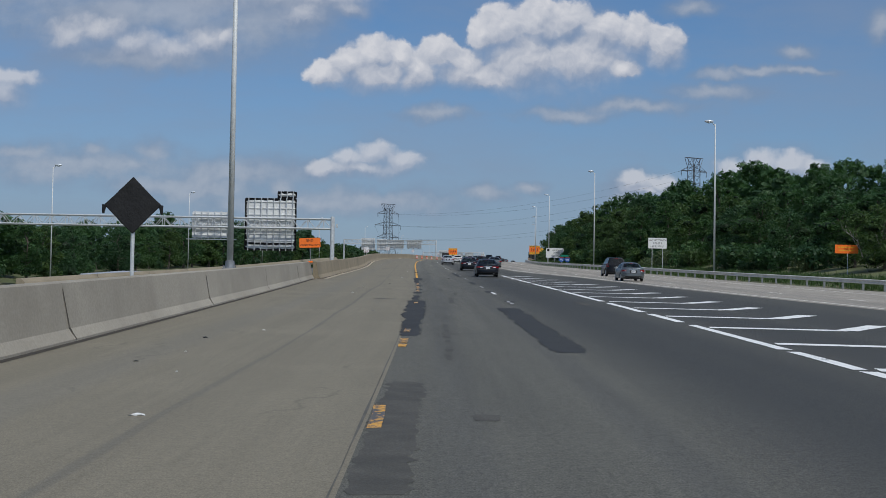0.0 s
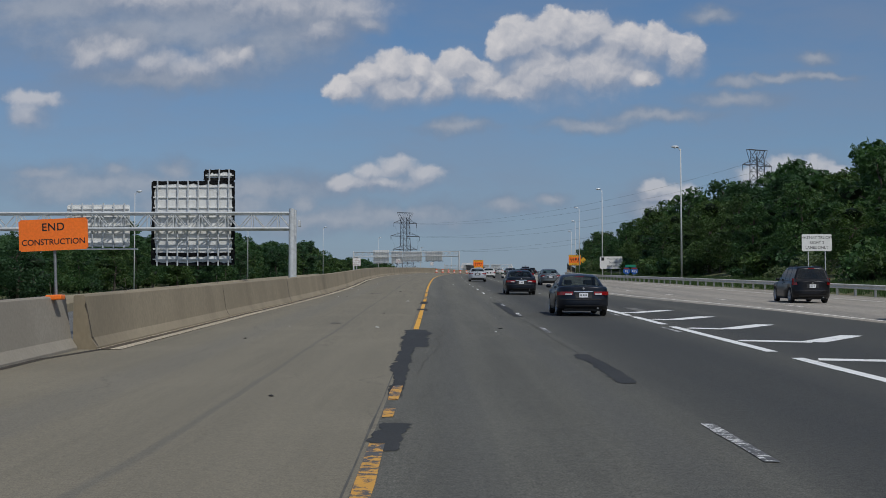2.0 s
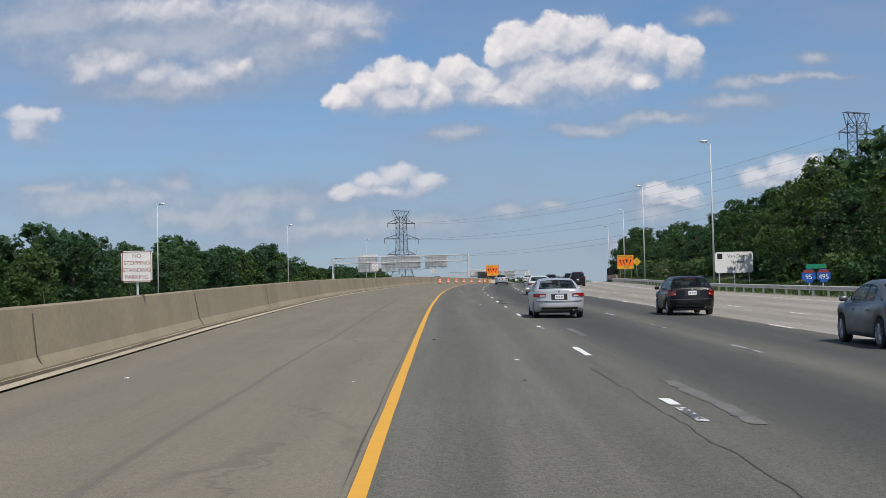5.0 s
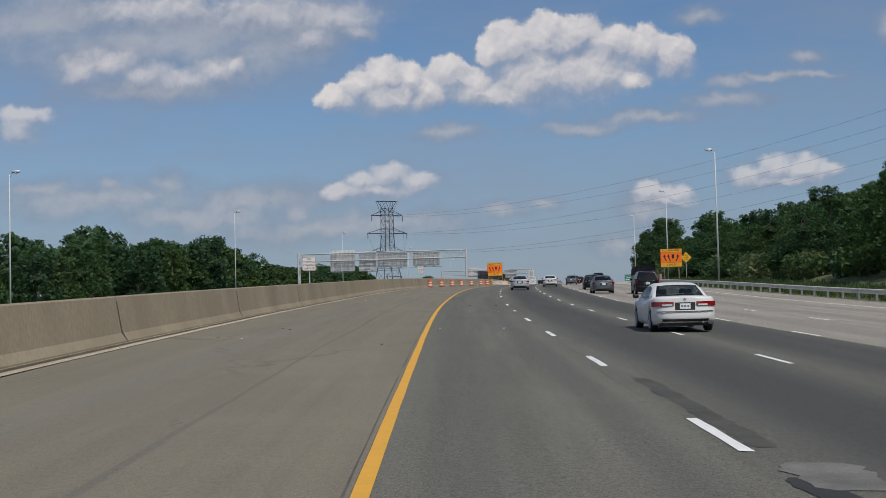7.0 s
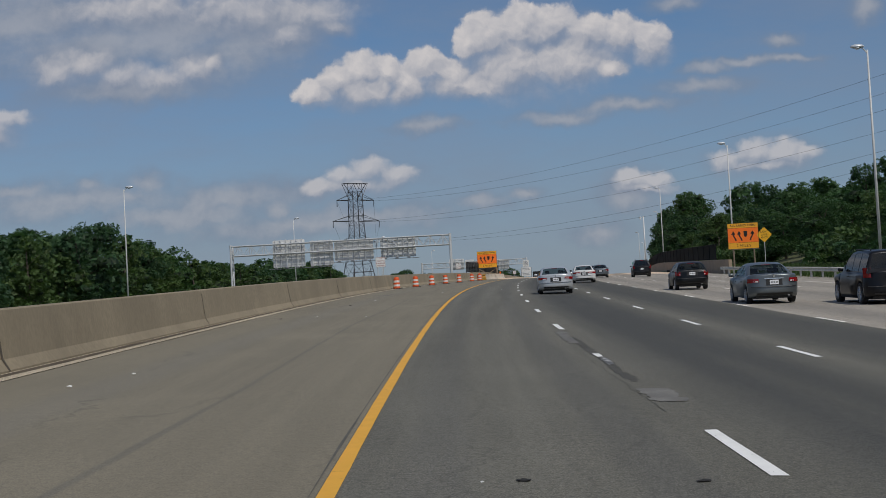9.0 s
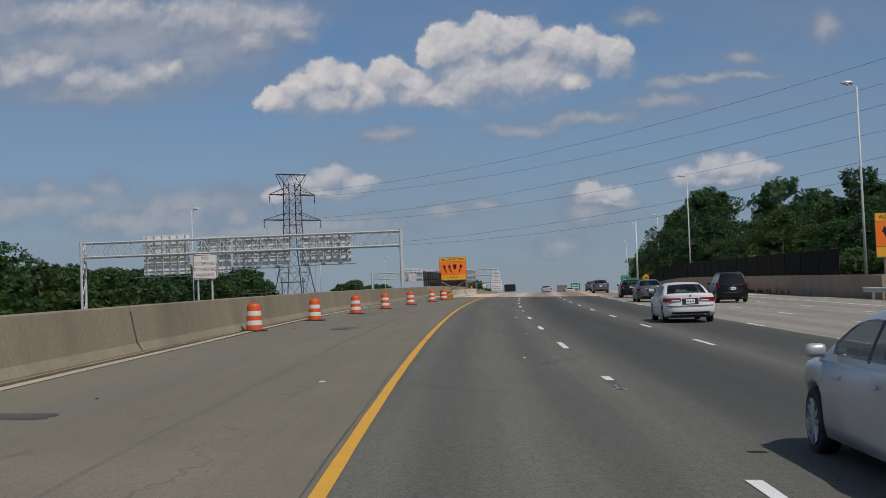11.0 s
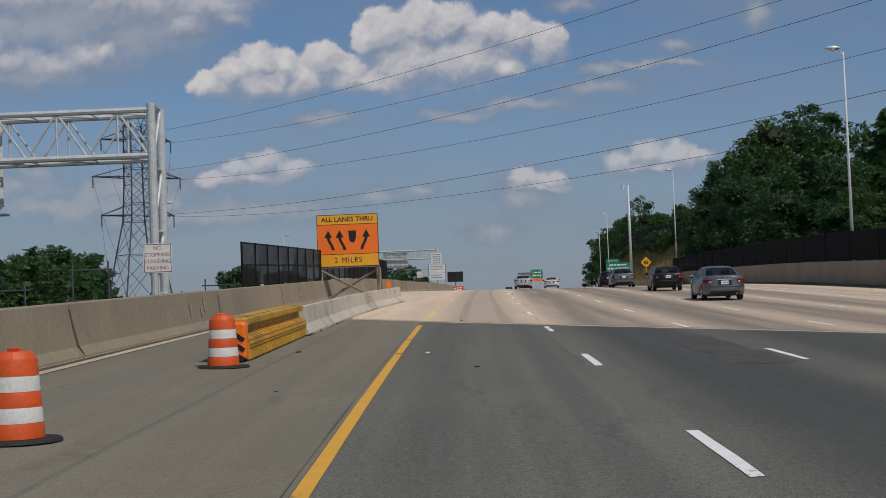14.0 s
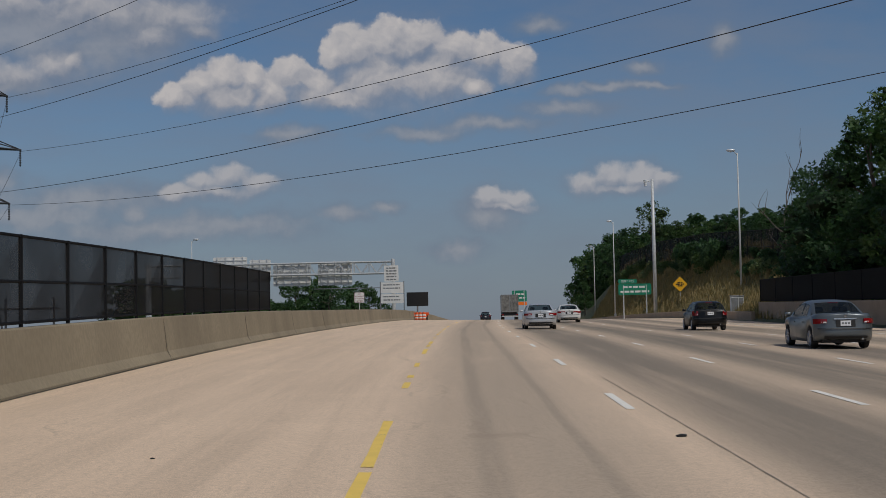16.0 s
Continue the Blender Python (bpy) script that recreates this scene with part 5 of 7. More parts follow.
lane_board(road_pose(515.6, -5.1), "orange and amber lane shift board on timber legs", True)
lane_board(road_pose(434.5, 27.75, 0.75), "orange and amber lane shift board behind the guardrail", False)


def diamond(m, size, words, label, kind="yellow_sign", tall=2.6):
    d = thing("warning_sign", m, label, "road sign", "yellow diamonds")
    posts(d, (0,), -0.6, tall + size * 0.6, "galvanised", 0.04)
    face = panel("sign_face", -size / 2, size / 2, -size / 2, size / 2, M[kind], d, bevel=0.08)
    face.matrix_local = pose(0, 0, tall, 0, 45, 0)
    for i, w in enumerate(words):
        lettering(w, size * 0.24, M["black"], d, 0, tall + (0.5 * (len(words) - 1) - i) * size * 0.26, -0.016)
    return d


diamond(road_pose(434.5, 30.0, 0.6), 1.2, ("RIGHT", "LANE", "ENDS"), "yellow diamond sign warning that a lane ends", tall=3.45)
dd = diamond(road_pose(675.5, 26.2, 1.0), 1.35, (), "yellow diamond warning sign on the grassy slope", tall=3.2)
bars([(-0.3, 0.3, 3.4, 0.16), (-0.5, 0.5, 3.2, 0.16), (-0.3, 0.3, 3.0, 0.16)], M["black"], dd, -0.016)
gs = thing("exit_sign", road_pose(697.5, 22.9, 0.0), "green exit sign with an EXIT 173 tab", "road sign")
posts(gs, (-1.6, 1.6), -0.5, 4.8, "galvanised", 0.09)
panel("sign_face", -2.3, 2.3, 3.4, 4.95, M["green_sign"], gs, bevel=0.12)
tab = panel("exit_tab", -2.3, 0.3, 5.0, 5.6, M["green_sign"], gs, bevel=0.08)
lettering("EXIT 173", 0.45, M["white_sign"], gs, -1.0, 5.3, -0.016)
bars([(-1.6, 1.6, 4.5, 0.28), (-2.0, 2.0, 3.85, 0.28)], M["white_sign"], gs, -0.016)
g2 = thing("guide_sign", road_pose(765, 8.4, 0), "green guide sign with an orange strip far ahead", "road sign")
posts(g2, (-0.9, 0.9), -0.5, 6.0, "galvanised", 0.1)
panel("sign_face", -1.4, 1.4, 3.9, 6.0, M["green_sign"], g2, bevel=0.1)
panel("orange_strip", -1.4, 1.4, 3.2, 3.85, M["orange"], g2, bevel=0.05)
bars([(-0.6, 1.1, 5.3, 0.3), (-1.0, 1.1, 4.6, 0.3)], M["white_sign"], g2, -0.016)
wx = thing("rule_sign", road_pose(669, -9.0, 0), "white rule sign fixed to the gantry post", "road sign")
panel("sign_face", -0.85, 0.85, 4.6, 6.5, M["white_sign"], wx, -0.95, -0.92)
bars([(-0.6, 0.6, 6.2 - 0.34 * i, 0.15) for i in range(5)], M["galv_dark"], wx, -0.96)
for z0, z1 in ((3.2, 4.5), (2.0, 3.1)):
    panel("lower_panel", -1.3, 1.4, z0, z1, M["white_sign"], wx, -0.9, -0.87, 0.05)
    bars([(-1.0, 1.0, z1 - 0.3, 0.14), (-1.0, 1.0, z1 - 0.7, 0.14)], M["galv_dark"], wx, -0.905)
for x in (-1.35, 1.45):
    bm = bmesh.new()
    box(bm, x - 0.06, x + 0.06, -0.85, -0.75, -0.3, 4.6)
    part("post", bm, M["galv_dark"], wx)

# ---- roadworks furniture ----
def traffic_drum():
    d = thing("traffic_drum", Matrix(), "orange traffic drum with white bands on a black rubber ring", "traffic drum", "traffic drums")
    levels = [(0.04, 0.285, "o"), (0.20, 0.275, "w"), (0.36, 0.262, "o"), (0.52, 0.250, "w"), (0.68, 0.238, "o"), (0.86, 0.226, "o")]
    bm = bmesh.new()
    bmesh.ops.create_cone(bm, cap_ends=True, segments=20, radius1=0.47, radius2=0.45, depth=0.035, matrix=pose(0, 0, 0.0175, 0, 0, 22.5))
    part("base_ring", bm, M["rubber"], d)
    for (z0, r0, c), (z1, r1, _) in zip(levels, levels[1:]):
        bm = bmesh.new()
        rings = []
        for z, r in ((z0, r0), (z0 + 0.02, r0 - 0.001), (z1 - 0.02, r1 + 0.003), (z1, r1 - 0.004)):
            rings.append([bm.verts.new((r * math.cos(a), r * math.sin(a), z)) for a in [2 * math.pi * i / 24 for i in range(24)]])
        for a, b in zip(rings, rings[1:]):
            for i in range(24):
                bm.faces.new((a[i], a[(i + 1) % 24], b[(i + 1) % 24], b[i]))
        bmesh.ops.recalc_face_normals(bm, faces=bm.faces[:])
        part("white_band" if c == "w" else "orange_band", bm, M["drum_white" if c == "w" else "drum_orange"], d, smooth=True)
    bm = bmesh.new()
    bmesh.ops.create_cone(bm, cap_ends=True, segments=24, radius1=0.222, radius2=0.17, depth=0.07, matrix=pose(0, 0, 0.895))
    part("lid", bm, M["drum_orange"], d)
    bm = bmesh.new()
    box(bm, -0.1, 0.1, -0.02, 0.02, 0.92, 0.97, 0.01)
    part("handle", bm, M["drum_orange"], d)
    return d


drum = traffic_drum()
drum.matrix_world = road_pose(417.9, -5.0)
for i, (s, o) in enumerate(((394, -6.1), (406, -5.55), (429.9, -4.5), (442.7, -3.9), (456.7, -3.3), (467.0, -2.95))):
    copy_thing(drum, road_pose(s, o, 0.0, 37 * i))

# crash cushion of yellow fluted steel
at = thing("crash_cushion", road_lie(468.2, -3.05) @ Matrix.Diagonal((1, 1, 0.9, 1)), "dirty yellow crash cushion with fluted side panels", "crash cushion")
for k in range(4):
    y0, y1 = 0.3 + 2.35 * k, 0.3 + 2.35 * (k + 1)
    bm = bmesh.new()
    box(bm, -0.29, 0.29, y0, y1 - 0.02, 0.74, 0.90, 0.025)
    beam = part("top_beam", bm, M["attenuator"], at)
    # dark discs set on the beam paint the shade of open bolt holes
    for i in range(3):
        bm = bmesh.new()
        y = y0 + 0.4 + 0.75 * i
        rod(bm, (0.12, y, 0.893), (0.12, y, 0.906), 0.05, n=12)
        part("bolt_hole", bm, M["joint"], beam)
    bm = bmesh.new()
    box(bm, -0.17, 0.17, y0 + 0.02, y1 - 0.04, 0.06, 0.76, 0.01)
    part("web", bm, M["attenuator"], at)
    for side in (-1, 1):
        bm = bmesh.new()
        prism(bm, [(side * 0.16, 0.56), (side * 0.34, 0.47), (side * 0.34, 0.43), (side * 0.16, 0.43)], y0 + 0.01, y1 - 0.03)
        ledge = part("ledge", bm, M["attenuator"], at)
        for i in range(5):
            bm = bmesh.new()
            y = y0 + 0.2 + 0.47 * i
            rod(bm, (side * 0.18, y, 0.575), (side * 0.345, y, 0.485), 0.013, n=4)
            part("rib", bm, M["attenuator"], ledge)
        for i in range(9):
            bm = bmesh.new()
            y = y0 + (y1 - y0) * (i + 0.5) / 9
            box(bm, side * 0.30 - 0.05, side * 0.30 + 0.05, y - 0.098, y + 0.098, 0.02, 0.425, 0.03)
            part("flute", bm, M["attenuator"], at)
        for z in (0.30, 0.36):
            bm = bmesh.new()
            box(bm, side * 0.357 - 0.008, side * 0.357 + 0.008, y0 + 0.02, y1 - 0.05, z - 0.014, z + 0.014)
            part("side_bar", bm, M["attenuator"], at)
bm = bmesh.new()
box(bm, -0.33, 0.33, 0.0, 0.3, 0.06, 0.84, 0.06)
part("nose", bm, M["orange"], at, "orange and black striped nose panel")
for i in range(3):
    bm = bmesh.new()
    box(bm, -0.36, 0.36, -0.012, -0.003, -0.045, 0.045, 0, pose(0, 0, 0.26 + 0.21 * i, 0, 38, 0))
    part("nose_stripe", bm, M["black"], at)

JERSEY = [(0.29, 0.0), (0.29, 0.07), (0.13, 0.30), (0.08, 0.74), (0.05, 0.76), (-0.05, 0.76), (-0.08, 0.74), (-0.13, 0.30), (-0.29, 0.07), (-0.29, 0.0)]
temp_line = lambda s: lerp(s, [(478, -2.95), (492, -2.92), (502, -2.68), (512, -2.2)])
for i in range(6):
    a = 478.0 + 6.2 * i
    bm = along(JERSEY, a + 0.02, min(a + 6.16, 511.6), temp_line, step=0.35)
    for v in bm.verts:
        n1, n2 = noise.noise(v.co * 1.7), noise.noise(v.co * 5.0 + Vector((9, 0, 0)))
        low = v.co.z - R(v.co.y, temp_line(v.co.y)).z < 0.06
        v.co += Vector((0.006 * n1, 0.006 * n2, 0.004 * n1))
        if low:
            v.co.z += max(0.0, 0.15 * n1 + 0.12 * n2 - 0.02)
    ob = finish("jersey_barrier", bm, M["jersey"])
    tagged(ob, "chipped pale portable concrete barrier on the paving", "barrier", "portable barriers")
fl = thing("flag_plate", road_pose(507.4, temp_line(507.4), 0.755), "small square orange plate standing on the barrier", "marker")
bm = bmesh.new()
box(bm, -0.11, 0.11, -0.015, 0.015, 0.02, 0.36, 0.012)
part("plate", bm, M["orange"], fl)
bm = bmesh.new()
box(bm, -0.08, 0.08, -0.05, 0.05, 0.0, 0.03, 0.008)
part("foot", bm, M["rubber"], fl)
for s in (498.5, 509.0):
    rf = finish("barrier_reflector", bmesh.new(), M["amber"])
    bm = bmesh.new()
    box(bm, -0.05, 0.05, -0.02, 0.02, -0.04, 0.04, 0.008)
    bm.to_mesh(rf.data)
    bm.free()
    rf.matrix_world = road_pose(s, temp_line(s) + 0.115, 0.58)
    tagged(rf, "small amber reflector fixed to the portable barrier", "reflector", "barrier reflectors")

vm = thing("message_trailer", road_lie(677, -6.45), "dark message board on an orange trailer", "message board")
panel("display", -1.35, 1.35, 1.75, 3.5, M["black"], vm, -0.12, 0.12, 0.03)
rods("mast", [((0, 0, 0.5), (0, 0, 1.75))], M["galv_dark"], vm, 0.1)
bm = bmesh.new()
box(bm, -1.2, 1.2, -0.9, 0.9, 0.35, 0.6, 0.03)
part("chassis", bm, M["drum_orange"], vm)
for x in (-1.15, 1.15):
    bm = bmesh.new()
    rod(bm, (x - 0.1, 0, 0.3), (x + 0.1, 0, 0.3), 0.3, n=18)
    part("wheel", bm, M["rubber"], vm)
    bm = bmesh.new()
    box(bm, x - 0.25, x + 0.25, -0.5, -0.1, 0.6, 0.95, 0.04)
    part("battery_box", bm, M["drum_orange"], vm)
for i in range(4):
    c = copy_thing(drum, road_pose(668 + 3 * i, -5.2 - 0.6 * i))

# ---- guardrail along the right ----
rail_o = lambda s: verge_line(s) - 0.35
gr = thing("guardrail", Matrix(), "galvanised corrugated guardrail on steel posts", "guardrail", kind="structure")
W_BEAM = [(0.0, 0.44), (-0.07, 0.47), (-0.07, 0.53), (0.0, 0.58), (0.0, 0.61), (-0.07, 0.66), (-0.07, 0.72), (0.0, 0.75), (0.015, 0.75), (0.015, 0.44)]
s = -60.0
while s < 432:
    part("rail", along(W_BEAM, s, min(s + 11.4, 434), rail_o, step=3.8), M["guard"], gr)
    s += 11.4
bm = bmesh.new()
box(bm, 0.03, 0.18, -0.05, 0.05, -0.3, 0.74, 0.008)
post0 = part("post", bm, M["galv_dark"], gr)
post0.matrix_world = road_pose(-58, rail_o(-58))
for i in range(1, 130):
    ob = new("post", post0.data)
    ob.parent = gr
    s = -58 + 3.8 * i
    ob.matrix_world = road_pose(s, rail_o(s))

# ---- parapet wall and dark screens on the right ----
wall_o = lambda s: lerp(s, [(432, 25.7), (530, 24.4), (617, 24.6)])
pw = thing("parapet_wall", Matrix(), "tan concrete parapet wall under a dark screen", "wall", kind="structure")
s = 432.0
while s < 616:
    part("wall_segment", along([(0.0, 0.0), (0.0, 1.45), (0.03, 1.5), (0.33, 1.5), (0.36, 1.45), (0.36, -0.4), (0, -0.4)], s, min(s + 12, 617) - 0.03, wall_o, step=4), M["wall_tan"], pw)
    s += 12
lw = thing("low_wall", Matrix(), "low concrete wall at the foot of the slope", "wall", kind="structure")
s = 617.0
while s < 780:
    part("wall_segment", along([(0.0, 0.0), (0.0, 0.72), (0.03, 0.75), (0.3, 0.75), (0.3, -0.4), (0, -0.4)], s, s + 12 - 0.03, lambda s: 24.0, step=4), M["wall_tan"], lw)
    s += 12


def mesh_cloth(name, colour, clear):
    m = bpy.data.materials.new(name)
    m.use_nodes = True
    t = m.node_tree
    b = t.nodes["Principled BSDF"]
    vec = t.nodes.new("ShaderNodeTexCoord").outputs["Object"]
    t.links.new(mixed(t, noise_tex(t, vec, 1.2, 4), tuple(c * 0.7 for c in colour), tuple(c * 1.4 for c in colour)), b.inputs["Base Color"])
    b.inputs["Roughness"].default_value = 0.9
    tr = t.nodes.new("ShaderNodeBsdfTransparent")
    mx = t.nodes.new("ShaderNodeMixShader")
    t.links.new(mapped(t, noise_tex(t, vec, 0.5, 2), 0.3, 0.7, clear * 0.7, clear * 1.3), mx.inputs[0])
    t.links.new(b.outputs[0], mx.inputs[1])
    t.links.new(tr.outputs[0], mx.inputs[2])
    t.links.new(mx.outputs[0], t.nodes["Material Output"].inputs[0])
    return m


M["screen"] = mesh_cloth("black_screen_mesh", (0.006, 0.006, 0.008), 0.13)
M["screen_dense"] = mesh_cloth("dense_black_screen", (0.006, 0.006, 0.007), 0.03)
M["hill_mesh"] = mesh_cloth("dark_hill_fence_mesh", (0.014, 0.016, 0.015), 0.22)
M["fence_post"] = plain("dark_fence_post", (0.006, 0.007, 0.009), 0.7, spec=0.15)


def screen_fence(name, s0, s1, line, z0, z1, bay, mat, label, mid=True, ends=0.0, lift=lambda s: 0.0):
    f = thing(name, Matrix(), label, "fence", kind="")
    f.matrix_world = road_pose(s0, line(s0), z0)
    back = f.matrix_world.inverted()
    n = round((s1 - s0) / bay)
    for i in range(n):
        a, b = s0 + (s1 - s0) * i / n, s0 + (s1 - s0) * (i + 1) / n
        pa, pb = R(a, line(a), lift(a)), R(b, line(b), lift(b))
        bm = bmesh.new()
        vs = [bm.verts.new(p + Vector((0, 0, z))) for p, z in ((pa, z0 + 0.05), (pb, z0 + 0.05), (pb, z1), (pa, z1))]
        bm.faces.new(vs)
        bmesh.ops.solidify(bm, geom=bm.faces[:], thickness=0.012)
        bmesh.ops.transform(bm, matrix=back, verts=bm.verts[:])
        part("mesh_panel", bm, M["screen_dense"] if 545 < a < 600 else mat, f)
        seg = [(back @ (pa + Vector((0, 0, z))), back @ (pb + Vector((0, 0, z)))) for z in ((z0 + 0.08, (z0 + z1) / 2, z1) if mid else (z1,))]
        rods("rail", seg, M["fence_post"], f, 0.028, 6)
        rods("post", [(back @ (pa + Vector((0, 0, z0 - ends))), back @ (pa + Vector((0, 0, z1 + 0.03))))], M["fence_post"], f, 0.04, 6)
    p = R(s1, line(s1), lift(s1))
    rods("post", [(back @ (p + Vector((0, 0, z0 - ends))), back @ (p + Vector((0, 0, z1 + 0.03))))], M["fence_post"], f, 0.04, 6)
    return f


screen_fence("screen_fence", 491.4, 563.4, lambda s: barrier_line(s) - 0.36, 1.13, 2.74, 3.0, M["screen"], "chain-link fence with black screen cloth on the bridge barrier")
screen_fence("screen_fence", 443, 617, lambda s: wall_o(s) + 0.18, 1.5, 3.3, 6.0, M["screen_dense"], "dense black screen on the parapet wall", False)
screen_fence("hill_fence", 632, 800, lambda s: verge_line(s) + 7.4, 5.0, 8.5, 8.0, M["hill_mesh"], "dark chain-link fence along the top of the slope", True, 1.5, lambda s: lerp(s, [(632, 0.0), (649, 0.6), (684, 2.5), (738, 4.7), (800, 5.6)]))
for s, o in ((630, 24.9), (631.4, 25.6)):
    cb = thing("utility_cabinet", road_pose(s, o, 0.6), "grey roadside equipment cabinet on the slope", "cabinet", "utility cabinets")
    bm = bmesh.new()
    box(bm, -0.35, 0.35, -0.3, 0.3, 0.0, 1.5, 0.03)
    part("body", bm, M["galvanised"], cb)
    bm = bmesh.new()
    box(bm, -0.30, 0.30, -0.32, -0.30, 0.1, 1.35, 0.01)
    part("door", bm, M["galv_dark"], cb)
    bm = bmesh.new()
    box(bm, -0.4, 0.4, -0.36, 0.36, 1.5, 1.56, 0.02)
    part("cap", bm, M["galv_dark"], cb)

# ---- lattice pylons and cables ----
def pylon(m, label):
    p = thing("pylon", m, label, "pylon", "power pylons")
    levels = [(-6, 4.6), (0, 3.6), (6.5, 2.6), (11.5, 1.75), (17, 1.5), (22, 1.45), (26, 1.4)]
    for sx in (-1, 1):
        for sy in (-1, 1):
            bm = bmesh.new()
            rings = [[bm.verts.new((sx * w + dx, sy * w + dy, z)) for dx, dy in ((-0.085, -0.085), (0.085, -0.085), (0.085, 0.085), (-0.085, 0.085))] for z, w in levels]
            for a, b in zip(rings, rings[1:]):
                for i in range(4):
                    bm.faces.new((a[i], a[(i + 1) % 4], b[(i + 1) % 4], b[i]))
            bm.faces.new(rings[0][::-1])
            bm.faces.new(rings[-1])
            part("leg", bm, M["pylon"], p)
    for (z0, w0), (z1, w1) in zip(levels, levels[1:]):
        n = 1 if w0 > 2.5 else 2
        for k in range(n):
            a, b = z0 + (z1 - z0) * k / n, z0 + (z1 - z0) * (k + 1) / n
            wa, wb = w0 + (w1 - w0) * k / n, w0 + (w1 - w0) * (k + 1) / n
            bm = bmesh.new()
            for c in range(4):
                q = Matrix.Rotation(math.pi / 2 * c, 3, "Z")
                for u, v in (((-wa, -wa, a), (wb, -wb, b)), ((wa, -wa, a), (-wb, -wb, b)), ((-wb, -wb, b), (wb, -wb, b))):
                    rod(bm, q @ Vector(u), q @ Vector(v), 0.045, n=4)
            part("lattice", bm, M["pylon"], p)
    tips = []
    for z, reach in ((23.7, 5.6), (18.1, 7.0), (12.4, 5.8)):
        for sx in (-1, 1):
            bm = bmesh.new()
            for sy in (-1, 1):
                rod(bm, (sx * 1.4, sy * 1.4, z), (sx * reach, 0, z), 0.09, n=4)
                rod(bm, (sx * 1.4, sy * 1.4, z + 1.6), (sx * reach, 0, z), 0.06, n=4)
            for k in range(3):
                x = 1.4 + (reach - 1.4) * (k + 1) / 4
                w = 1.4 * (1 - (k + 1) / 4)
                rod(bm, (sx * x, -w, z), (sx * x, w, z), 0.05, n=4)
            part("cross_arm", bm, M["pylon"], p)
            string = None
            for k in range(7):
                bm = bmesh.new()
                rod(bm, (sx * (reach - 0.1), 0, z - 0.25 * k - 0.05), (sx * (reach - 0.1), 0, z - 0.25 * k - 0.25), 0.14, 0.05, 8)
                if string is None:
                    string = part("insulator", bm, M["pylon"], p)
                else:
                    part("disc", bm, M["pylon"], string)
            tips.append((sx * reach, 0, z - 0.15))
    for sy in (-1, 1):
        bars = [((-3.6, sy * 0.5, 28.2), (3.6, sy * 0.5, 28.2), 0.09)]
        for sx in (-1, 1):
            bars.append(((sx * 1.4, sy * 1.4, 24.5), (sx * 3.6, sy * 0.5, 28.2), 0.09))
            bars.append(((sx * 1.4, sy * 1.4, 26), (sx * 1.8, sy * 0.5, 28.2), 0.07))
            bars.append(((sx * 1.4, sy * 1.4, 26), (0, sy * 0.5, 28.2), 0.06))
        for a, b, r in bars:
            bm = bmesh.new()
            rod(bm, a, b, r, n=4)
            part("peak_bar", bm, M["pylon"], p)
    return p, [p.matrix_world @ Vector(c) for c in tips]


base1, base2 = R(642.3, -51.6), R(469, 80.6)
heading = math.degrees(math.atan2(base2.y - base1.y, base2.x - base1.x)) + 90
p1, tips1 = pylon(pose(base1.x, base1.y, base1.z, 0, 0, heading), "dark steel lattice power pylon beyond the barrier")
p2, tips2 = pylon(pose(base2.x, base2.y, base2.z + 8.0, 0, 0, heading), "dark steel lattice power pylon above the woods")
feet = [R(604 + 3 * k, -37 - 2.5 * k, -1.0) for k in range(6)]
for k, (a, b) in enumerate(zip(tips1, tips2)):
    for start, end, sag in ((a, b, 5.0), (a, feet[k], 2.0)):
        c = bpy.data.curves.new("power_cable", "CURVE")
        c.dimensions, c.bevel_depth, c.bevel_resolution = "3D", 0.019, 1
        sp = c.splines.new("POLY")
        n = 28
        sp.points.add(n)
        for i in range(n + 1):
            f = i / n
            q = start.lerp(end, f) - Vector((0, 0, 4 * sag * f * (1 - f)))
            sp.points[i].co = (*q, 1)
        ob = new("power_cable", c)
        c.materials.append(M["cable"])
        tagged(ob, "dark overhead power cable strung between the pylons", "cable", "overhead cables")
# low frames of a substation beyond the bridge
for i, (s, o, h) in enumerate(((560, -40, 7), (566, -46, 5), (575, -37, 9), (590, -43, 6), (600, -36, 6), (606, -31, 7.5))):
    sf = thing("substation_frame", road_pose(s, o, -5.5), "thin grey steel frame of a substation", "steel frame", "substation frames")
    for x in (-1.8, 1.8):
        rods("post", [((x, 0, -1), (x, 0, h))], M["pylon"], sf, 0.09, 6)
    rods("beam", [((-2.2, 0, h - 0.8), (2.2, 0, h - 0.8))], M["pylon"], sf, 0.08, 6)

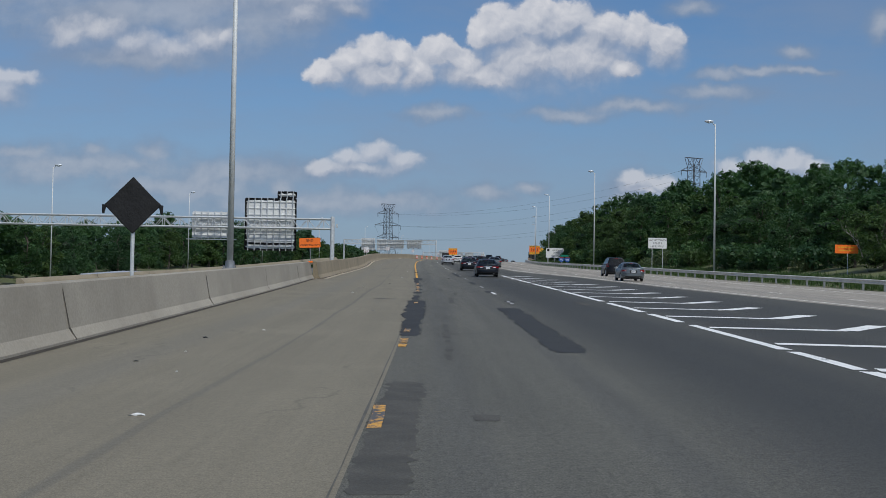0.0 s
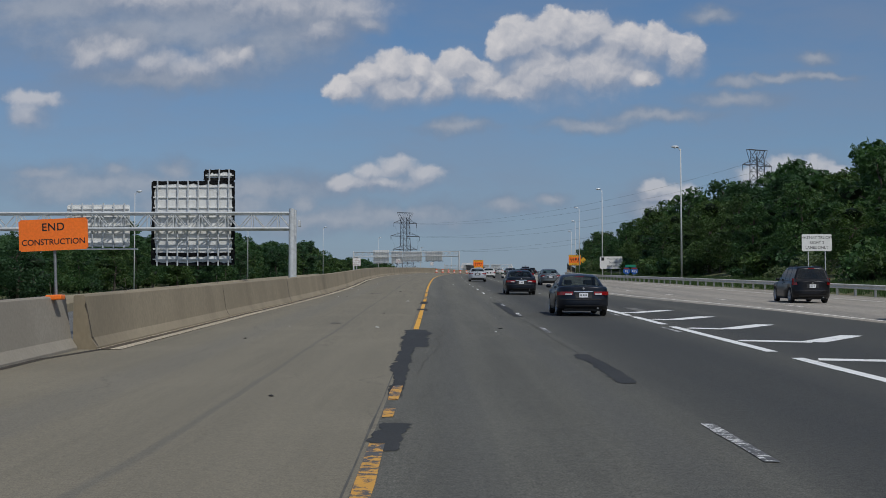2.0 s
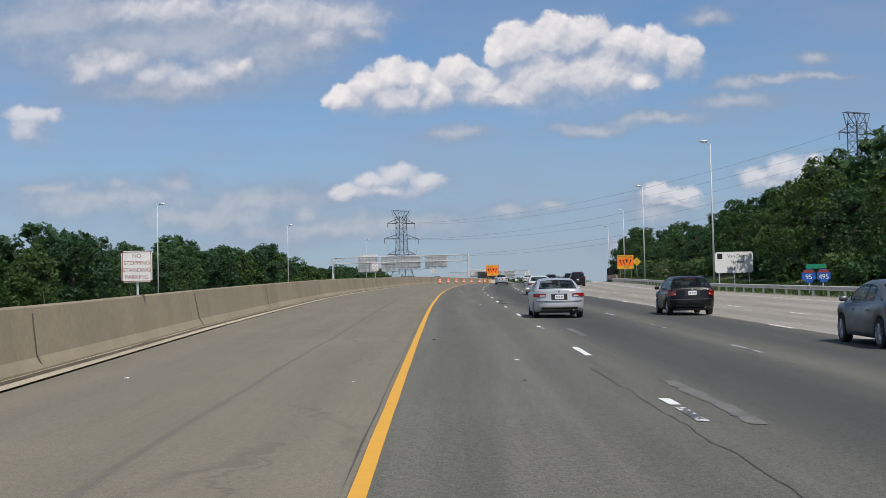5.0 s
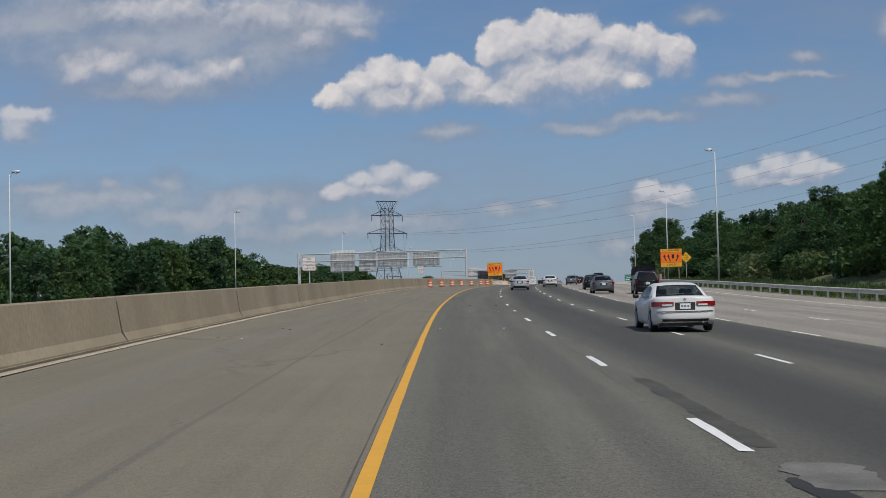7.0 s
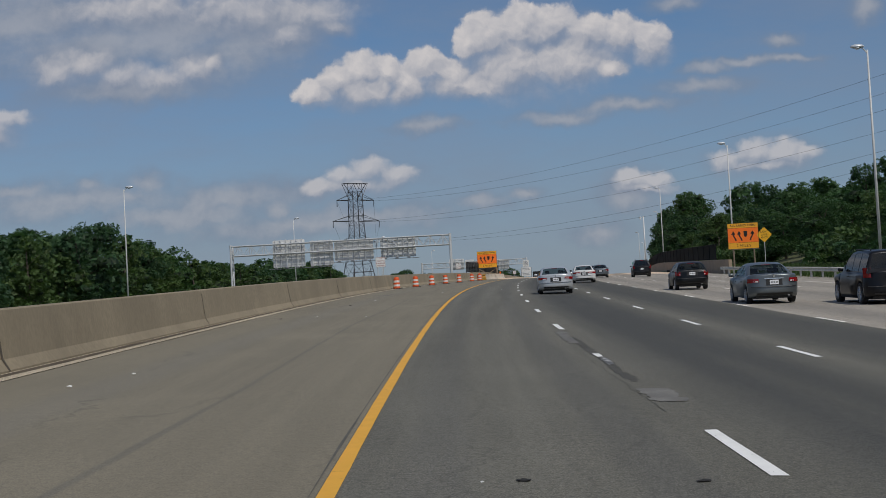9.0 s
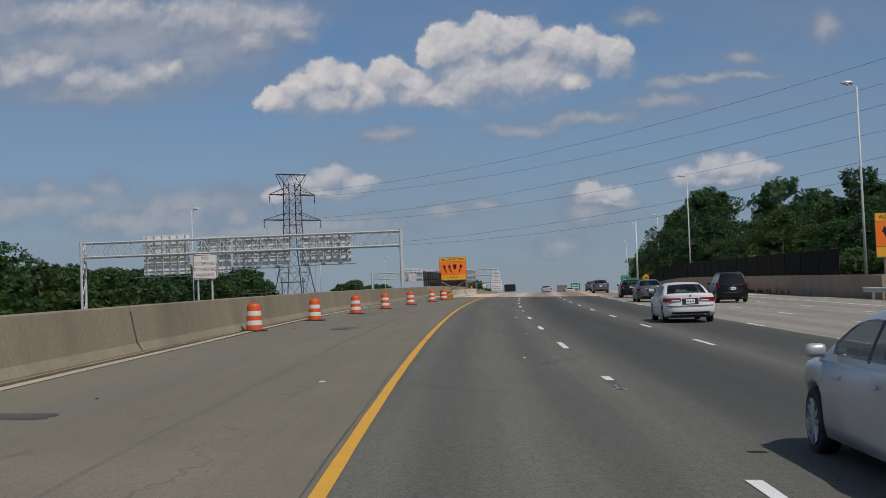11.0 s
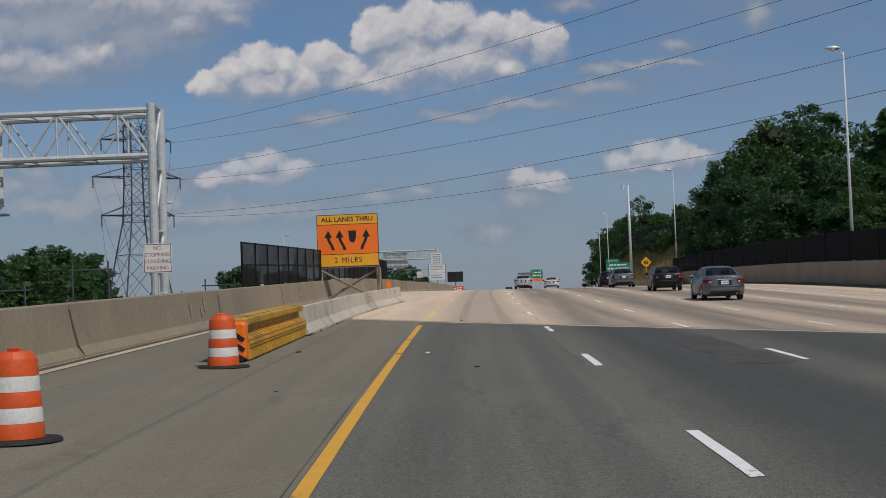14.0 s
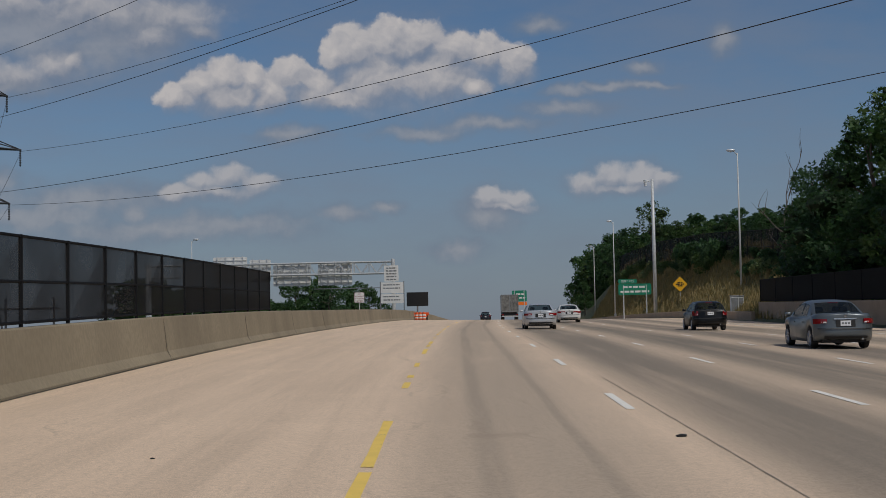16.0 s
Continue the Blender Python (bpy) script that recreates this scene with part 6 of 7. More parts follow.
# ---- trees ----
def foliage(name, colour, gaps=0.0):
    m = bpy.data.materials.new(name)
    m.use_nodes = True
    t = m.node_tree
    b = t.nodes["Principled BSDF"]
    isl = t.nodes.new("ShaderNodeNewGeometry").outputs["Random Per Island"]
    own = t.nodes.new("ShaderNodeObjectInfo").outputs["Random"]
    vec = t.nodes.new("ShaderNodeTexCoord").outputs["Object"]
    col = mixed(t, isl, tuple(c * 0.45 for c in colour), tuple(c * 1.5 for c in colour))
    col = mixed(t, mth(t, "MULTIPLY", mapped(t, noise_tex(t, vec, 0.7, 3), 0.4, 0.7), 0.55), col, (colour[0] * 1.7, colour[1] * 1.35, colour[2] * 1.1))
    col = mixed(t, mth(t, "MULTIPLY", own, 0.45), col, (colour[0] * 0.75, colour[1] * 0.75, colour[2] * 1.1))
    t.links.new(col, b.inputs["Base Color"])
    b.inputs["Roughness"].default_value = 0.62
    b.inputs["Specular IOR Level"].default_value = 0.35
    tl = t.nodes.new("ShaderNodeBsdfTranslucent")
    t.links.new(mixed(t, 0.5, col, (colour[0] * 1.6, colour[1] * 1.8, colour[2])), tl.inputs[0])
    mx = t.nodes.new("ShaderNodeMixShader")
    mx.inputs[0].default_value = 0.32
    t.links.new(b.outputs[0], mx.inputs[1])
    t.links.new(tl.outputs[0], mx.inputs[2])
    if gaps:   # the gaps between the leaflets of a spray
        hole, cut = t.nodes.new("ShaderNodeBsdfTransparent"), t.nodes.new("ShaderNodeMixShader")
        t.links.new(mth(t, "GREATER_THAN", noise_tex(t, vec, 8.5, 1.0, 0.5), gaps), cut.inputs[0])
        t.links.new(mx.outputs[0], cut.inputs[1])
        t.links.new(hole.outputs[0], cut.inputs[2])
        mx = cut
    t.links.new(mx.outputs[0], t.nodes["Material Output"].inputs[0])
    return m


M["leaf"] = foliage("broad_leaves", (0.043, 0.098, 0.029), gaps=0.57)
M["leaf_olive"] = foliage("olive_leaves", (0.056, 0.104, 0.028), gaps=0.57)
M["leaf_dark"] = foliage("deep_green_leaves", (0.036, 0.085, 0.031), gaps=0.57)
M["leaf_pale"] = foliage("pale_grey_green_leaves", (0.12, 0.165, 0.070), gaps=0.57)
# Darker copy of the leaf green; the crown's inner shade is in the colour.
M["leaf_shade"] = foliage("inner_shade_green", (0.016, 0.034, 0.012))
M["bark"] = material("grey_brown_bark", (0.12, 0.10, 0.08), 0.9, var=0.3, scale=2, fine=20, bump=0.03, stretch=(3, 3, 0.5))
M["dead_wood"] = material("bleached_dead_wood", (0.30, 0.28, 0.25), 0.9, var=0.3, scale=2, fine=20, bump=0.02, stretch=(3, 3, 0.5))
M["dry_grass"] = foliage("dry_straw_grass", (0.27, 0.22, 0.10))


def leaf_mesh(name, lobes, count, size, seed, mat):
    """Many small folded leaf sprays strewn through ellipsoid lobes (centre, radii)."""
    rng = np.random.default_rng(seed)
    vol = np.array([r[0] * r[1] * r[2] for _, r in lobes]) ** 0.67
    pick = rng.choice(len(lobes), count, p=vol / vol.sum())
    cen, rad = np.array([c for c, _ in lobes])[pick], np.array([r for _, r in lobes])[pick]
    d = rng.normal(size=(count, 3))
    d /= np.linalg.norm(d, axis=1, keepdims=True)
    depth = rng.uniform(0.40, 1.15, (count, 1)) ** 0.6
    p = cen + d * rad * depth
    up = d * 0.5 + rng.normal(size=(count, 3)) * 0.9 + np.array([0, 0, 0.3])
    up /= np.linalg.norm(up, axis=1, keepdims=True)
    a = np.cross(up, rng.normal(size=(count, 3)))
    a /= np.linalg.norm(a, axis=1, keepdims=True)
    b = np.cross(up, a)
    k = size * rng.uniform(0.55, 1.3, (count, 1))
    v = np.empty((count, 4, 3))
    v[:, 0], v[:, 2] = p - a * k, p + a * k * 0.9
    v[:, 1], v[:, 3] = p + b * k * 0.62 + up * k * 0.18, p - b * k * 0.55 - up * k * 0.1
    me = bpy.data.meshes.new(name)
    me.from_pydata(v.reshape(-1, 3).tolist(), [], (np.arange(count)[:, None] * 4 + np.arange(4)).tolist())
    me.materials.append(mat)
    return me


def tree_kind(height, spread, seed, mat, count, size, label, low=0.12, crowns=9):
    rng = random.Random(seed)
    top = thing("tree", Matrix(), label, "tree", "roadside trees")
    bm = bmesh.new()
    pts = [Vector((0, 0, -0.6))]
    for i in range(1, 6):
        pts.append(Vector((rng.uniform(-0.3, 0.3) * i / 3, rng.uniform(-0.3, 0.3) * i / 3, height * 0.16 * i)))
    r = 0.016 * height + 0.06
    for i, (a, b) in enumerate(zip(pts, pts[1:])):
        rod(bm, a, b, r * (1 - 0.16 * i), r * (1 - 0.16 * (i + 1)), 7)
    lobes = []
    for i in range(crowns):
        f = (i + 0.5) / crowns
        z = height * (low + (0.90 - low) * f)
        wide = spread * (0.55 + 0.75 * math.sin(math.pi * min(1, 0.22 + 0.72 * f))) * 0.62
        ang = i * 2.4 + rng.uniform(-0.5, 0.5)
        off = wide * rng.uniform(0.35, 0.75) * (1 - 0.5 * max(0, f - 0.7) / 0.3)
        c = (off * math.cos(ang), off * math.sin(ang), z)
        rr = spread * rng.uniform(0.30, 0.50) * (1 - 0.35 * f)
        lobes.append((c, (rr * 1.15, rr * 1.15, rr * rng.uniform(0.75, 1.05))))
        j = min(4, max(1, int(z / (height * 0.16))))
        rod(bm, pts[j], c, r * 0.35, r * 0.12, 5)
        for q in range(6):
            a2, e2 = rng.uniform(0, 6.3), rng.uniform(-0.3, 0.9)
            c2 = (c[0] + rr * 1.05 * math.cos(a2) * math.cos(e2), c[1] + rr * 1.05 * math.sin(a2) * math.cos(e2), c[2] + rr * 0.9 * math.sin(e2))
            r2 = rr * rng.uniform(0.22, 0.46)
            lobes.append((c2, (r2, r2, r2 * 0.85)))
    part("trunk", bm, M["bark"], top, "grey-brown bark")
    crown = new("crown", leaf_mesh("crown", lobes, count, size, seed, mat))
    crown.parent = top
    # opaque filler masses, coloured dark to stand for shade inside the crown
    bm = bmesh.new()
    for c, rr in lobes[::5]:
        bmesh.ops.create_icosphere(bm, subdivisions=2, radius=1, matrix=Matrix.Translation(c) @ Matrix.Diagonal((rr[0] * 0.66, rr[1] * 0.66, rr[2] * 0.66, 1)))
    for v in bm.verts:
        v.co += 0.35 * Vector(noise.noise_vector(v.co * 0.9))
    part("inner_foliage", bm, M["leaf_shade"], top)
    return top


L1, L2, L3 = "tall broadleaf tree in full dark green leaf", "olive green broadleaf tree in full leaf", "dense dark green tree at the wood's edge"
near_kinds = [tree_kind(12, 4.6, 1, M["leaf"], 6400, 0.21, L1), tree_kind(12, 4.2, 2, M["leaf_olive"], 6400, 0.205, L2), tree_kind(12, 5.0, 3, M["leaf_dark"], 6400, 0.215, L3), tree_kind(12, 3.7, 4, M["leaf"], 6200, 0.20, L1, 0.2), tree_kind(12, 4.7, 8, M["leaf_olive"], 6400, 0.21, L2, 0.1, 11)]
far_kinds = [tree_kind(12, 4.8, 5, M["leaf"], 2700, 0.34, L1, 0.1), tree_kind(12, 4.4, 6, M["leaf_olive"], 2700, 0.34, L2, 0.1), tree_kind(12, 5.2, 7, M["leaf_dark"], 2700, 0.35, L3, 0.1)]
shrub_kinds = []
for seed, mat, lab in ((21, "leaf", "rounded green shrub at the road's edge"), (22, "leaf_olive", "olive green shrub with loose twigs"), (23, "leaf_dark", "dense dark green shrub at the wood"), (24, "leaf_pale", "pale grey-green shrub on the slope")):
    sb = thing("shrub", Matrix(), lab, "shrub", "verge shrubs")
    rng = random.Random(seed)
    lobes = [((rng.uniform(-1.3, 1.3), rng.uniform(-1.3, 1.3), rng.uniform(0.5, 1.8)), (rng.uniform(0.6, 1.1),) * 3) for _ in range(9)]
    ob = new("crown", leaf_mesh("crown", lobes, 1150, 0.23, seed, M[mat]))
    ob.parent = sb
    bm = bmesh.new()
    for c, rr in lobes:
        rod(bm, (0, 0, -0.3), c, 0.05, 0.015, 5)
    part("stem", bm, M["bark"], sb)
    shrub_kinds.append(sb)


def plant(kind, s, o, tall, rng, wide=1.0, proto=12.0):
    k = tall / proto
    p = R(s, o, rise(s, o) - 0.15)
    m = Matrix.LocRotScale(p, Euler((rng.uniform(-0.04, 0.04), rng.uniform(-0.04, 0.04), rng.uniform(0, 6.28))), (k * wide, k * wide, k))
    ob = copy_thing(kind, m)
    ob.matrix_world = m
    return ob


def top_right(s):
    """How far the wood on the right stands over the road."""
    return lerp(s, [(60, 10.5), (110, 11.0), (150, 12.4), (170, 13.2), (195, 15.5), (230, 16.3), (290, 16.4), (330, 15.5), (350, 12.6), (380, 11.8), (450, 12.0), (500, 13.2), (540, 13.5), (565, 14.5), (585, 18.0), (600, 19.0), (612, 18.5), (618, 15.0), (625, 10.5), (645, 12.2), (675, 13.6), (709, 15.0), (770, 18.5), (835, 21.4), (906, 25.0), (960, 25.0)])


def top_left(s):
    """How far the wood beyond the lower carriageway stands over the road."""
    return lerp(s, [(60, 6), (160, 6.0), (205, 5.0), (235, 4.4), (262, 4.6), (282, 6.3), (320, 6.4), (343, 8.6), (358, 6.0), (372, 4.6), (390, 5.4), (408, 7.8), (430, 8.0), (452, 10.2), (466, 8.2), (485, 9.2), (508, 6.2), (545, 5.6), (570, 6.0), (605, 7.0), (690, 7.5), (760, 8.0), (900, 8.0)])


rng = random.Random(11)
LEFT_GAP = ((612, 700), (640, 735), (668, 775))   # the break in each row on the left, round the pylon
BACK = []   # the deeper rows, joined into one piece of woodland
s = 84.0
while s < 960:
    slope = s > 628
    for row, (gap, share) in enumerate(((11.5, 0.95), (15.5, 1.0), (20.0, 1.05)) if slope else ((9.0, 0.68), (15.0, 0.88), (22.0, 1.0), (30.0, 1.04))):
        o = verge_line(s) + gap + rng.uniform(-1.2, 1.8)
        if 560 < s <= 628 and row < 2:
            o = verge_line(s) + (6.0, 11.0)[row] + rng.uniform(-1, 1)
            share = (0.80, 1.0)[row]
        tall = max(3.5, top_right(s) * share * rng.uniform(0.76, 1.10) - rise(s, o))
        wide = rng.uniform(0.95, 1.25) * (1.3 if tall < 8 else 1.0)
        at_s = s + rng.uniform(-2.5, 2.5)
        if row < 2:
            plant(rng.choice(near_kinds if s < 660 and row == 0 or 560 < s < 660 else far_kinds), at_s, o, tall, rng, wide)
        else:
            BACK.append((at_s, o, tall, wide))
    s += 8.6 if s < 655 else 9.5
s = 120.0
while s < 860:
    for row, (o0, share) in enumerate(((-50, 0.86), (-58, 1.0), (-68, 1.1))):
        o = o0 + rng.uniform(-2.5, 2.5)
        if LEFT_GAP[row][0] < s < LEFT_GAP[row][1]:
            continue
        tall = max(3, top_left(s) * share * rng.uniform(0.78, 1.12) - rise(s, o))
        wide = rng.uniform(1.0, 1.3)
        at_s = s + rng.uniform(-3, 3)
        if row == 0:
            plant(rng.choice(far_kinds if s > 300 else near_kinds), at_s, o, tall, rng, wide)
        else:
            BACK.append((at_s, o, tall, wide))
    s += 8.5
for s, o, tall in ((728, -24, 13.5), (734, -30, 15), (741, -21, 13), (748, -27, 14.5), (755, -19.5, 12.5), (764, -24, 12), (772, -17.5, 9), (840, 26, 9), (856, 29, 8), (872, 25, 7), (890, 31, 9), (820, 33, 11)):
    plant(rng.choice(near_kinds), s, o, tall, rng)


def woodland():
    """All deeper trees as one mass of leaf sprays on rounded crowns."""
    gen = np.random.default_rng(4)
    parts = []
    for kind in far_kinds:
        me = next(c for c in kind.children if c.name.startswith("crown")).data
        co = np.empty(len(me.vertices) * 3)
        me.vertices.foreach_get("co", co)
        parts.append(co.reshape(-1, 4, 3)[:1150])
    out = []
    for n, (s, o, tall, wide) in enumerate(BACK):
        k, a = tall / 12, gen.uniform(0, 6.28)
        q = parts[n % 3]
        mid = q.mean(1, keepdims=True)
        q = mid + (q - mid) * 1.75
        p = R(s, o, rise(s, o) - 0.15)
        rot = np.array([[math.cos(a), -math.sin(a), 0], [math.sin(a), math.cos(a), 0], [0, 0, 1]])
        out.append((q @ rot.T) * (k * wide, k * wide, k) + (p.x, p.y, p.z))
    v = np.concatenate(out).reshape(-1, 3)
    me = bpy.data.meshes.new("woodland")
    n = len(v) // 4
    me.vertices.add(len(v))
    me.vertices.foreach_set("co", v.ravel())
    me.loops.add(n * 4)
    me.loops.foreach_set("vertex_index", np.arange(n * 4, dtype=np.int32))
    me.polygons.add(n)
    me.polygons.foreach_set("loop_start", np.arange(0, n * 4, 4, dtype=np.int32))
    me.update(calc_edges=True)
    me.materials.append(M["leaf"])
    tagged(new("woodland", me), "deep green broadleaf woodland behind the first trees", "woodland", kind="stuff")


woodland()
# shrubs along the verge and over the slope
for i in range(70):
    s = rng.uniform(122, 560)
    plant(rng.choice(shrub_kinds), s, verge_line(s) + rng.uniform(5.0, 8.0), rng.uniform(1.4, 3.2), rng, 1.2, 2.6)
for i in range(64):
    s = rng.uniform(640, 800)
    plant(rng.choice(shrub_kinds), s, verge_line(s) + rng.uniform(5.4, 8.4), rng.uniform(0.7, 1.9), rng, 1.2, 2.6)
for i in range(12):   # creepers grown up over the hill fence
    s = rng.uniform(668, 712)
    plant(shrub_kinds[2], s, verge_line(s) + rng.uniform(7.0, 7.8), rng.uniform(2.6, 3.6), rng, 0.8, 2.6)
# a thin-crowned tree over the slope
thin_kind = tree_kind(12, 4.6, 31, M["leaf_olive"], 1500, 0.26, "thin-crowned tree on top of the slope", 0.45, 8)
plant(thin_kind, 751, 32.0, 11.5, rng, 0.95)


def dead_tree(m, height, seed, label):
    rng = random.Random(seed)
    d = thing("dead_tree", m, label, "dead tree", "bare trees")
    bm = bmesh.new()

    def limb(a, way, length, r, depth):
        q = a
        for k in range(4):
            w = (way + 0.28 * Vector((rng.uniform(-1, 1), rng.uniform(-1, 1), rng.uniform(-0.3, 0.7)))).normalized()
            e = q + w * length / 4
            rod(bm, q, e, r * (1 - k * 0.2), r * (1 - (k + 1) * 0.2), 6)
            if depth and k:
                limb(e, (w + 0.9 * Vector((rng.uniform(-1, 1), rng.uniform(-1, 1), rng.uniform(0, 0.8)))).normalized(), length * 0.55, r * 0.5, depth - 1)
            q, way = e, w

    limb(Vector((0, 0, -0.3)), Vector((0, 0, 1)), height, height * 0.018, 2)
    part("bare_wood", bm, M["dead_wood"] if seed != 3 else M["bark"], d)
    return d


for s, o, h, seed in ((109, 36.3, 2.9, 1), (111, 37.6, 3.3, 2), (632, 30.6, 7.8, 3), (633, 31.8, 5.2, 5), (636, 31.0, 4.4, 3)):
    p = R(s, o, rise(s, o))
    dead_tree(pose(p.x, p.y, p.z), h, seed, "bare dead tree with forked limbs at the wood's edge")


def grass_stuff(name, count, spread, mat, label, seed, tall):
    """Strewn grass tufts as one sheet of blades."""
    rng = random.Random(seed)
    verts, faces = [], []
    for i in range(count):
        s, o = spread(rng)
        p = R(s, o, rise(s, o) - 0.03)
        for b in range(4):
            a, h, w = rng.uniform(0, 6.28), tall * rng.uniform(0.5, 1.2), 0.05
            q = p + Vector((rng.uniform(-0.2, 0.2), rng.uniform(-0.2, 0.2), 0))
            n = len(verts)
            lean = Vector((math.cos(a), math.sin(a), 0)) * h * 0.35
            side = Vector((-math.sin(a), math.cos(a), 0)) * w
            verts += [q - side, q + side, q + lean + Vector((0, 0, h))]
            faces.append((n, n + 1, n + 2))
    me = bpy.data.meshes.new(name)
    me.from_pydata([tuple(v) for v in verts], [], faces)
    me.materials.append(mat)
    tagged(new(name, me), label, "grass", kind="stuff")


def on_slope(rng):
    s = rng.uniform(600, 800)
    return s, verge_line(s) + rng.uniform(0.8, 15)


def on_verge(rng):
    s = rng.uniform(80, 480)
    return s, verge_line(s) + rng.uniform(0.3, 5)


grass_stuff("slope_grass", 22000, on_slope, M["dry_grass"], "tall dry straw grass on the slope", 5, 0.8)
grass_stuff("verge_grass", 14000, on_verge, M["leaf_olive"], "rank green grass behind the guardrail", 6, 0.5)
for k in [*near_kinds, *far_kinds, *shrub_kinds, thin_kind]:
    for ob in (*k.children_recursive, k):
        bpy.data.objects.remove(ob)

# ---- vehicles ----
def car_paint(name, colour, metal=0.25):
    m = bpy.data.materials.new(name)
    m.use_nodes = True
    t = m.node_tree
    b = t.nodes["Principled BSDF"]
    vec = t.nodes.new("ShaderNodeTexCoord").outputs["Object"]
    dust = mapped(t, noise_tex(t, vec, 2.5, 5), 0.45, 0.8, 0.0, 0.05)
    t.links.new(mixed(t, dust, colour, (0.20, 0.18, 0.15)), b.inputs["Base Color"])
    b.inputs["Metallic"].default_value, b.inputs["Roughness"].default_value = metal, 0.35
    b.inputs["Specular IOR Level"].default_value = 0.3
    b.inputs["Coat Weight"].default_value, b.inputs["Coat Roughness"].default_value = 0.25, 0.06
    return m


def car_glass(name, tint, clear):
    """Tinted window glass that lets the cabin show and mirrors the sky."""
    m = bpy.data.materials.new(name)
    m.use_nodes = True
    t = m.node_tree
    b = t.nodes["Principled BSDF"]
    b.inputs["Base Color"].default_value = (0.010, 0.013, 0.015, 1)
    b.inputs["Roughness"].default_value = 0.05
    b.inputs["Coat Weight"].default_value = 0.4
    tr = t.nodes.new("ShaderNodeBsdfTransparent")
    tr.inputs[0].default_value = (*tint, 1)
    mx = t.nodes.new("ShaderNodeMixShader")
    mx.inputs[0].default_value = clear
    t.links.new(b.outputs[0], mx.inputs[1])
    t.links.new(tr.outputs[0], mx.inputs[2])
    t.links.new(mx.outputs[0], t.nodes["Material Output"].inputs[0])
    return m


M["car_glass"] = car_glass("lightly_tinted_car_glass", (0.62, 0.70, 0.70), 0.62)
M["dark_glass"] = car_glass("darkly_tinted_car_glass", (0.25, 0.28, 0.30), 0.35)
M["tail_red"] = plain("red_tail_lens", (0.26, 0.007, 0.010), 0.15, coat=0.8)
M["tail_clear"] = plain("clear_lamp_lens", (0.75, 0.74, 0.74), 0.12, coat=0.8)
M["trim_black"] = plain("black_plastic_trim", (0.018, 0.018, 0.019), 0.55)
M["alloy"] = plain("silver_alloy", (0.45, 0.46, 0.47), 0.3, 0.7)
M["chrome"] = plain("bright_chrome", (0.75, 0.76, 0.78), 0.12, 0.9)
M["plate"] = plain("white_plate", (0.80, 0.81, 0.83), 0.4)
M["cabin"] = plain("dark_cabin_cloth", (0.045, 0.043, 0.041), 0.8)
M["cabin_pale"] = plain("pale_grey_cabin_cloth", (0.22, 0.21, 0.20), 0.8)


def skin(bm, rings):
    for a, b in zip(rings, rings[1:]):
        for j in range(len(a) - 1):
            bm.faces.new((a[j], a[j + 1], b[j + 1], b[j]))


def bell(z, lo, hi, soft):
    """1 between lo and hi, falling to 0 over soft on both sides."""
    f = max(0.0, min(1.0, (z - lo) / soft + 1, (hi - z) / soft + 1))
    return f * f * (3 - 2 * f)


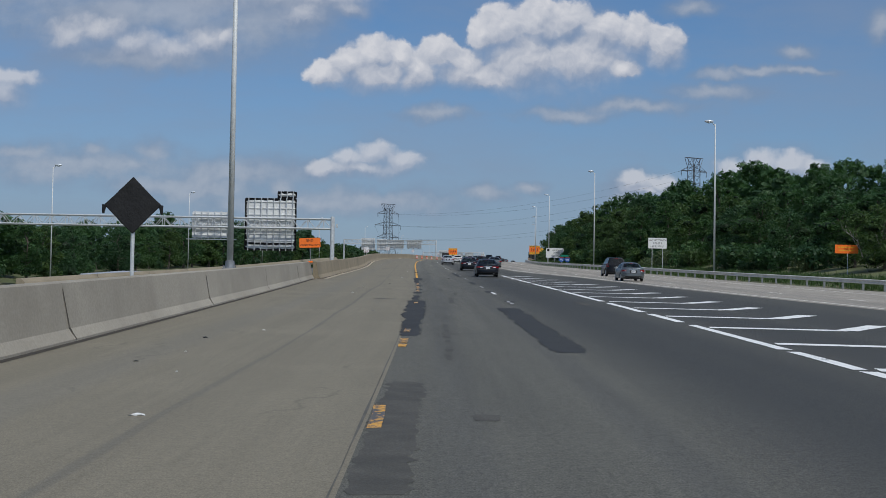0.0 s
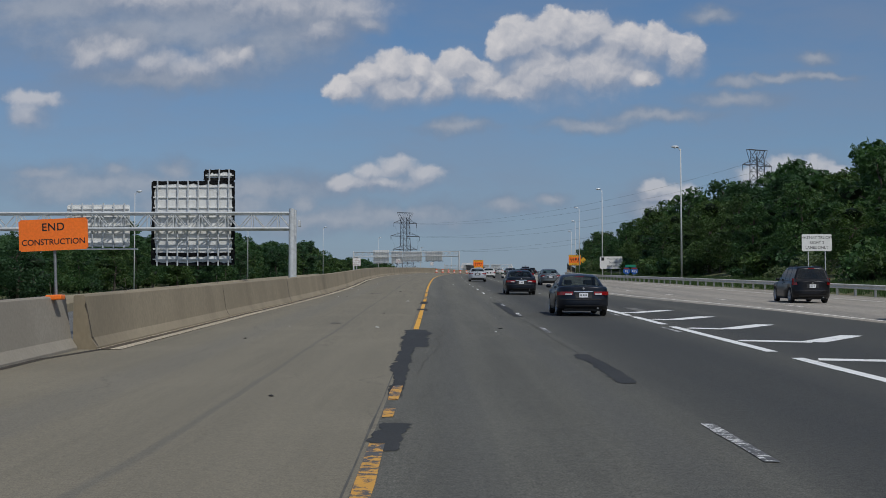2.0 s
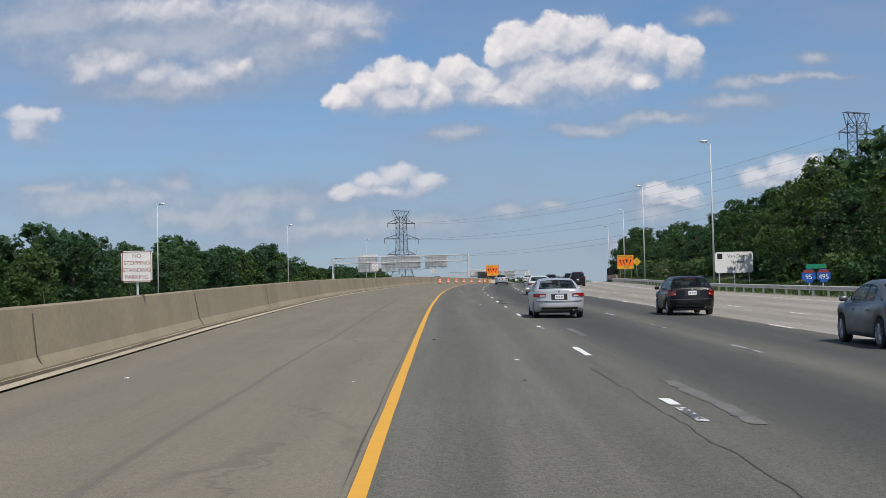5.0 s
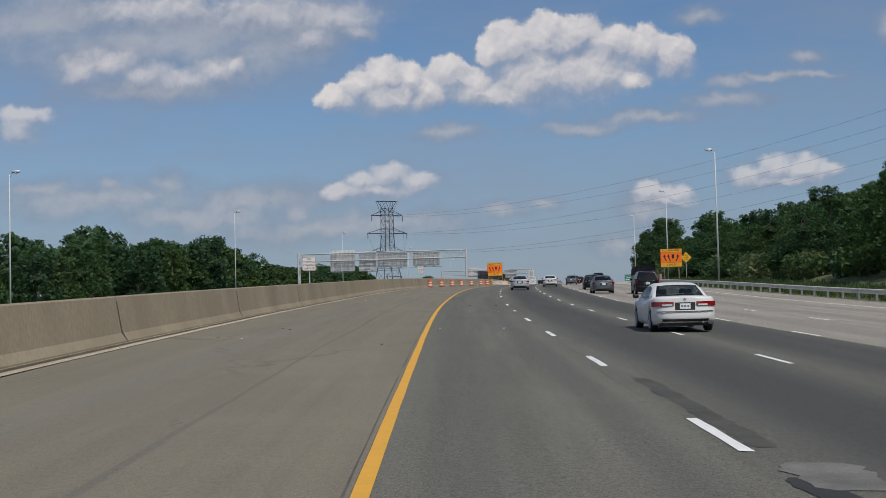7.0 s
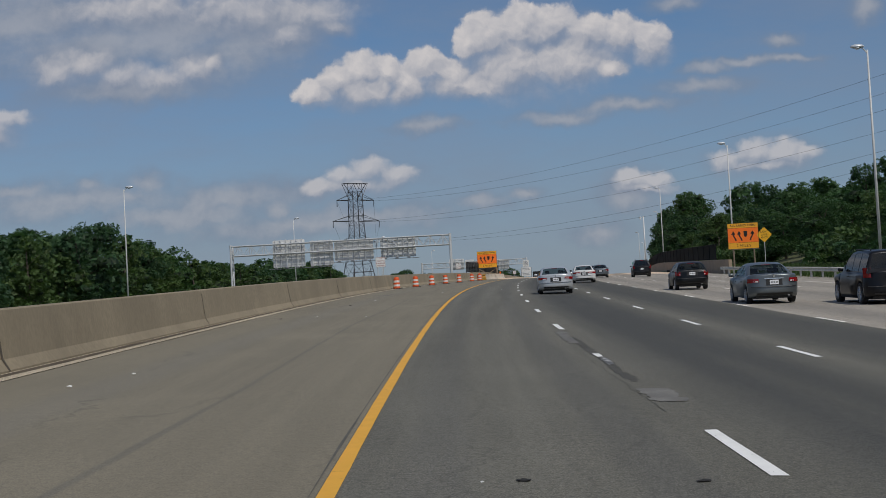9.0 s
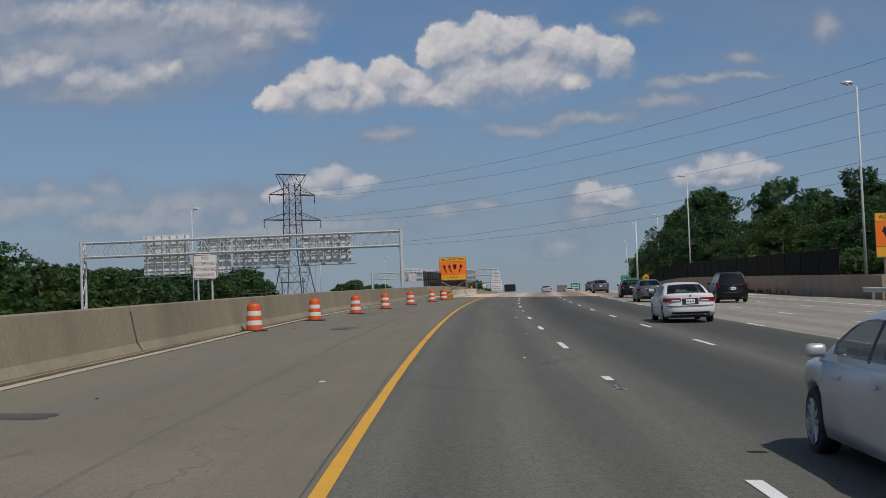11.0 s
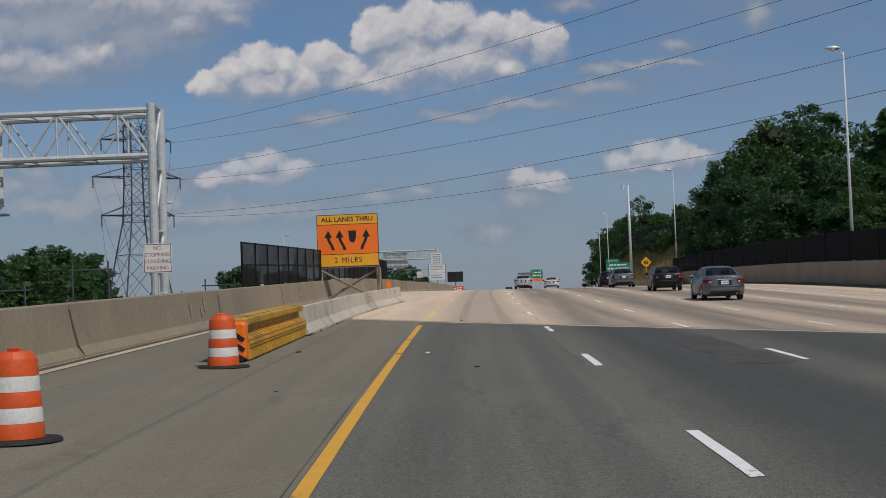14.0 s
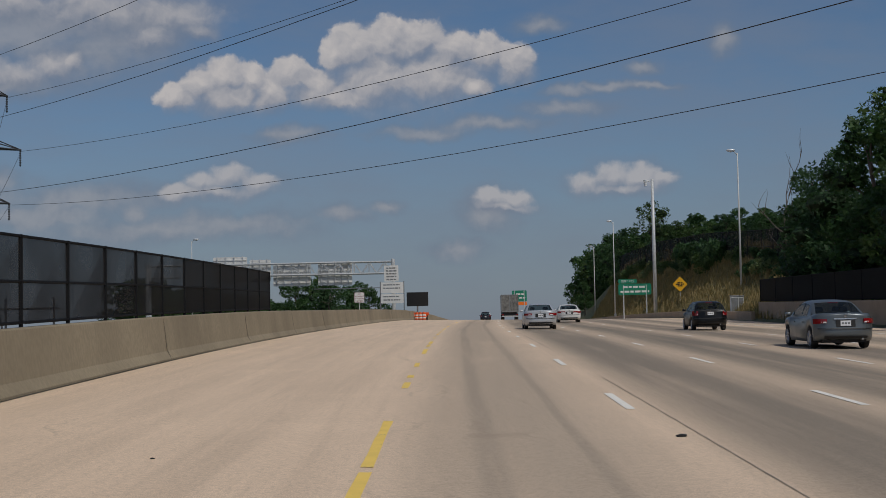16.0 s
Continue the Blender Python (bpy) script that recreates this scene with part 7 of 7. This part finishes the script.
def car(name, label, s, o, colour, L=4.8, W=1.83, roof=1.47, belt=0.98, deck=1.03, hood=0.93, cabin=(-1.62, -0.78, 0.40, 1.28), lamps=(0.78, 0.98), lamp_in=0.48, wheel=0.325, metal=0.25, rails=False, glass="car_glass", tall_lamps=False, chrome=False, aerial=False, seats="cabin"):
    c = thing(name, road_lie(s, o), label, "car", "cars on the motorway")
    mat = car_paint(name + "_paint", colour, metal)
    w, y0, y1 = W / 2, -L / 2, L / 2
    a, b, d, e = cabin
    axles = (y0 + 0.20 * L, y1 - 0.195 * L)
    round_rear, round_nose = 0.34, 0.62
    swell = lambda z: -0.065 * bell(z, 0.40, 0.58, 0.10) + 0.07 * max(0.0, z - 0.66)
    rear_at = lambda x, z: y0 + 0.065 + round_rear * min(1.0, abs(x) / w) ** 5 + swell(z)
    front_at = lambda x, z: y1 - 0.05 - round_nose * min(1.0, abs(x) / w) ** 4 + 0.05 * bell(z, 0.36, 0.56, 0.12) - 0.35 * max(0.0, z - 0.62)
    crest = [(y0, deck - 0.07), (y0 + 0.10, deck - 0.015), (y0 + 0.3, deck), (a, max(deck, belt)), (a + 0.6, belt), (0.2, belt - 0.01), (e, belt - 0.02), (e + 0.3, hood), (y1 - 0.8, hood - 0.05), (y1 - 0.3, hood - 0.13), (y1, hood - 0.25)]

    def sill(y):
        """The lower edge of the body side, arched over the wheels."""
        low = lerp(y, [(y0, 0.36), (y0 + 0.35, 0.25), (y0 + 0.6, 0.20), (y1 - 0.6, 0.20), (y1 - 0.2, 0.24), (y1, 0.30)])
        for ya in axles:
            r = wheel + 0.065
            if abs(y - ya) < r:
                low = max(low, wheel - 0.02 + math.sqrt(r * r - (y - ya) ** 2))
        return low

    ys = {y0 + 0.065 + round_rear * f**5 for f in (0.0, 0.35, 0.55, 0.7, 0.82, 0.91, 1.0)} | {y1 - 0.05 - round_nose * f**4 for f in (0.0, 0.4, 0.6, 0.75, 0.88, 1.0)}
    for ya in axles:
        ys |= {ya + (wheel + 0.066) * f for f in (-1.01, -0.99, -0.93, -0.8, -0.6, -0.3, 0.0, 0.3, 0.6, 0.8, 0.93, 0.99, 1.01)}
    ys |= {a, a + 0.5, -0.2, 0.2, e, e + 0.3}
    bm = bmesh.new()
    rings = []
    for y in sorted(ys):
        back, nose = max(0.0, y - y0 - 0.065) / round_rear, max(0.0, y1 - 0.05 - y) / round_nose
        q = w * min(1.0, back**0.2 if back < 1 else 1.0, nose**0.25 if nose < 1 else 1.0)
        z0, z1 = sill(y), lerp(y, crest)
        rise_ = z1 - z0
        prof = [(0.0, z0), (q * 0.80, z0), (q * 0.955, z0 + 0.012), (q * 0.985, z0 + 0.18 * rise_), (q, z0 + 0.45 * rise_), (q * 0.995, z0 + 0.66 * rise_), (q * 0.965, z1 - 0.13 * min(1, rise_)), (q * 0.945, z1 - 0.055), (q * 0.90, z1 - 0.012), (q * 0.78, z1 + 0.006), (q * 0.4, z1 + 0.022), (0.0, z1 + 0.026)]
        ring = []
        for x, z in prof:
            yy = y
            if back < 1.6:
                yy += swell(z) * max(0.0, 1 - back / 1.6)
            if nose < 1.2:
                yy += (front_at(0, z) - y1 + 0.05) * max(0.0, 1 - nose / 1.2)
            ring.append((x, yy, z))
        rings.append([bm.verts.new(v) for v in ring] + [bm.verts.new((-x, yy, z)) for x, yy, z in ring[::-1]])
    skin(bm, rings)
    bm.faces.new(rings[0])
    bm.faces.new(rings[-1][::-1])
    bmesh.ops.remove_doubles(bm, verts=bm.verts[:], dist=0.0005)
    bmesh.ops.recalc_face_normals(bm, faces=bm.faces[:])
    part("body", bm, mat, c, smooth=True)
    bm = bmesh.new()
    box(bm, -w * 0.74, w * 0.74, y0 + 0.25, y1 - 0.3, 0.19, 0.62)
    part("underbody", bm, M["trim_black"], c)

    # cabin: roof and pillars, with glass set between them
    wb, wr, H = w * 0.925, w * 0.70, roof - belt
    line = [(a, belt - 0.05), (a + (b - a) * 0.12, belt + H * 0.09), (a + (b - a) * 0.5, belt + H * 0.47), (a + (b - a) * 0.88, belt + H * 0.83), (b, roof - 0.055), (b + 0.18, roof - 0.022), (b + 0.45, roof - 0.004), ((b + d) / 2 + 0.1, roof), (d - 0.25, roof - 0.016), (d - 0.02, roof - 0.055), (d + (e - d) * 0.12, belt + H * 0.80), (d + (e - d) * 0.5, belt + H * 0.46), (d + (e - d) * 0.88, belt + H * 0.09), (e, belt - 0.06)]
    half_at = lambda z: wb + (wr - wb) * max(0.0, min(1.0, (z - belt + 0.05) / (H + 0.02))) ** 1.25
    top_at = lambda y: lerp(y, line)
    bm = bmesh.new()
    rings = []
    for y, z in line:
        lift = z - belt + 0.06
        prof = [(wb, belt - 0.06), (half_at(belt + 0.02), min(z, belt + 0.02)), (half_at(z - 0.10), max(belt - 0.055, z - 0.075)), (half_at(z) * 0.965, z - 0.022), (half_at(z) * 0.87, z + 0.006), (half_at(z) * 0.45, z + 0.028), (0.0, z + 0.033)]
        rings.append([bm.verts.new((x, y, zz)) for x, zz in prof] + [bm.verts.new((-x, y, zz)) for x, zz in prof[-2::-1]])
    n = len(rings[0])
    for i, (p, q) in enumerate(zip(rings, rings[1:])):
        for j in range(n - 1):
            side, mid = min(j, n - 2 - j), 4 <= j <= n - 6
            if mid and (1 <= i <= 2 or 10 <= i <= 11):
                continue                        # rear window and windscreen
            if side == 1 and 3 <= i <= 10:
                continue                        # side windows
            bm.faces.new((p[j], p[j + 1], q[j + 1], q[j]))
    bmesh.ops.recalc_face_normals(bm, faces=bm.faces[:])
    part("roof", bm, mat, c, smooth=True)
    for nm, i0, i1 in (("rear_window", 1, 3), ("windscreen", 10, 12)):
        bm = bmesh.new()
        grid = []
        for k in range(7):
            y = line[i0][0] + (line[i1][0] - line[i0][0]) * k / 6
            z = top_at(y)
            grid.append([bm.verts.new((half_at(z) * 0.87 * u, y, z + 0.004 + 0.026 * (1 - u * u))) for u in (-1, -0.75, -0.4, 0, 0.4, 0.75, 1)])
        skin(bm, grid)
        bmesh.ops.recalc_face_normals(bm, faces=bm.faces[:])
        part(nm, bm, M[glass], c, "tinted reflecting glass", smooth=True)
    mid = (a + e) / 2 - 0.10
    spans = [(line[3][0] + 0.02, mid - 0.04), (mid + 0.04, line[10][0] + 0.25 * (e - d))]
    if name == "estate_car":
        spans = [(line[3][0] + 0.05, a + 1.02), (a + 1.10, mid + 0.32), (mid + 0.40, line[10][0] + 0.25 * (e - d))]
    for sx in (-1, 1):
        for ya, yb in spans:
            bm = bmesh.new()
            rows = []
            for k in range(7):
                y = ya + (yb - ya) * k / 6
                zt = max(belt + 0.03, top_at(y) - 0.07)
                rows.append([bm.verts.new((sx * (half_at(z) + 0.004), y, z)) for z in (belt + 0.015, (belt + zt) / 2, zt)])
            skin(bm, rows)
            bmesh.ops.recalc_face_normals(bm, faces=bm.faces[:])
            part("side_window", bm, M[glass], c, "tinted reflecting glass", smooth=True)
        for (_, yb), (ya, _) in zip(spans, spans[1:]):
            bm = bmesh.new()
            zt = top_at((ya + yb) / 2) - 0.06
            for y in (yb - 0.01, ya + 0.01):
                for z in (belt, (belt + zt) / 2, zt):
                    bm.verts.new((sx * (half_at(z) + 0.001), y, z))
            bm.verts.ensure_lookup_table()
            v = bm.verts
            bm.faces.new((v[0], v[3], v[4], v[1]))
            bm.faces.new((v[1], v[4], v[5], v[2]))
            part("pillar", bm, M["trim_black"], c)
        bm = bmesh.new()
        box(bm, min(sx * (w - 0.03), sx * (w + 0.16)), max(sx * (w - 0.03), sx * (w + 0.16)), e - 0.46, e - 0.34, belt - 0.01, belt + 0.12, 0.045)
        part("mirror", bm, M["trim_black"] if metal < 0.05 else mat, c, smooth=True)
        # tail lamp, wrapped round the corner
        bm = bmesh.new()
        grid = []
        outer = 0.985
        for k in range(7):
            x = w * (lamp_in + (outer - lamp_in) * k / 6)
            lo = lamps[0] + (0.03 if not tall_lamps else 0.0) * (1 - k / 6)
            grid.append([bm.verts.new((sx * (x + 0.006), rear_at(x, z) - 0.012, z)) for z in (lo, lo + (lamps[1] - lo) * 0.36, lo + (lamps[1] - lo) * 0.7, lamps[1])])
        skin(bm, grid)
        bmesh.ops.recalc_face_normals(bm, faces=bm.faces[:])
        bmesh.ops.solidify(bm, geom=bm.faces[:], thickness=-0.02)
        lens = part("tail_light", bm, M["tail_red"], c, smooth=False)
        bm = bmesh.new()
        grid = []
        for k in range(4):
            x = w * (lamp_in + (outer - lamp_in) * (0.08 + 0.62 * k / 3))
            grid.append([bm.verts.new((sx * (x + 0.006), rear_at(x, z) - 0.036, z)) for z in (lamps[0] + 0.030, lamps[0] + 0.030 + 0.28 * (lamps[1] - lamps[0]))])
        skin(bm, grid)
        part("reversing_lamp", bm, M["tail_clear"], lens)
        for y in ((a + mid) / 2 + 0.35, mid + 0.75):
            bm = bmesh.new()
            box(bm, sx * (w * 0.985) - 0.016, sx * (w * 0.985) + 0.016, y - 0.09, y + 0.09, belt - 0.19, belt - 0.155, 0.008)
            part("door_handle", bm, mat, c)
        bm = bmesh.new()
        grid = []
        for k in range(5):
            x = w * (0.50 + 0.40 * k / 4)
            grid.append([bm.verts.new((sx * x, front_at(x, z) + 0.012, z)) for z in (0.60, 0.74)])
        skin(bm, grid)
        part("headlight", bm, M["tail_clear"], c)
        for y in axles:
            bm = bmesh.new()
            rings = []
            for x, r in ((-0.20, 0.80), (-0.20, 0.95), (-0.17, 1.0), (-0.04, 1.0), (-0.008, 0.965), (0.0, 0.90), (-0.004, 0.72), (-0.03, 0.69)):
                rings.append([bm.verts.new((sx * (w - 0.015 + x), y + wheel * r * math.cos(g), wheel + wheel * r * math.sin(g))) for g in [2 * math.pi * k / 28 for k in range(28)]])
            for p, q in zip(rings, rings[1:]):
                for k in range(28):
                    bm.faces.new((p[k], p[(k + 1) % 28], q[(k + 1) % 28], q[k]))
            bmesh.ops.recalc_face_normals(bm, faces=bm.faces[:])
            tyre = part("wheel", bm, M["rubber"], c, smooth=True)
            bm = bmesh.new()
            xr = sx * (w - 0.03)
            for k in range(10):
                g = 2 * math.pi * k / 10
                rod(bm, (xr, y, wheel), (xr, y + math.cos(g) * wheel * 0.68, wheel + math.sin(g) * wheel * 0.68), 0.028, 0.022, 5)
            rod(bm, (xr - 0.02, y, wheel), (xr + 0.02, y, wheel), 0.07, n=14)
            bmesh.ops.create_cone(bm, cap_ends=False, segments=24, radius1=wheel * 0.71, radius2=wheel * 0.68, depth=0.05, matrix=pose(xr, y, wheel, 0, 90, 0))
            bmesh.ops.create_cone(bm, cap_ends=True, segments=20, radius1=wheel * 0.6, radius2=wheel * 0.6, depth=0.01, matrix=pose(xr - sx * 0.06, y, wheel, 0, 90, 0))
            part("rim", bm, M["alloy"], tyre)
    # seats and headrests seen through the glass
    for x, y in ((-0.36, d - 0.30), (0.36, d - 0.30), (-0.38, a + 0.95), (0.38, a + 0.95)):
        bm = bmesh.new()
        box(bm, x - 0.22, x + 0.22, y - 0.07, y + 0.07, belt - 0.1, belt + 0.10, 0.05)
        box(bm, x - 0.12, x + 0.12, y - 0.05, y + 0.05, belt + 0.12, belt + 0.30 * min(1.0, H / 0.5), 0.045)
        part("seat", bm, M[seats], c, smooth=True)
    bm = bmesh.new()
    box(bm, -w * 0.7, w * 0.7, e - 0.55, e - 0.15, belt - 0.06, belt + 0.05, 0.03)
    part("dashboard", bm, M["cabin"], c)
    # tail details
    def patch(nm, x0, x1, z0, z1, out, m, parent, label=""):
        bm = bmesh.new()
        grid = []
        for k in range(9):
            x = x0 + (x1 - x0) * k / 8
            grid.append([bm.verts.new((x, rear_at(x, z) - out, z)) for z in (z0, (z0 + z1) / 2, z1)])
        skin(bm, grid)
        bmesh.ops.recalc_face_normals(bm, faces=bm.faces[:])
        bmesh.ops.solidify(bm, geom=bm.faces[:], thickness=-0.012)
        return part(nm, bm, m, parent, label)

    pz = (lamps[0] + lamps[1]) / 2 - 0.06 if not tall_lamps else 0.86
    patch("plate_recess", -0.29, 0.29, pz - 0.11, pz + 0.11, 0.006, M["trim_black"], c)
    pl = patch("number_plate", -0.155, 0.155, pz - 0.078, pz + 0.078, 0.02, M["plate"], c)
    for x in (-0.09, 0.0, 0.09):
        patch("plate_bar", x - 0.03, x + 0.03, pz - 0.028, pz + 0.03, 0.024, M["galv_dark"], pl)
    patch("bumper_groove", -w * 0.9, w * 0.9, 0.605, 0.622, 0.004, M["trim_black"], c)
    patch("lower_valance", -w * 0.72, w * 0.72, 0.335, 0.40, 0.004, M["trim_black"], c)
    if chrome:
        patch("chrome_strip", -0.34, 0.34, pz + 0.115, pz + 0.15, 0.012, M["chrome"], c)
    bz = deck - 0.075 if not tall_lamps else 1.0
    bm = bmesh.new()
    rod(bm, (0, rear_at(0, bz) - 0.012, bz), (0, rear_at(0, bz) + 0.03, bz), 0.04, n=14)
    part("badge", bm, M["chrome"], c)
    bm = bmesh.new()
    rod(bm, (w * 0.55, y0 + 0.02, 0.30), (w * 0.55, y0 + 0.4, 0.30), 0.03, n=10)
    part("exhaust", bm, M["alloy"], c)
    bm = bmesh.new()
    zb = top_at(line[3][0] + 0.02) - 0.005
    box(bm, -0.16, 0.16, line[3][0] - 0.01, line[3][0] + 0.03, zb, zb + 0.03, 0.006)
    part("brake_light", bm, M["tail_red"], c)
    if rails:
        for x in (-wr * 0.9, wr * 0.9):
            rods("roof_rail", [((x, b + 0.2, roof + 0.045), (x, d - 0.3, roof + 0.04)), ((x, b + 0.2, roof - 0.01), (x, b + 0.2, roof + 0.045)), ((x, d - 0.3, roof - 0.01), (x, d - 0.3, roof + 0.04))], M["trim_black"], c, 0.02)
    if aerial:
        rods("aerial", [((0, b + 0.15, roof), (0, b - 0.12, roof + 0.38))], M["trim_black"], c, 0.008, 5)
    return c


def another(model, label, s, o):
    twin = copy_thing(model, road_lie(s, o))
    return tagged(twin, label, "car", "cars on the motorway")


navy = car("saloon_car", "dark navy saloon car with red tail lights", 114.4, 5.85, (0.004, 0.007, 0.014), L=4.8, deck=1.07, belt=0.99, lamps=(0.75, 0.885), lamp_in=0.40, metal=0.1, chrome=True, seats="cabin_pale")
another(navy, "dark navy saloon car with chrome trim", 148.7, 5.8)
grey = car("saloon_car", "metallic grey saloon car on the merging lanes", 108.5, 16.9, (0.15, 0.17, 0.18), L=4.6, W=1.78, roof=1.45, deck=1.06, lamps=(0.76, 0.91), lamp_in=0.60, metal=0.6, chrome=True)
suv = car("estate_car", "black off-road estate car on the merging lanes", 133.5, 19.3, (0.006, 0.006, 0.008), L=4.8, W=1.9, roof=1.80, belt=1.12, deck=1.12, hood=1.05, cabin=(-2.26, -2.02, 0.2, 0.95), lamps=(0.92, 1.24), lamp_in=0.78, wheel=0.37, rails=True, glass="dark_glass", tall_lamps=True)
hatch = car("hatchback_car", "small black hatchback car beside the concrete lanes", 211.5, 10.1, (0.005, 0.006, 0.007), L=4.15, W=1.74, roof=1.46, belt=0.98, deck=1.0, hood=0.92, cabin=(-1.93, -1.5, 0.25, 0.98), lamps=(0.76, 0.98), lamp_in=0.70, wheel=0.31, tall_lamps=True, aerial=True)
silver = car("saloon_car", "pale silver saloon car in the middle lanes", 209.5, 4.9, (0.52, 0.54, 0.56), L=4.55, W=1.82, roof=1.42, deck=1.05, lamps=(0.77, 0.90), lamp_in=0.52, metal=0.4)
white = car("saloon_car", "white saloon car in the middle lanes", 263.0, 7.6, (0.70, 0.70, 0.69), L=4.9, W=1.85, roof=1.42, deck=1.04, lamps=(0.76, 0.90), lamp_in=0.35, metal=0.0)
another(grey, "metallic grey saloon car beside the lane line", 188.5, 10.9)
another(grey, "metallic grey saloon car on the pale concrete", 335.5, 12.1)
another(suv, "black off-road estate car with tinted glass", 332.0, 15.3)
another(hatch, "small black hatchback car on the pale concrete", 359.0, 12.7)
another(silver, "bright silver saloon car with red tail lights", 359.5, 5.5)
another(white, "white saloon car in the middle lanes", 399, 9.1)
another(grey, "metallic grey saloon car on the pale concrete", 440.0, 12.3)
another(suv, "black off-road estate car near the parapet", 432.5, 16.4)
another(hatch, "small black hatchback car on the pale concrete", 461.0, 12.8)
another(grey, "metallic grey saloon car near the bridge joint", 503.5, 12.4)
another(hatch, "small black hatchback car near the bridge joint", 525.5, 13.0)
another(grey, "metallic grey saloon car on the bridge deck", 549.5, 12.7)
another(hatch, "small black hatchback car on the bridge deck", 577.5, 13.8)
another(silver, "bright silver saloon car with red tail lights", 585.0, 5.6)
another(white, "white saloon car in the middle lanes", 618, 9.3)
car("estate_car", "dark estate car far ahead", 745, 1.85, (0.02, 0.022, 0.028), L=4.7, W=1.85, roof=1.7, belt=1.05, deck=1.05, hood=1.0, cabin=(-2.2, -1.95, 0.2, 0.95), lamps=(0.9, 1.1), lamp_in=0.7, wheel=0.35, tall_lamps=True)


def lorry(s, o, h, turned, label, box_mat, length, cab, high=4.0):
    t = thing("lorry", road_lie(s, o, h, turned), label, "lorry", "lorries")
    bm = bmesh.new()
    box(bm, -1.27, 1.27, 0, length, 1.15, high, 0.03)
    body = part("cargo_box", bm, box_mat, t)
    for x in (-1.2, 0, 1.2):
        bm = bmesh.new()
        box(bm, x - 0.05, x + 0.05, -0.03, 0.01, 1.2, high - 0.05, 0.01)
        part("door_bar", bm, M["galv_dark"], body)
    for z in (1.25, high - 0.1):
        bm = bmesh.new()
        box(bm, -1.25, 1.25, -0.03, 0.01, z - 0.06, z + 0.06, 0.01)
        part("door_frame", bm, M["galv_dark"], body)
    bm = bmesh.new()
    box(bm, -1.0, 1.0, 0.2, length + 1.5, 0.75, 1.15)
    part("chassis", bm, M["trim_black"], t)
    bm = bmesh.new()
    box(bm, -1.2, 1.2, -0.05, 0.08, 0.5, 0.66, 0.02)
    part("under_run_bar", bm, M["galvanised"], t)
    for x in (-1.0, 1.0):
        bm = bmesh.new()
        box(bm, x - 0.16, x + 0.16, -0.06, 0.0, 0.72, 0.86, 0.02)
        part("tail_light", bm, M["tail_red"], t)
        for y in (1.2, 2.4, length + 0.9):
            bm = bmesh.new()
            rod(bm, (x - 0.22, y, 0.5), (x + 0.22, y, 0.5), 0.5, n=22)
            part("wheel", bm, M["rubber"], t)
    if cab:
        bm = bmesh.new()
        box(bm, -1.22, 1.22, length + 0.4, length + 2.6, 0.7, 3.1, 0.18)
        cb = part("cab", bm, M["white_sign"], t, "white driver's cab")
        bm = bmesh.new()
        box(bm, -1.05, 1.05, length + 2.57, length + 2.63, 1.9, 2.75, 0.02)
        part("windscreen", bm, M["car_glass"], cb)
        bm = bmesh.new()
        box(bm, -1.1, 1.1, length + 0.2, length + 1.8, 3.0, 3.8, 0.25)
        part("wind_deflector", bm, M["white_sign"], cb)
        bm = bmesh.new()
        box(bm, -0.9, 0.9, length + 2.58, length + 2.66, 0.8, 1.6, 0.03)
        part("grille", bm, M["trim_black"], cb)
    return t


M["grimy_door"] = material("grimy_grey_doors", (0.20, 0.20, 0.19), 0.7, var=0.4, scale=3, fine=12, bump=0.01, stain=(0.06, 0.06, 0.055), stain_amount=0.8)
M["trailer_grey"] = material("grey_trailer_sides", (0.38, 0.40, 0.43), 0.5, var=0.12, scale=1, fine=10, bump=0.0)
lorry(702, 5.4, 0.0, 0, "grimy grey box lorry far ahead", M["grimy_door"], 8.0, True, 3.7)
lorry(104, -21, -4.0, 180, "white lorry with a grey trailer on the opposite carriageway", M["trailer_grey"], 13.0, True, 4.0)
